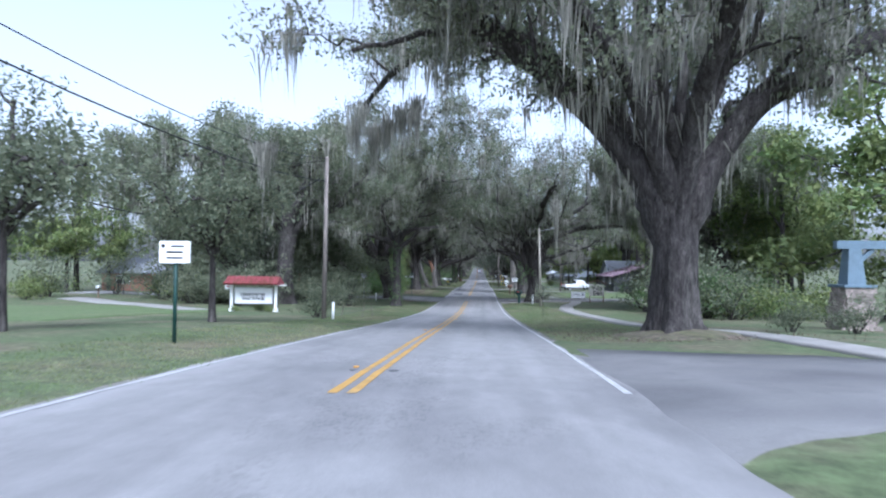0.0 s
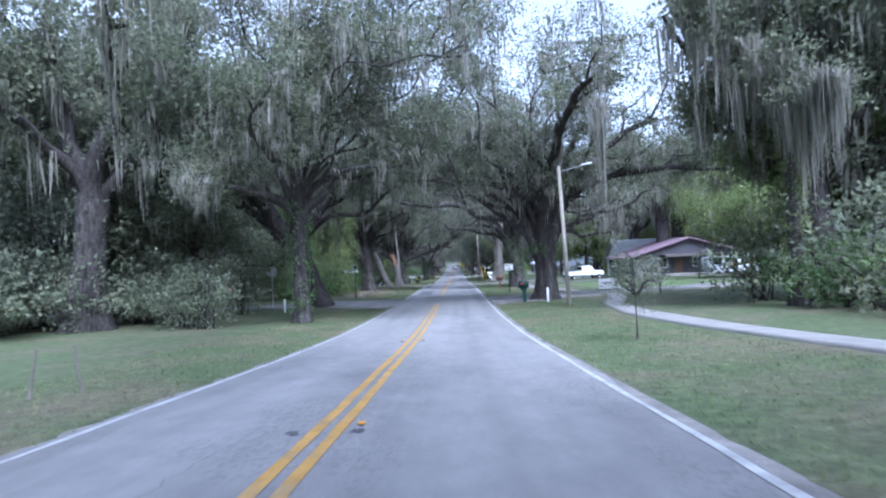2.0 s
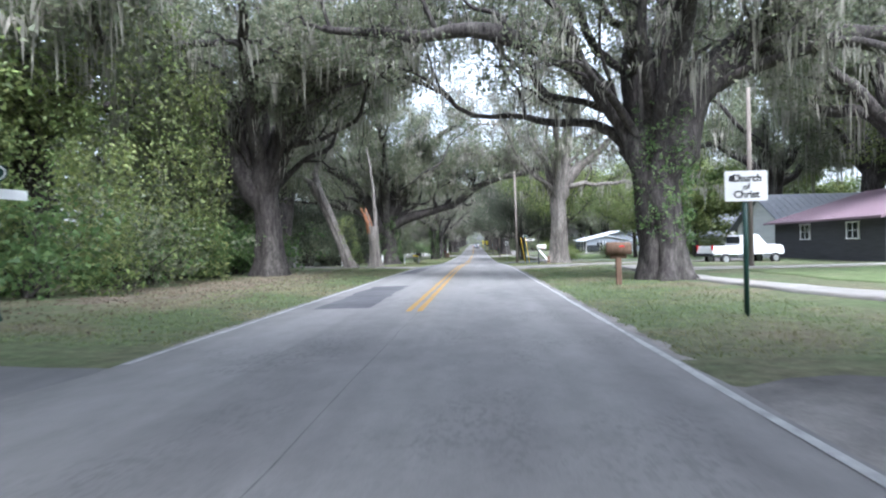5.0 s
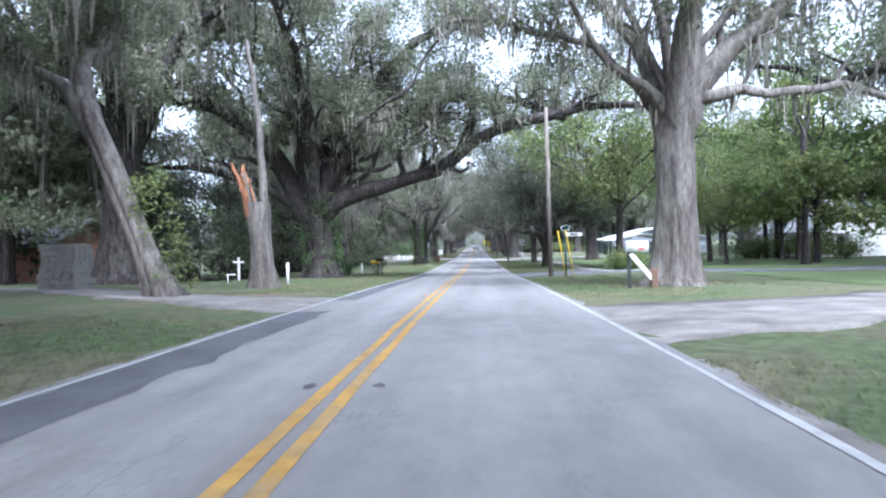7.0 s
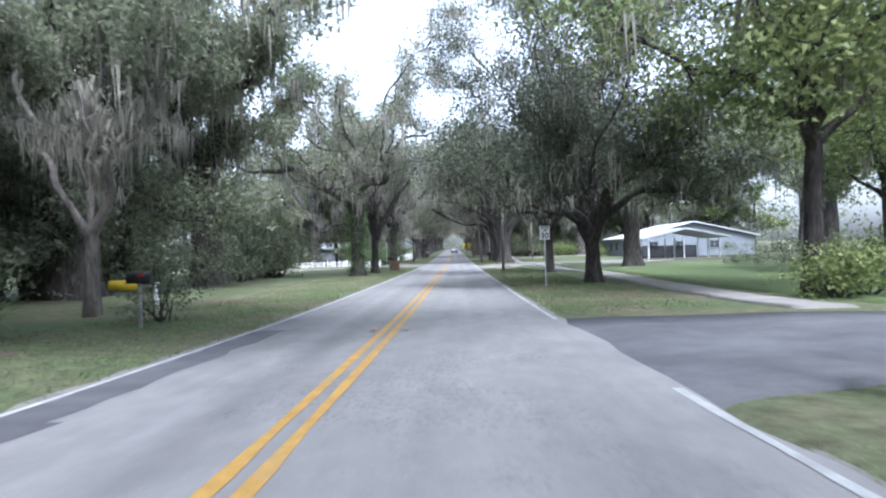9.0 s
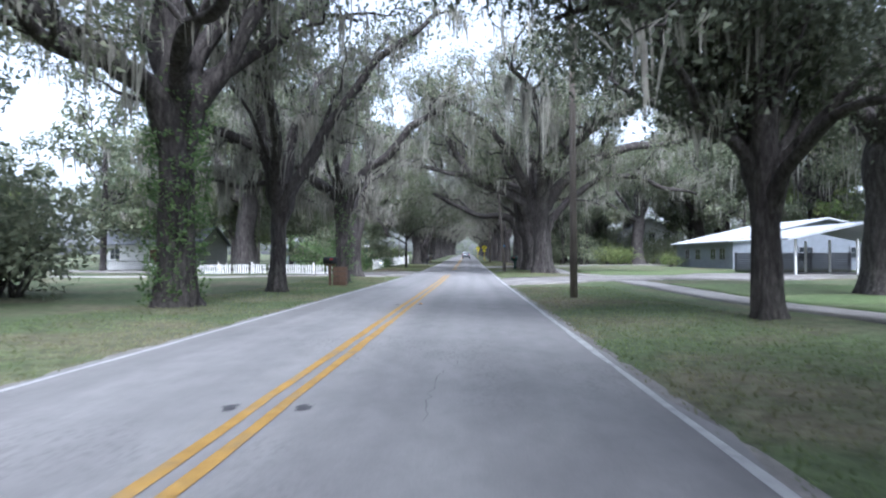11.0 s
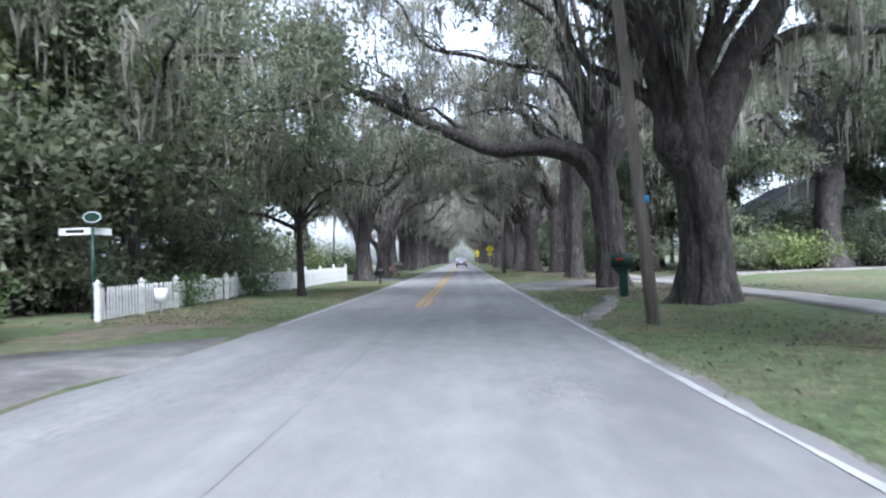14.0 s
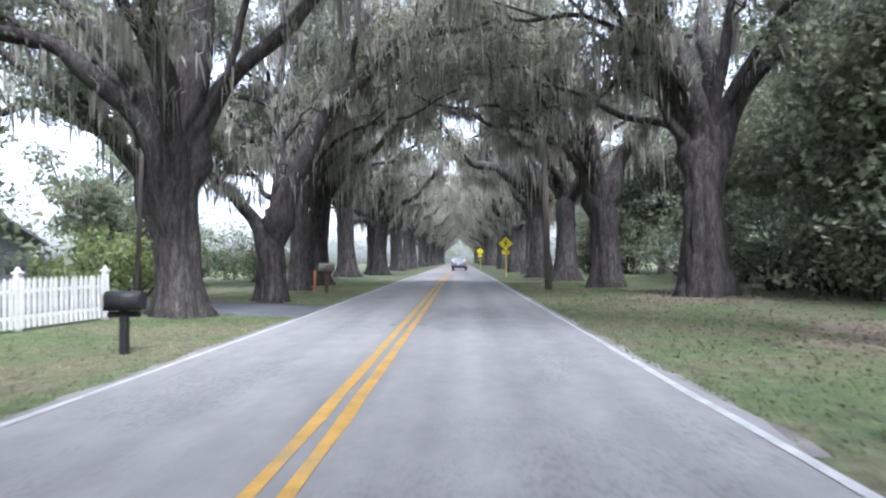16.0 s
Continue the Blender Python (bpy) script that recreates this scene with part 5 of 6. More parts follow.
street_sign(-7.9, 85.4, 0, -1, "green street sign with white blades and oval medallion")
street_sign(5.95, 140.2, 0, 1, "green street sign with oval medallion beside yellow guards")
street_sign(-8.8, 228.2, 0, -1, "green street sign with white blades by sandy side street")

sp = stand("speed_limit_sign", 5.05, 162.5, 0, label="white speed limit sign reading 30 on steel post", category="sign")
part("post", box(0.06, 0.03, 2.95, (0, 0.02, 1.2)), METAL, sp, "grey steel channel post")
part("panel", board(0.46, 0.61, 0.01, (0, 0, 2.35), 0.04), SIGN_WHITE, sp, "white rectangular panel")
part("border", board(0.42, 0.57, 0.014, (0, 0, 2.35), 0.035), BLACK, sp)
part("face", board(0.395, 0.545, 0.018, (0, 0, 2.35), 0.03), SIGN_WHITE, sp)
words("SPEED", sp, 0, -0.011, 2.52, 0.115, BLACK)
words("LIMIT", sp, 0, -0.011, 2.42, 0.115, BLACK)
words("30", sp, 0, -0.011, 2.12, 0.34, BLACK)

def stop_sign(x, y, turn=180):
    stop = stand("stop_sign", x, y, turn, label="octagonal stop sign seen from its bare metal back", category="sign")
    part("post", box(0.06, 0.03, 3.0, (0, 0.02, 1.2)), METAL, stop)
    octagon = prism([(0.4 * math.cos(radians(22.5 + 45 * k)), 0.4 * math.sin(radians(22.5 + 45 * k))) for k in range(8)], 0.008)
    bmesh.ops.translate(octagon, vec=(0, 0, 2.65), verts=octagon.verts)
    part("panel", octagon, METAL, stop, "grey metal octagon")


stop_sign(-12.6, 76.4)
stop_sign(-7.05, 208.2, 115)


def crossing_sign(x, y, label):
    s = stand("crossing_sign", x, y, 0, label=label, category="sign", group="crossing signs")
    part("post", box(0.07, 0.04, 3.3, (0, 0.03, 1.35)), GUARD_YELLOW, s, "yellow sleeved post")
    d = prism([(0.54, 0), (0, 0.54), (-0.54, 0), (0, -0.54)], 0.01)
    bmesh.ops.translate(d, vec=(0, 0, 2.6), verts=d.verts)
    part("diamond", d, SIGN_YELLOW, s, "fluorescent yellow diamond")
    fig = box(0.08, 0.004, 0.26, (0, -0.008, 2.63), Matrix.Rotation(radians(12), 3, "Y").to_4x4())
    for a, px, pz, ln in ((28, -0.1, 2.42, 0.3), (-30, 0.1, 2.42, 0.3), (55, -0.1, 2.68, 0.2), (-50, 0.1, 2.68, 0.2)):
        merge(fig, box(0.06, 0.004, ln, (px, -0.008, pz), Matrix.Rotation(radians(a), 3, "Y").to_4x4()))
    merge(fig, oval(0.12, 0.12, 0.004, (0.02, -0.008, 2.86)))
    part("symbol", fig, BLACK, s, "black walking symbol")
    plate = board(0.6, 0.3, 0.01, (0, 0, 1.93), 0.03)
    part("arrow_plate", plate, SIGN_YELLOW, s, "small yellow plate under the diamond")
    part("arrow", box(0.32, 0.004, 0.05, (0, -0.008, 1.93), Matrix.Rotation(radians(35), 3, "Y").to_4x4()), BLACK, s)


crossing_sign(4.4, 292, "yellow pedestrian crossing sign on verge")
crossing_sign(3.7, 337, "yellow pedestrian crossing sign further up the road")

# church message board with tiled roof
cs = stand("message_board", -14.05, 44.0, 0, label="white church message board under small red tiled roof", category="sign")
for sx in (-1.5, 1.5):
    p = part("post", box(0.18, 0.18, 2.35, (sx, 0, 0.95), bevel=0.015), WHITE_TRIM, cs, "square white post")
    part("post_base", box(0.3, 0.3, 0.25, (sx, 0, 0.1), bevel=0.02), WHITE_TRIM, p)
part("panel", box(2.5, 0.12, 0.98, (0, 0, 1.05), bevel=0.01), SIGN_WHITE, cs, "white letter panel")
part("panel_frame", merge(merge(merge(box(2.62, 0.1, 0.06, (0, 0, 1.57)), box(2.62, 0.1, 0.06, (0, 0, 0.53))), box(0.06, 0.1, 1.1, (-1.28, 0, 1.05))), box(0.06, 0.1, 1.1, (1.28, 0, 1.05))), METAL, cs)
words("COURAGE IS FEAR THAT", cs, -0.05, -0.064, 1.04, 0.28, BLACK, weight=0.045, squeeze=0.54)
words("HAS SAID ITS PRAYERS", cs, 0.0, -0.064, 0.78, 0.28, BLACK, weight=0.045, squeeze=0.54)
side_panel = part("side_panel", box(0.34, 0.04, 0.3, (-1.78, 0.0, 1.62), bevel=0.01), SIGN_WHITE, cs, "small white side panel")
bars(side_panel, [(-1.78, 1.66, 0.22, 0.07)], RED, -0.022)
part("arm", box(0.9, 0.08, 0.08, (1.75, 0.05, 1.78), bevel=0.01), WHITE_TRIM, cs, "white arm past the post")
roof = prism([(-0.75, 0), (0, 0.42), (0.75, 0), (0.7, -0.06), (-0.7, -0.06)], 3.6)
bmesh.ops.rotate(roof, matrix=Matrix.Rotation(radians(90), 3, "Z"), verts=roof.verts)
bmesh.ops.translate(roof, vec=(0, 0, 1.86), verts=roof.verts)
cr = part("roof", roof, TILE_RED, cs, "dark red tiled roof")
tile = rod(0.075, 0.34, (0, 0, 0), 7, 0.06)
tile_mesh = bpy.data.meshes.new("tile")
tile.to_mesh(tile_mesh)
tile.free()
for side in (-1, 1):
    for row in range(3):
        for k in range(24):
            m = Matrix.Translation((-1.72 + 0.15 * k, side * (0.78 - 0.26 * row), 1.87 + 0.145 * row)) @ Matrix.Rotation(side * radians(61), 4, "X")
            thing("tile", tile_mesh, TILE_RED, cr, m)

# hand-painted board with little roof
vb = stand("painted_board", 13.8, 72.6, 0, label="white hand-painted board with black brush letters under a rustic gable", category="sign")
part("panel", box(1.6, 0.06, 1.28, (0, 0, 1.42), bevel=0.01), CREAM_BOARD, vb, "weathered white painted board, toned down for shade")
for sx in (-0.72, 0.72):
    part("post", box(0.09, 0.09, 2.3, (sx, 0.09, 0.95), bevel=0.01), BROWN_WOOD, vb)
gab = prism([(-1.1, 0), (0, 0.42), (1.1, 0), (1.05, -0.06), (0, 0.34), (-1.05, -0.06)], 0.5)
bmesh.ops.translate(gab, vec=(0, 0, 2.14), verts=gab.verts)
part("gable", gab, BROWN_WOOD, vb, "brown wooden gable")
words("VuJa", vb, 0.02, -0.034, 1.5, 0.62, BLACK)
words("Dae", vb, 0.08, -0.034, 0.92, 0.6, BLACK)

lb = stand("low_board", 12.9, 79.9, 0, label="low white lettered board standing in the grass", category="sign")
part("panel", box(1.7, 0.05, 0.8, (0, 0, 0.52), bevel=0.01), SIGN_WHITE, lb)
for sx in (-0.7, 0.7):
    part("leg", box(0.07, 0.07, 0.95, (sx, 0.06, 0.35)), BROWN_WOOD, lb)
bars(lb, [(-0.2, 0.6, 0.8, 0.1), (0.1, 0.4, 0.6, 0.06)], GREY_ROOF, -0.028)
part("emblem", oval(0.34, 0.34, 0.008, (0.55, -0.028, 0.58)), GREY_ROOF, lb, "dark spiky emblem")

# stone gate pillar with timber frame
pil = stand("gate_pillar", 17.2, 31.0, 0, label="fieldstone pillar bearing a tapered blue-grey timber post", category="gate pillar")
rng = np.random.default_rng(31)
stones = Build()
cube_v = np.array([[x, y, z] for x in (-1, 1) for y in (-1, 1) for z in (-1, 1)], float) / 2
cube_f = np.array([[0, 1, 3, 2], [4, 6, 7, 5], [0, 4, 5, 1], [2, 3, 7, 6], [0, 2, 6, 4], [1, 5, 7, 3]])
for lvl in range(9):
    z, taper = 0.02 + lvl * 0.2, 1 - 0.025 * lvl
    for side in range(4):
        u = -0.62
        while u < 0.55:
            w = rng.uniform(0.18, 0.36)
            c = np.array([u + w / 2, -0.62, 0]) * taper
            a = side * math.pi / 2
            v = cube_v * np.array([w * 0.95, 0.22, rng.uniform(0.16, 0.21)]) + rng.normal(0, 0.014, (8, 3)) + c
            v = v @ np.array([[math.cos(a), math.sin(a), 0], [-math.sin(a), math.cos(a), 0], [0, 0, 1]]) + np.array([0, 0, z + 0.1])
            stones.add(v, cube_f)
            u += w
st = thing("stones", stones.mesh("stones", False), STONE, pil, kind="stuff", label="rough brown field stones")
part("core", box(1.1, 1.1, 1.85, (0, 0, 0.9)), STONE, pil)
part("cap_slab", box(1.35, 1.35, 0.12, (0, 0, 1.9), bevel=0.02), BLUE_GREY, pil, "blue-grey cap slab")
tp = rod(0.55, 1.55, (0, 0, 1.96), 4, 0.36, Matrix.Rotation(radians(45), 4, "Z"))
part("tapered_post", tp, BLUE_GREY, pil, "tapered square blue-grey post")
part("beam", box(4.4, 0.34, 0.36, (1.5, 0, 3.69), bevel=0.02), BLUE_GREY, pil, "heavy blue-grey beam")
part("brace", box(0.18, 0.18, 0.9, (0.55, 0, 3.2), Matrix.Rotation(radians(45), 4, "Y"), 0.01), BLUE_GREY, pil)

# ---- utility poles and wires ----
def pole(x, y, h, label, lean=(0, 0), r=0.15, lamp=None, transformer=None, arm=0, mat=POLE_WOOD, band=None, box_lamp=None):
    s = stand("utility_pole", x, y, 0, label=label, category="utility pole")
    tilt = Matrix.Rotation(radians(lean[0]), 4, "Y") @ Matrix.Rotation(radians(lean[1]), 4, "X")
    part("shaft", rod(r, h + 0.5, (0, 0, -0.5), 14, r * 0.72, tilt), mat, s, "", True)
    top = tilt @ Vector((0, 0, h))
    if lamp:
        side, z = lamp
        a = part("lamp_arm", rod(0.03, 1.3, tilt @ Vector((0, 0, z)), 8, None, Matrix.Rotation(radians(side * 78), 4, "Y")), METAL, s, "grey steel lamp arm", True)
        head = box(0.7, 0.22, 0.13, tilt @ Vector((side * 1.45, 0, z + 0.3)), Matrix.Rotation(radians(-side * 10), 4, "Y"), 0.05)
        part("lamp_head", head, METAL, a, "cobra-head luminaire", True)
    if transformer:
        t = part("transformer", rod(0.26, 0.85, tilt @ Vector((-0.42, -0.05, transformer)), 16, None, None, 0.04), METAL, s, "grey can transformer", True)
        part("bushing", rod(0.05, 0.2, tilt @ Vector((-0.42, -0.05, transformer + 0.85)), 8, 0.03), SIGN_WHITE, t)
    for k in range(arm):
        c = part("crossarm", box(1.9, 0.1, 0.12, tilt @ Vector((0, -0.12, h - 0.4 - 0.8 * k)), bevel=0.01), mat, s, "wooden crossarm")
        for sx in (-0.8, -0.3, 0.3, 0.8):
            part("insulator", rod(0.045, 0.15, tilt @ Vector((sx, -0.12, h - 0.34 - 0.8 * k)), 8, 0.03), SIGN_WHITE, c, "", True)
    if box_lamp:
        part("lamp_box", box(0.28, 0.28, 0.3, (-0.2, 0, box_lamp), bevel=0.03), mat, s, "white box lamp")
    if band:
        part("band", rod(r * 1.0, 0.14, tilt @ Vector((0, 0, band)), 14), material("blue_band", (0.05, 0.25, 0.5), 0.5, bump=0), s, "blue marker band", True)
    return s, s.matrix_basis @ top


_, top_a = pole(-7.2, 35.6, 8.6, "weathered wooden utility pole with wires beside a lawn", (0.3, 0), 0.13)
pole(6.95, 64.3, 7.6, "leaning pale wooden pole with a street lamp arm", (-1.6, 0), 0.125, lamp=(1, 7.3), mat=PALE_POLE)
_, top_b = pole(13.9, 105, 8.5, "dark utility pole before a house", (0, 0), 0.13)
_, top_c = pole(5.05, 139.7, 9.5, "weathered utility pole at a side street", (-0.6, 0), 0.135)
_, top_d = pole(4.95, 186.4, 9.5, "tall weathered utility pole on the verge", (-0.3, 0), 0.125)
_, top_e = pole(4.75, 223.7, 8.6, "leaning wooden pole with blue band beside giant oak", (-4.6, 2), 0.13, band=2.3)
pole(14.5, 245.5, 9.0, "wooden pole with a street lamp on a lawn", (-1.5, 0), 0.13, lamp=(1, 8.7))
_, top_f = pole(4.85, 271.3, 10.5, "wooden utility pole with grey can transformer", (-0.8, 0), 0.16, transformer=8.2, arm=1)
pole(-21.0, 82.2, 8.2, "thin white lamp post with box lamp among trees", (0, 0), 0.04, mat=SIGN_WHITE, box_lamp=8.2)
pole(-9.5, 262.5, 7.5, "thin pole behind a fence", (2, 0), 0.08)
pole(-19, 226, 7.6, "thin pole with a crossarm behind a fence", (0, 0), 0.1, arm=1)


def wire(a, b, sag, label="black overhead power line", r=0.016):
    a, b = Vector(a), Vector(b)
    t = np.linspace(0, 1, 25)
    pts = np.array([list(a.lerp(b, k)) for k in t]) - UP * (4 * sag * t * (1 - t))[:, None]
    w = Build()
    tube(w, pts, np.full(25, r), 6)
    return thing("power_line", w.mesh("power_line"), BLACK, label=label, category="power line")


wire(top_a + Vector((0, 0, -0.1)), (-8.2, -14, 12.4), 2.5)
wire(top_a + Vector((0, 0, -1.3)), (-8.0, -14, 11.0), 1.9, r=0.022)
wire(top_a + Vector((0, 0, -0.2)), (-40, 38, 9.6), 0.6)
wire(top_a + Vector((-0.3, -0.3, -1.2)), (-16, 22, 8.0), 2.2, "slack looped service cable", 0.03)
clump_rng = np.random.default_rng(12)
for cx, cy, cz, ln in ((-7.35, 26.0, 8.8, 1.7), (-7.34, 26.7, 8.85, 1.0)):
    c_at = np.column_stack([clump_rng.normal(cx, 0.05, 12), clump_rng.normal(cy, 0.12, 12), np.full(12, cz)])
    thing("moss_clump", mesh_from("moss_clump", *moss_strands(clump_rng, c_at, 9, ln), smooth=False), MOSS, kind="stuff", label="grey moss clump hanging from a power line", category="moss")
for cx, cy, cz, ln in ((-7.6, 44.6, 13.6, 1.9), (-6.3, 45.6, 13.8, 2.4), (-5.2, 44.0, 13.9, 2.0), (-4.0, 42.6, 14.2, 2.4), (-6.9, 43.2, 14.6, 2.6), (-3.0, 41.4, 14.4, 2.0), (6.6, 208.6, 11.2, 2.2), (5.2, 207.2, 11.8, 2.6), (4.0, 206.0, 12.0, 2.2), (7.6, 210.6, 10.6, 1.8), (1.6, 213.2, 11.2, 2.0), (7.66, 58.4, 9.6, 2.9)):
    c_at = np.column_stack([clump_rng.normal(cx, 0.25 if cx < 0 else 0.03, 22), clump_rng.normal(cy, 0.4 if cx < 0 else 0.03, 22), clump_rng.normal(cz, 0.3, 22)])
    thing("moss_clump", mesh_from("moss_clump", *moss_strands(clump_rng, c_at, 10, ln), smooth=False), MOSS, kind="stuff", label="long grey moss curtain hanging from an oak bough", category="moss")
wire(top_c + Vector((0, 0, -0.2)), top_d + Vector((0, 0, -0.2)), 0.8)
wire(top_d + Vector((0, 0, -0.3)), top_e + Vector((0, 0, -0.3)), 0.9)
wire(top_e + Vector((0, 0, -0.3)), top_f + Vector((0, 0, -0.9)), 1.0)
wire(top_e + Vector((0, 0, -0.9)), (12, 218, 9.5), 1.2)
wire(top_f + Vector((0, 0, -0.9)), (4.9, 316, 9.8), 1.0)
wire(top_f + Vector((0, 0, -1.6)), (14, 262, 8.0), 0.7)
for dx in (0.0, 0.45):
    g0 = stand("guy_guard", 5.85 + dx, 139.5 + dx * 0.2, 0, label="bright yellow plastic guard on a slanting guy wire", category="guy guard", group="guy guards")
    lean_m = Matrix.Rotation(radians(-9), 4, "Y")
    part("sleeve", rod(0.027, 2.6, (0, 0, 0), 10, None, lean_m), GUARD_YELLOW, g0, "", True)
    part("guy_wire", rod(0.008, 5.0, lean_m @ Vector((0, 0, 2.6)), 5, None, lean_m), DARK_METAL, g0)

# ---- markers, posts, mailboxes ----
def marker(x, y, h, r=0.07, mat=SIGN_WHITE, label="short white utility marker post"):
    s = stand("marker_post", x, y, 0, label=label, category="marker post", group="marker posts")
    part("tube", rod(r, h + 0.2, (0, 0, -0.2), 12, None, None, 0.01), mat, s, "", True)
    part("cap", rod(r * 1.15, 0.06, (0, 0, h), 12, r * 0.6), mat, s, "", True)


for x, y, h in ((6.6, 69.8, 0.85), (-10.2, 70.7, 0.8), (-7.9, 132.9, 0.95), (-8.2, 153.5, 0.8), (-6.65, 35.4, 0.85)):
    marker(x, y, h)
for x, y, a in ((-6.0, 40, 10), (-5.4, 40.5, -8), (-6.9, 38.2, 14)):
    s = stand("stake", x, y, 0, label="thin leaning wooden stake in the lawn", category="stake")
    part("shaft", rod(0.025, 0.95, (0, 0, -0.15), 6, 0.018, Matrix.Rotation(radians(a), 4, "Y")), POLE_WOOD, s)
marker(-6.0, 272.2, 0.9, 0.05, material("orange_plastic", (0.5, 0.16, 0.05), 0.5, bump=0.05), "short orange plastic marker post")
cr = stand("garden_cross", -13.6, 141.7, 0, label="white wooden cross standing in the grass", category="cross")
part("upright", box(0.13, 0.08, 1.5, (0, 0, 0.65), bevel=0.008), SIGN_WHITE, cr)
part("crosspiece", box(0.7, 0.075, 0.12, (0, -0.004, 1.12), bevel=0.008), SIGN_WHITE, cr)


def barrel_box(w, h, l, at=(0, 0, 0)):
    """A mailbox body: flat base, round top, its length along y."""
    pts = [(-w / 2, 0), (w / 2, 0), (w / 2, h - w / 2)]
    pts += [(w / 2 * math.cos(radians(a)), h - w / 2 + w / 2 * math.sin(radians(a))) for a in range(15, 180, 15)]
    pts.append((-w / 2, h - w / 2))
    bm = prism(pts, l, 0.006)
    bmesh.ops.translate(bm, vec=at, verts=bm.verts)
    return bm


def mailbox(x, y, turn, z, mat, post_mat, label, size=1.0, post=0.1, flag=True, slanted=False):
    s = stand("mailbox", x, y, turn, label=label, category="mailbox")
    if slanted:
        part("post", box(0.1, 0.1, z + 0.3, (-0.25, 0, z / 2 - 0.15), bevel=0.01), DARK_METAL, s)
        part("brace", box(0.14, 0.14, 1.15, (0.15, 0, z - 0.48), Matrix.Rotation(radians(-40), 4, "Y"), 0.01), WHITE_TRIM, s, "slanting white brace")
        part("stub", box(0.2, 0.2, 0.7, (0.52, 0, 0.25), bevel=0.02), BROWN_WOOD, s)
    else:
        part("post", box(post, post, z + 0.3, (0, 0, z / 2 - 0.15), bevel=0.01), post_mat, s)
        part("arm", box(post * 0.8, 0.5, post * 0.8, (0, 0, z - 0.06), bevel=0.008), post_mat, s)
    shell_bm = barrel_box(0.24 * size, 0.3 * size, 0.56 * size, (0, 0, z))
    door_bm = board(0.22 * size, 0.26 * size, 0.02, (0, -0.29 * size, z + 0.145 * size), 0.05)
    if slanted:
        for bm in (shell_bm, door_bm):
            bmesh.ops.rotate(bm, matrix=Matrix.Rotation(radians(-90), 3, "Z"), verts=bm.verts)
    b = part("body", shell_bm, mat, s, "", True)
    part("door", door_bm, mat, b)
    if flag:
        part("flag", box(0.01, 0.16, 0.05, (-0.13 * size, -0.08, z + 0.2 * size), bevel=0.003), RED, b, "red flag")
    return s


def plastic_mailbox(x, y, turn, label):
    s = stand("mailbox", x, y, turn, label=label, category="mailbox")
    post = prism([(-0.13, -0.2), (0.13, -0.2), (0.12, 0.78), (0.2, 0.95), (-0.34, 0.95), (-0.12, 0.7)], 0.2, 0.02)
    part("post", post, GREEN_PAINT, s, "moulded dark green post")
    b = barrel_box(0.4, 0.42, 0.66)
    bmesh.ops.rotate(b, matrix=Matrix.Rotation(radians(90), 3, "Z"), verts=b.verts)
    bmesh.ops.translate(b, vec=(-0.05, 0, 0.95), verts=b.verts)
    body = part("body", b, GREEN_PAINT, s, "wide dark green box", True)
    part("flag", box(0.26, 0.014, 0.06, (-0.12, -0.21, 1.2), bevel=0.004), RED, body, "red flag")
    part("newspaper_slot", box(0.5, 0.3, 0.1, (-0.05, 0, 0.93), bevel=0.02), GREEN_PAINT, body)


plastic_mailbox(5.25, 70.9, 0, "dark green moulded plastic mailbox with red flag")
plastic_mailbox(6.2, 231.9, 0, "dark green moulded plastic mailbox beside an oak")
mailbox(5.35, 94.4, 90, 0.95, BROWN_WOOD, BROWN_WOOD, "brown mailbox on brown timber post", 1.3, 0.16)
mw = mailbox(6.0, 124.3, 0, 1.15, SIGN_WHITE, WHITE_TRIM, "white mailbox on slanting white brace", 1.2, slanted=True)
bars(mw, [(0.1, 1.25, 0.2, 0.05)], RED, -0.15)
ym = mailbox(-5.9, 147.9, 90, 0.98, DARK_METAL, METAL, "dark mailbox with a yellow newspaper tube", 0.9, 0.06)
tube_bm = rod(0.11, 0.62, (0, 0, 0), 14, None, Matrix.Rotation(radians(90), 4, "X"))
bmesh.ops.translate(tube_bm, vec=(0.0, 0.65, 0.95), verts=tube_bm.verts)
part("newspaper_tube", tube_bm, GUARD_YELLOW, ym, "yellow plastic newspaper tube", True)
mailbox(-5.2, 195.4, 90, 1.05, BLACK, BROWN_WOOD, "black mailbox on brown timber post with crate", 1.1, 0.12)
mailbox(-4.3, 252.2, 90, 0.68, BLACK, BLACK, "black mailbox on black post with pale tube", 1.0, 0.11, flag=False)
mailbox(-5.0, 270.2, 90, 0.95, OLD_FENCE, BROWN_WOOD, "weathered pale mailbox on brown post", 1.2, 0.14)
mailbox(-38.5, 66, 0, 1.0, SIGN_WHITE, BROWN_WOOD, "white mailbox by a far drive", 1.0)
crate = stand("planter_crate", -4.75, 195.6, 0, label="dark wooden crate beside a mailbox", category="crate")
for k in range(4):
    part("board", box(0.62, 0.5, 0.2, (0, 0, 0.12 + 0.23 * k), bevel=0.01), BROWN_WOOD, crate)
wb = stand("white_bucket", -7.6, 229.5, 0, label="white plastic pail by the fence", category="pail")
part("body", rod(0.16, 0.42, (0, 0, 0.3), 14, 0.19), SIGN_WHITE, wb, "", True)
part("stem", rod(0.03, 0.35, (0, 0, 0), 6), METAL, wb)
pw = stand("pipe_stub", -11.8, 135.5, 0, label="white bent plastic pipe in the grass", category="pipe")
part("riser", rod(0.035, 0.5, (0, 0, -0.05), 8), SIGN_WHITE, pw, "", True)
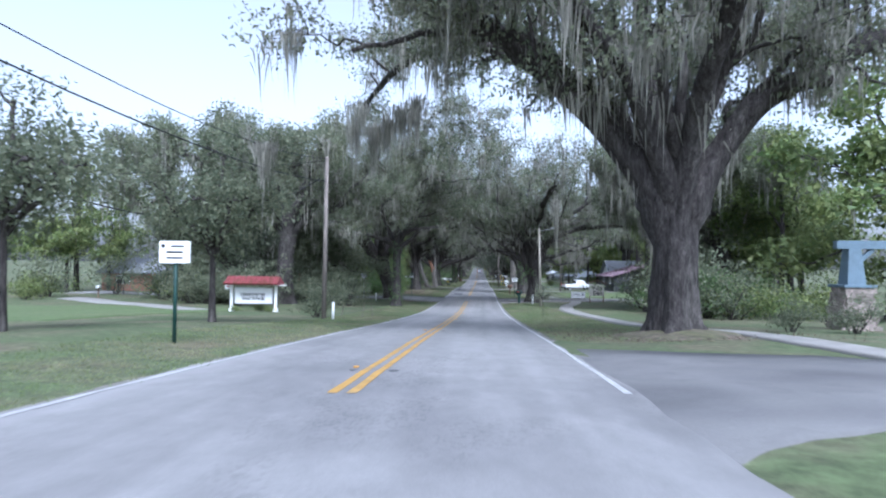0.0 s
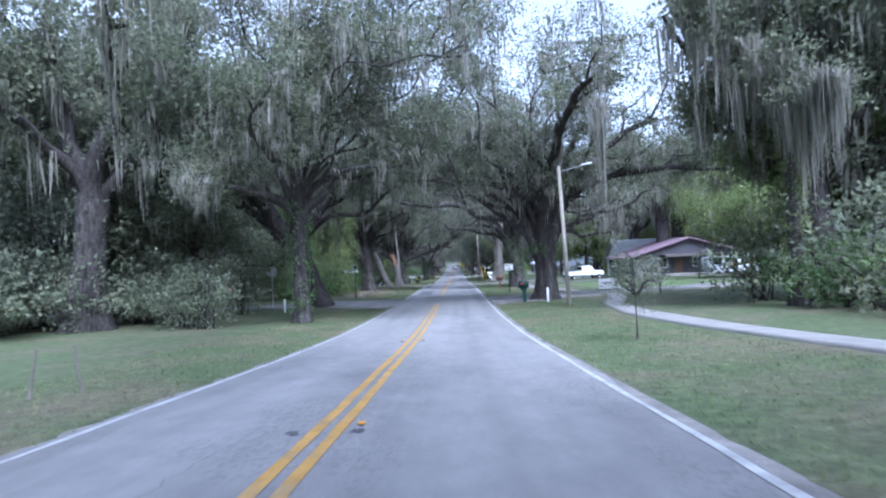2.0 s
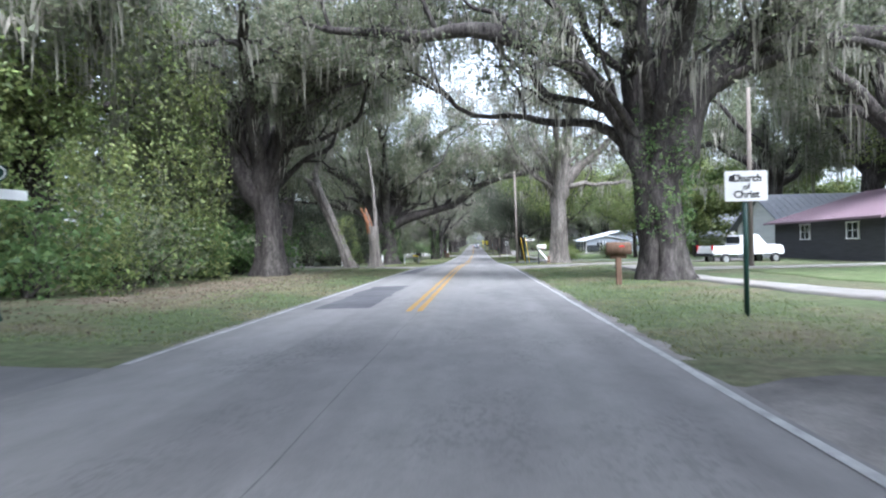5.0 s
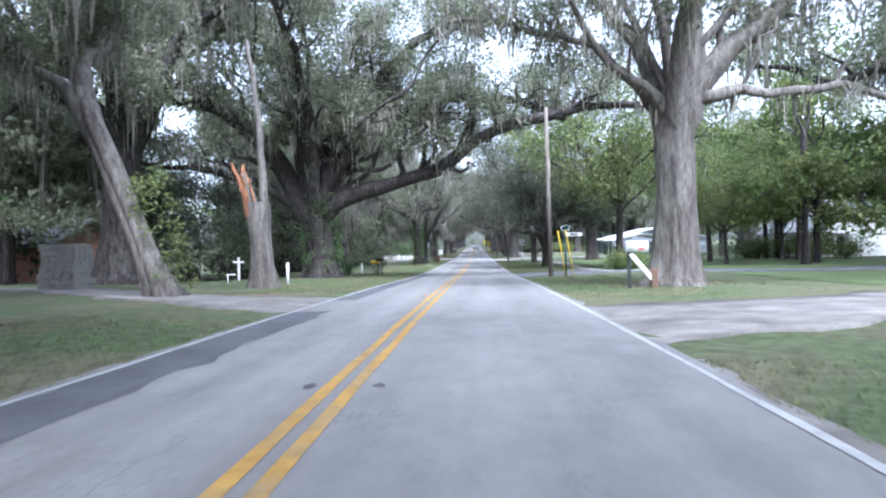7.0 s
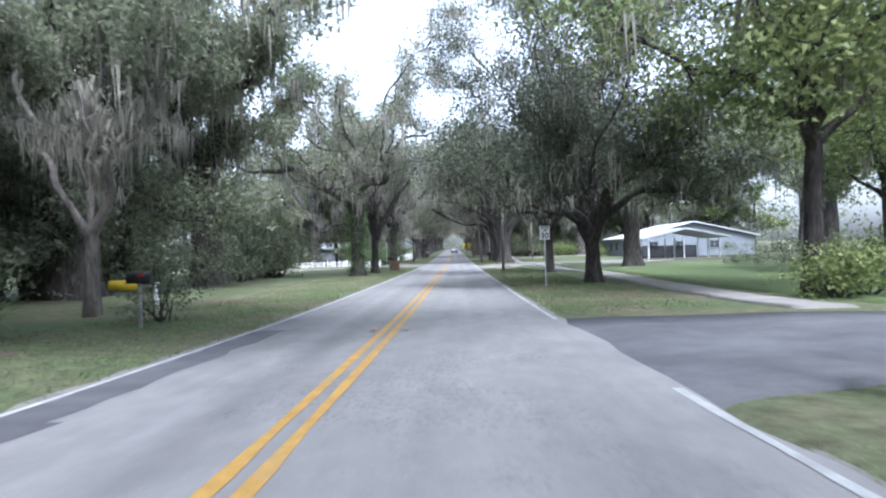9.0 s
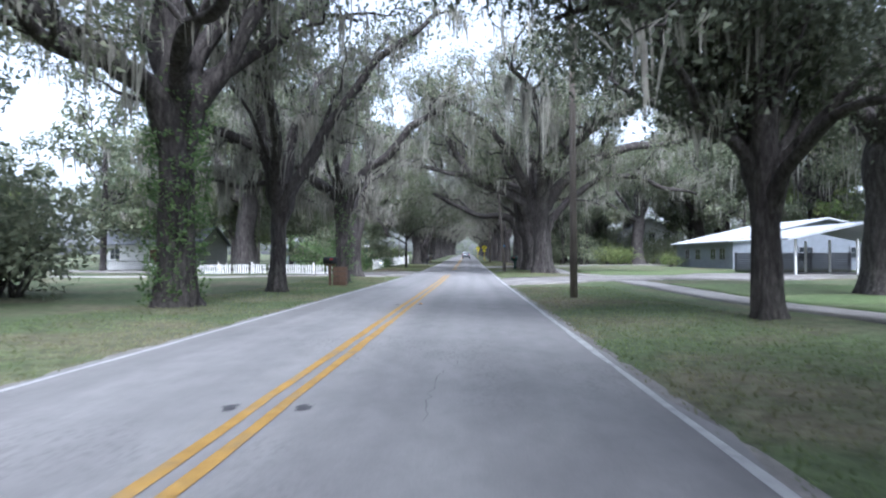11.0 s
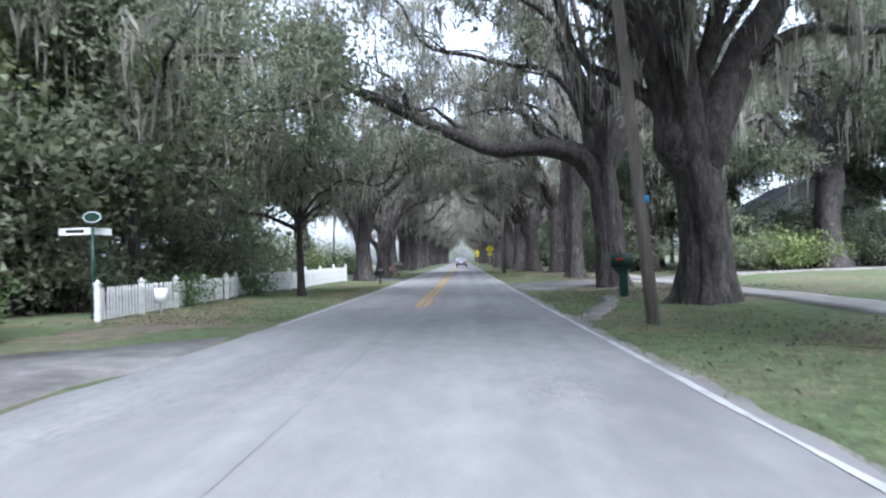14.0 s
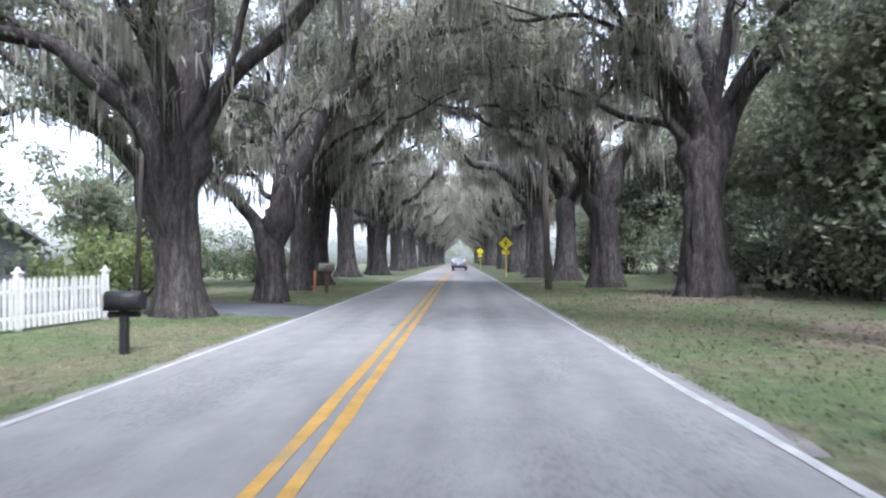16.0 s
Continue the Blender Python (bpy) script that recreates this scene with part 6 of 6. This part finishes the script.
part("elbow", rod(0.035, 0.4, (0, 0, 0.45), 8, None, Matrix.Rotation(radians(90), 4, "Y")), SIGN_WHITE, pw, "", True)

# ---- fences ----
def shared(bm, name):
    me = bpy.data.meshes.new(name)
    bm.to_mesh(me)
    bm.free()
    return me


PICKET = shared(prism([(-0.04, 0.06), (0.04, 0.06), (0.04, 0.98), (0, 1.06), (-0.04, 0.98)], 0.022), "picket")
FENCE_POST = shared(merge(box(0.12, 0.12, 1.3, (0, 0, 0.5), bevel=0.008), merge(box(0.17, 0.17, 0.05, (0, 0, 1.16), bevel=0.01), rod(0.07, 0.1, (0, 0, 1.18), 8, 0.02))), "post")


def fence(points, mat, label, spacing=0.15, drop=0.0, height=1.0, seed=1):
    rng = np.random.default_rng(seed)
    x0, y0 = points[0]
    root = stand("picket_fence", x0, y0, 0, label=label, category="fence")
    inv = root.matrix_basis.inverted()
    for (ax, ay), (bx, by) in zip(points, points[1:]):
        ln = math.hypot(bx - ax, by - ay)
        ang = math.atan2(by - ay, bx - ax)
        n = int(ln / spacing)
        for k in range(n + 1):
            if rng.random() < drop:
                continue
            x, y = ax + (bx - ax) * k / n, ay + (by - ay) * k / n
            m = inv @ Matrix.Translation((x, y, float(land(x, y)))) @ Matrix.Rotation(ang, 4, "Z") @ Matrix.Rotation(rng.normal(0, 0.012 + drop * 0.15), 4, "Y") @ Matrix.Scale(height, 4, (0, 0, 1))
            thing("picket", PICKET, mat, root, m)
        posts = max(1, round(ln / 2.4))
        for k in range(posts + 1):
            x, y = ax + (bx - ax) * k / posts, ay + (by - ay) * k / posts
            m = inv @ Matrix.Translation((x, y, float(land(x, y)))) @ Matrix.Rotation(ang, 4, "Z") @ Matrix.Translation((0, 0.075, 0)) @ Matrix.Scale(height, 4, (0, 0, 1))
            thing("post", FENCE_POST, mat, root, m)
        for k in range(posts):
            xa, ya = ax + (bx - ax) * k / posts, ay + (by - ay) * k / posts
            xb, yb = ax + (bx - ax) * (k + 1) / posts, ay + (by - ay) * (k + 1) / posts
            za, zb = float(land(xa, ya)), float(land(xb, yb))
            for z in (0.28, 0.8):
                bm = box(math.dist((xa, ya, za), (xb, yb, zb)), 0.04, 0.07)
                tilt = -math.atan2(zb - za, ln / posts)
                bmesh.ops.transform(bm, matrix=inv @ Matrix.Translation(((xa + xb) / 2, (ya + yb) / 2, (za + zb) / 2 + z * height)) @ Matrix.Rotation(ang, 4, "Z") @ Matrix.Rotation(tilt, 4, "Y") @ Matrix.Translation((0, 0.03, 0)), verts=bm.verts)
                part("rail", bm, mat, root)
    return root


fence([(-9.7, 243.5), (-8.5, 249.9), (-7.4, 257.2)], FENCE_WHITE, "white picket fence with capped posts along a lawn", 0.14)
fence([(-7.9, 227), (-8.1, 236), (-9.7, 243.5)], OLD_FENCE, "weathered low picket fence overgrown with weeds", 0.16, 0.1, 0.82, 2)
fence([(-22, 211), (-12.5, 212.6), (-8.6, 214.8)], OLD_FENCE, "old greyed picket fence along a side street", 0.16, 0.08, 0.72, 3)
fence([(-12.4, 240.5), (-14.5, 251), (-17, 262)], FENCE_WHITE, "white picket fence of a back garden", 0.16, 0.02, 1.0, 4)

# iron fence
fe = stand("iron_fence", -30, 208.5, 0, label="thin dark iron fence before a white house", category="fence")
for k in range(120):
    thing("bar", shared(rod(0.012, 1.1, (0, 0, 0), 5), "bar") if k == 0 else bpy.data.objects["bar"].data, DARK_METAL, fe, Matrix.Translation((0.18 * k, -0.02 * k, 0)))
for z in (0.15, 1.02):
    bm = box(21.6, 0.03, 0.03, (10.8, 0, z))
    bmesh.ops.rotate(bm, matrix=Matrix.Rotation(-0.111, 3, "Z"), verts=bm.verts)
    part("rail", bm, DARK_METAL, fe)

# ---- houses ----
def window_part(parent, w, h, at, turn=0.0, mat=WHITE_TRIM):
    m = Matrix.Translation(at) @ Matrix.Rotation(radians(turn), 4, "Z")
    def bar(name, sx, sy, sz, at_bar, holder, what=None):
        bm = box(sx, sy, sz, at_bar)
        bmesh.ops.transform(bm, matrix=m, verts=bm.verts)
        return part(name, bm, what or mat, holder)

    pane = bar("window", w, 0.02, h, (0, 0.01, 0), parent, GLASS)
    tagged(pane, label="dark glass window with bars")
    bar("frame_head", w + 0.16, 0.1, 0.08, (0, 0, h / 2), pane)
    bar("sill", w + 0.16, 0.12, 0.08, (0, -0.01, -h / 2), pane)
    for sx in (-1, 1):
        bar("jamb", 0.08, 0.1, h - 0.08, (sx * w / 2, 0, 0), pane)
    bar("mullion", 0.035, 0.07, h - 0.08, (0, 0, 0), pane)
    bar("glazing_bar", w - 0.08, 0.06, 0.035, (0, 0, 0), pane)


def door_part(parent, w, h, at, turn=0.0, mat=BROWN_WOOD):
    m = Matrix.Translation(at) @ Matrix.Rotation(radians(turn), 4, "Z")
    d = box(w, 0.08, h, (0, 0, h / 2), bevel=0.01)
    bmesh.ops.transform(d, matrix=m, verts=d.verts)
    part("door", d, mat, parent)


def gable_house(x, y, turn, w, d, eave, ridge, wall, roof_mat, label, along="y", overhang=0.6):
    """A house with its ground corner middle at x, y; the ridge runs along its depth (y) or width (x)."""
    s = stand("house", x, y, turn, 0.0, label=label, category="house")
    part("wall", box(w, d, eave + 0.6, (0, d / 2, eave / 2 - 0.3)), wall, s)
    span, length = (w, d) if along == "y" else (d, w)
    o, t = overhang, 0.14
    k = (ridge - eave) / (span / 2)
    sl = prism([(-span / 2 - o, eave - o * k), (0, ridge), (span / 2 + o, eave - o * k), (span / 2 + o, eave - o * k + t), (0, ridge + t), (-span / 2 - o, eave - o * k + t)], length + 2 * o)
    gab2 = prism([(-span / 2, eave), (span / 2, eave), (0, ridge - 0.02)], length - 0.04)
    for bm in (sl, gab2):
        if along == "x":
            bmesh.ops.rotate(bm, matrix=Matrix.Rotation(radians(90), 3, "Z"), verts=bm.verts)
        bmesh.ops.translate(bm, vec=(0, d / 2, 0), verts=bm.verts)
    part("gable", gab2, wall, s)
    rf = part("roof", sl, roof_mat, s)
    n = int(length / 0.6)
    for side in (-1, 1):
        for q in range(n + 1):
            bm = box(math.hypot(span / 2 + o, (span / 2 + o) * k) - 0.05, 0.04, 0.03, (0, 0, 0))
            bmesh.ops.rotate(bm, matrix=Matrix.Rotation(side * math.atan(k), 3, "Y"), verts=bm.verts)
            bmesh.ops.translate(bm, vec=(side * (span / 2 + o) / 2, -length / 2 + q * length / n, (ridge + eave - o * k) / 2 + t + 0.01), verts=bm.verts)
            if along == "x":
                bmesh.ops.rotate(bm, matrix=Matrix.Rotation(radians(90), 3, "Z"), verts=bm.verts)
            bmesh.ops.translate(bm, vec=(0, d / 2, 0), verts=bm.verts)
            part("roof_rib", bm, roof_mat, rf)
    return s


h1 = gable_house(30.5, 110.5, 0, 14, 13, 2.5, 4.6, DARK_SIDING, PINK_ROOF, "low dark-sided bungalow with a faded red metal roof")
for xx in (-3.4, 1.0, 4.5):
    window_part(h1, 1.2, 1.2, (xx, -0.04, 1.6))
door_part(h1, 1.0, 2.05, (-1.4, -0.04, 0))
for yy in (3, 8.5):
    window_part(h1, 1.2, 1.0, (-7.04, yy, 1.7), -90)
part("porch_beam", box(9.0, 0.25, 0.25, (1, -1.6, 2.45), bevel=0.01), WHITE_TRIM, h1, "pale porch beam")
for xx in (-3.2, 0.8, 5.2):
    part("porch_post", box(0.16, 0.16, 2.4, (xx, -1.6, 1.2), bevel=0.01), DARK_SIDING, h1)
part("porch_floor", box(9.4, 2.0, 0.25, (1, -1.0, 0.1), bevel=0.02), CONCRETE, h1)
part("porch_roof", box(9.6, 2.3, 0.1, (1, -1.0, 2.62)), PINK_ROOF, h1)
h2 = gable_house(33, 129, 0, 12, 10, 2.9, 5.6, WHITE_WALL, GREY_ROOF, "pale house with a grey roof behind a bungalow", "x")
window_part(h2, 1.2, 1.2, (-3, -0.04, 1.7))
h3 = gable_house(44, 178, 12, 9, 10, 3.2, 6.6, WHITE_WALL, GREY_ROOF, "white gabled cottage with dark trim among trees")
window_part(h3, 1.3, 1.3, (-2.4, -0.04, 1.7))
window_part(h3, 1.1, 1.0, (0, -0.04, 4.3))
part("porch", merge(box(3.2, 1.6, 0.12, (-2.6, -0.8, 2.7)), merge(box(0.14, 0.14, 2.6, (-4, -1.4, 1.3)), box(0.14, 0.14, 2.6, (-1.2, -1.4, 1.3)))), WHITE_TRIM, h3)
h4 = gable_house(-32, 230, 0, 10.4, 8, 2.7, 4.6, WHITE_WALL, GREY_ROOF, "small white board house behind a fence", "x", 0.4)
for xx in (-3.6, 3.4):
    window_part(h4, 1.1, 1.2, (xx, -0.04, 1.6))
door_part(h4, 0.95, 2.05, (0.6, -0.04, 0), 0, BROWN_WOOD)
h5 = gable_house(-44, 86, 0, 13, 8, 2.6, 4.4, BRICK_WALL, GREY_ROOF, "low brick house behind trees", "x")
window_part(h5, 1.8, 1.1, (-3.5, -0.04, 1.5))
door_part(h5, 1.1, 2.1, (1.2, -0.04, 0))
window_part(h5, 1.2, 1.1, (4.0, -0.04, 1.5))
h6 = gable_house(36.5, 229, 0, 18, 17, 2.9, 5.0, GREY_WALL, WHITE_ROOF, "long grey low building with a white metal roof")
for yy in (2.5, 5.0, 9.5, 13.0):
    window_part(h6, 1.5, 1.2, (-9.04, yy, 1.6), -90, GREY_ROOF)
for xx in (-6, -2, 3):
    window_part(h6, 1.4, 1.1, (xx, -0.04, 1.7), 0, GREY_ROOF)
h7 = gable_house(28.5, 262, -8, 8, 9, 4.6, 6.8, WHITE_WALL, GREY_ROOF, "white two-storey house behind oaks")
for zz in (1.5, 3.8):
    for xx in (-2.3, 0.4, 2.6):
        window_part(h7, 1.0, 1.2, (xx, -0.04, zz))
h8 = gable_house(-36, 148, 0, 12, 9, 2.7, 4.6, BRICK_WALL, GREY_ROOF, "dark red brick house deep in shade", "x")
window_part(h8, 1.6, 1.1, (-2, -0.04, 1.6))
h9 = gable_house(-24, 262, 0, 10, 9, 2.5, 4.2, GREY_WALL, GREY_ROOF, "grey shed-like house behind picket fence", "x")
window_part(h9, 1.2, 1.0, (2, -0.04, 1.6))

# open carport
cp = stand("carport", 28.3, 210.0, 0, label="open carport with white metal roof on slim white posts", category="carport")
for xx in (-4.2, 0, 4.2):
    for yy in (0.2, 3.6, 7.0):
        part("post", box(0.13, 0.13, 2.7, (xx, yy, 1.2), bevel=0.01), WHITE_TRIM, cp, "slim white post")
cr2 = prism([(-5.2, 2.45), (0, 3.55), (5.2, 2.45), (5.2, 2.6), (0, 3.72), (-5.2, 2.6)], 9.0)
bmesh.ops.translate(cr2, vec=(0, 3.7, 0), verts=cr2.verts)
part("roof", cr2, WHITE_ROOF, cp, "low-pitched white metal roof")
part("slab", box(9.8, 8.4, 0.12, (0, 3.7, 0.02)), CONCRETE, cp)
sf = stand("slat_screen", 28.3, 219.0, 0, label="dark horizontal slat screen behind a carport", category="screen")
for k in range(9):
    part("slat", box(9.5, 0.03, 0.15, (0, 0, 0.15 + 0.18 * k)), DARK_SIDING, sf)
for xx in (-4.6, -1.5, 1.5, 4.6):
    part("post", box(0.1, 0.1, 1.8, (xx, 0.07, 0.85)), DARK_SIDING, sf)

# ---- vehicles ----
def wheel(parent, x, y, r=0.34, w=0.22):
    t = rod(r, w, (0, 0, -w / 2), 20, None, Matrix.Rotation(radians(90), 4, "Y"), 0.03)
    bmesh.ops.translate(t, vec=(x, y, r), verts=t.verts)
    tyre = part("wheel", t, RUBBER, parent, "black tyre", True)
    rim = rod(r * 0.6, w * 1.04, (0, 0, -w * 0.52), 14, None, Matrix.Rotation(radians(90), 4, "Y"))
    bmesh.ops.translate(rim, vec=(x, y, r), verts=rim.verts)
    part("rim", rim, METAL, tyre)


def vehicle(x, y, turn, paint, label, kind="suv", dz=0.0):
    """A car whose tail looks along -y."""
    s = thing("car", at=Matrix.Translation((x, y, float(max(land(x, y), road_z(y) if abs(x) < 3.4 else -99)) + dz)) @ Matrix.Rotation(radians(turn), 4, "Z"), label=label, category="car")
    side = {"suv": [(-2.25, 0.45), (-2.28, 0.95), (-2.1, 1.02), (-1.85, 1.6), (-1.6, 1.68), (0.3, 1.68), (1.05, 1.1), (2.1, 0.98), (2.3, 0.75), (2.3, 0.42)],
            "pickup": [(-2.7, 0.5), (-2.7, 1.08), (-0.6, 1.08), (-0.5, 1.78), (0.8, 1.8), (1.35, 1.15), (2.5, 1.08), (2.65, 0.8), (2.65, 0.45)]}[kind]
    hull = prism(side, 1.8, 0.06)
    bmesh.ops.rotate(hull, matrix=Matrix.Rotation(radians(90), 3, "Z"), verts=hull.verts)
    for v in hull.verts:
        if v.co.z > 1.1:
            v.co.x *= 0.84
    body = part("body", hull, paint, s)
    tail = side[0][0]
    if kind == "suv":
        part("rear_window", box(1.28, 0.03, 0.5, (0, -1.985, 1.33), Matrix.Rotation(radians(-23), 4, "X")), GLASS, body, "dark rear window")
        for sx in (-1, 1):
            part("side_window", box(0.03, 1.9, 0.4, (sx * 0.795, -0.65, 1.36), Matrix.Rotation(radians(-sx * 14), 4, "Y")), GLASS, body)
    else:
        part("rear_window", box(1.3, 0.03, 0.45, (0, -0.58, 1.45)), GLASS, body, "dark rear window")
        part("bed", box(1.5, 1.9, 0.05, (0, -1.6, 1.085)), BLACK, body)
        for sx in (-1, 1):
            part("side_window", box(0.03, 1.2, 0.42, (sx * 0.79, 0.2, 1.45), Matrix.Rotation(radians(-sx * 12), 4, "Y")), GLASS, body)
    for sx in (-1, 1):
        part("tail_light", box(0.16, 0.06, 0.32, (sx * 0.79, tail - 0.0, 0.98), bevel=0.02), LAMP_RED, body, "red tail light")
        wheel(s, sx * 0.82, tail + 0.85)
        wheel(s, sx * 0.82, -tail - 0.85)
    part("bumper", box(1.74, 0.16, 0.22, (0, tail - 0.03, 0.5), bevel=0.04), BLACK_CAR, body, "dark bumper", True)
    part("plate", box(0.32, 0.015, 0.16, (0, tail - 0.035, 0.82)), SIGN_WHITE, body, "blank licence plate")
    return s


vehicle(0.55, 322, 0, SILVER, "silver sport utility car seen from behind on the road")
vehicle(0.45, 336, 0, BLACK_CAR, "black car further ahead on the road")
vehicle(18.5, 117.5, -75, WHITE_CAR, "white pickup truck parked on a lawn", "pickup")

rv = stand("camper_trailer", 31.5, 100, 0, label="white camper trailer with red stripe parked on a lawn", category="trailer")
shell = prism([(-2.9, 0.55), (2.7, 0.5), (2.8, 2.2), (2.6, 2.5), (0.9, 2.55), (-1.6, 2.55), (-3.2, 2.2), (-3.35, 1.4)], 2.2, 0.08)
part("shell", shell, WHITE_CAR, rv, "white ribbed shell")
part("stripe", box(4.6, 0.02, 0.1, (0.4, -1.105, 1.45)), RED, rv, "red stripe")
part("window", box(0.85, 0.03, 0.6, (1.4, -1.1, 1.9), bevel=0.01), GLASS, rv)
part("front_window", box(0.9, 0.03, 0.8, (-2.4, -1.1, 1.8), bevel=0.01), GLASS, rv)
for xx in (0.7, 1.4):
    wheel_bm = rod(0.33, 0.2, (0, 0, 0), 18, None, Matrix.Rotation(radians(90), 4, "X"), 0.03)
    bmesh.ops.translate(wheel_bm, vec=(xx, -0.9, 0.33), verts=wheel_bm.verts)
    part("wheel", wheel_bm, RUBBER, rv, "", True)
part("drawbar", box(1.3, 0.12, 0.12, (-3.6, 0, 0.5)), DARK_METAL, rv)
part("skid", box(0.12, 0.12, 0.5, (-3.9, 0, 0.25)), DARK_METAL, rv)

# ---- broken tree ----
bt = stand("broken_tree", -8.1, 130.2, 0, label="snapped oak trunk with bright orange splintered top", category="tree")
rng = np.random.default_rng(8)
w = Build()
zs = np.array([-0.3, 0, 0.4, 1, 2, 3, 3.6])
tube(w, np.column_stack([-0.06 * zs, 0 * zs, zs]), 0.5 * (1 + 0.35 * np.exp(-np.maximum(zs, 0) / 0.4)), 18, 0.08 + 0.15 * np.exp(-np.maximum(zs, 0)), rng)
tube(w, limb_path(rng, (0.1, 0, 3.2), -70, 88, 7.5, -12, 0.05, 12), np.linspace(0.2, 0.07, 13), 8)
thing("trunk", w.mesh("trunk"), PALE_BARK, bt)
for k in range(13):
    a = rng.uniform(2.4, 5.4)
    h = rng.uniform(0.7, 1.5) + (0.9 if k % 3 == 0 else 0)
    w0 = rng.uniform(0.14, 0.26)
    sp_bm = prism([(-w0, -0.3), (w0, -0.3), (w0 * 0.9, h * 0.45), (w0 * 0.3, h * 0.7), (w0 * 0.45, h * 0.85), (-w0 * 0.2, h), (-w0 * 0.5, h * 0.6)], rng.uniform(0.05, 0.12), 0.012)
    bmesh.ops.rotate(sp_bm, matrix=Matrix.Rotation(a, 3, "Z"), verts=sp_bm.verts)
    bmesh.ops.rotate(sp_bm, matrix=Matrix.Rotation(rng.normal(-0.24, 0.07), 3, "Y"), verts=sp_bm.verts)
    bmesh.ops.translate(sp_bm, vec=(-0.24 + 0.26 * math.cos(a), 0.24 * math.sin(a) - 0.08, 3.3), verts=sp_bm.verts)
    part("splinter", sp_bm, ORANGE_WOOD if k % 5 else PALE_BARK, bt, "raw orange splinter" if k % 5 else "torn bark strip")

stone_gate = stand("rubble_pillar", -15.6, 128.5, 0, label="pale rubble stone gate pillar at a drive", category="pillar")
gp = Build()
for lvl in range(8):
    for side in range(4):
        u = -0.6
        while u < 0.5:
            ww = rng.uniform(0.2, 0.4)
            v = cube_v * np.array([ww * 0.95, 0.25, 0.22]) + rng.normal(0, 0.015, (8, 3)) + np.array([u + ww / 2, -0.58, lvl * 0.23 + 0.1])
            a = side * math.pi / 2
            gp.add(v @ np.array([[math.cos(a), math.sin(a), 0], [-math.sin(a), math.cos(a), 0], [0, 0, 1]]), cube_f)
            u += ww
thing("stones", gp.mesh("stones", False), CONCRETE, stone_gate, kind="stuff")
part("core", box(1.05, 1.05, 1.8, (0, 0, 0.9)), CONCRETE, stone_gate)

# ---- road wear and reflectors ----
SCAR = material("old_marker_scar", (0.07, 0.07, 0.075), 0.9, vary=0.3, scale=9, bump=0.3)
REFLECTOR = material("amber_reflector", (0.5, 0.25, 0.04), 0.35, vary=0.1, scale=9, bump=0)
rng = np.random.default_rng(400)
y = 12.0
while y < 300:
    if not (73 < y < 87 or 212 < y < 230):
        for off in (-0.62, 0.02):
            x = float(road_x(y)) + off
            z = float(road_z(y)) + 0.03 * (1 - (off / 3.5) ** 2)
            bm = bmesh.new()
            pts = [(rng.uniform(0.03, 0.11) * math.cos(a * 0.571), rng.uniform(0.05, 0.17) * math.sin(a * 0.571)) for a in range(11)]
            bm.faces.new([bm.verts.new((x + px, y + py, z + 0.005)) for px, py in pts])
            me = shared(bm, "marker_scar")
            thing("marker_scar", me, SCAR, label="dark ragged scar in the road surface", category="road patch", kind="structure")
            if rng.random() < 0.35:
                s = thing("road_reflector", at=Matrix.Translation((x, y + 0.3, z)), label="small amber reflector stud by the centre line", category="reflector", group="reflector studs")
                part("stud", box(0.08, 0.08, 0.018, (0, 0, 0.011), bevel=0.006), REFLECTOR, s)
    y += 12.2


SEAM = material("road_seam", (0.15, 0.147, 0.145), 0.9, vary=0.2, scale=6, bump=0.2)


def crack(points, width=0.02, mat=SCAR, wander=0.03):
    pts = np.array(points, float)
    t = np.linspace(0, len(pts) - 1, 8 * len(pts))
    c = np.column_stack([np.interp(t, np.arange(len(pts)), pts[:, k]) for k in (0, 1)]) + rng.normal(0, wander, (len(t), 2))
    w = width * rng.uniform(0.4, 1.3, len(t))
    z = road_z(c[:, 1]) + 0.03 * (1 - (c[:, 0] / 3.5) ** 2) + 0.005
    v = np.stack([np.column_stack([c[:, 0] - w, c[:, 1], z]), np.column_stack([c[:, 0] + w, c[:, 1], z])], 1).reshape(-1, 3)
    i = np.arange(len(t) - 1)[:, None] * 2
    thing("road_crack", mesh_from("road_crack", v, np.concatenate([i, i + 1, i + 3, i + 2], 1)), mat, label="thin dark crack in the asphalt", category="crack", kind="structure")


crack([(2.6, 127.5), (2.35, 126), (2.5, 124.8)], 0.012)
crack([(-0.3, 212), (-0.28, 221), (-0.32, 230)], 0.007, SEAM, 0.008)
crack([(-0.3, 73), (-0.32, 80), (-0.28, 87)], 0.007, SEAM, 0.008)
for k in range(16):
    y0 = rng.uniform(8, 290)
    x0 = rng.choice([-2.6, -1.2, 1.0, 2.3]) + rng.normal(0, 0.2)
    crack([(x0, y0), (x0 + rng.normal(0, 0.15), y0 + 2), (x0 + rng.normal(0, 0.3), y0 + rng.uniform(3, 5))], 0.006, SEAM)

# root mound of the first oak
mx, my = np.meshgrid(np.linspace(-3, 3, 19), np.linspace(-3.2, 3.2, 19))
mr = np.hypot(mx, my * 0.95) / 2.3
mz = land(7.3 + mx, 23.0 + my) + 0.3 * np.clip(1 - mr ** 1.4, 0, 1) - 0.03
mi = np.arange(361).reshape(19, 19)
thing("root_mound", mesh_from("root_mound", np.stack([7.3 + mx, 23.0 + my, mz], -1).reshape(-1, 3), np.stack([mi[:-1, :-1], mi[:-1, 1:], mi[1:, 1:], mi[1:, :-1]], -1).reshape(-1, 4)), LITTER, label="bare raised earth round a great oak", category="earth mound", kind="structure")
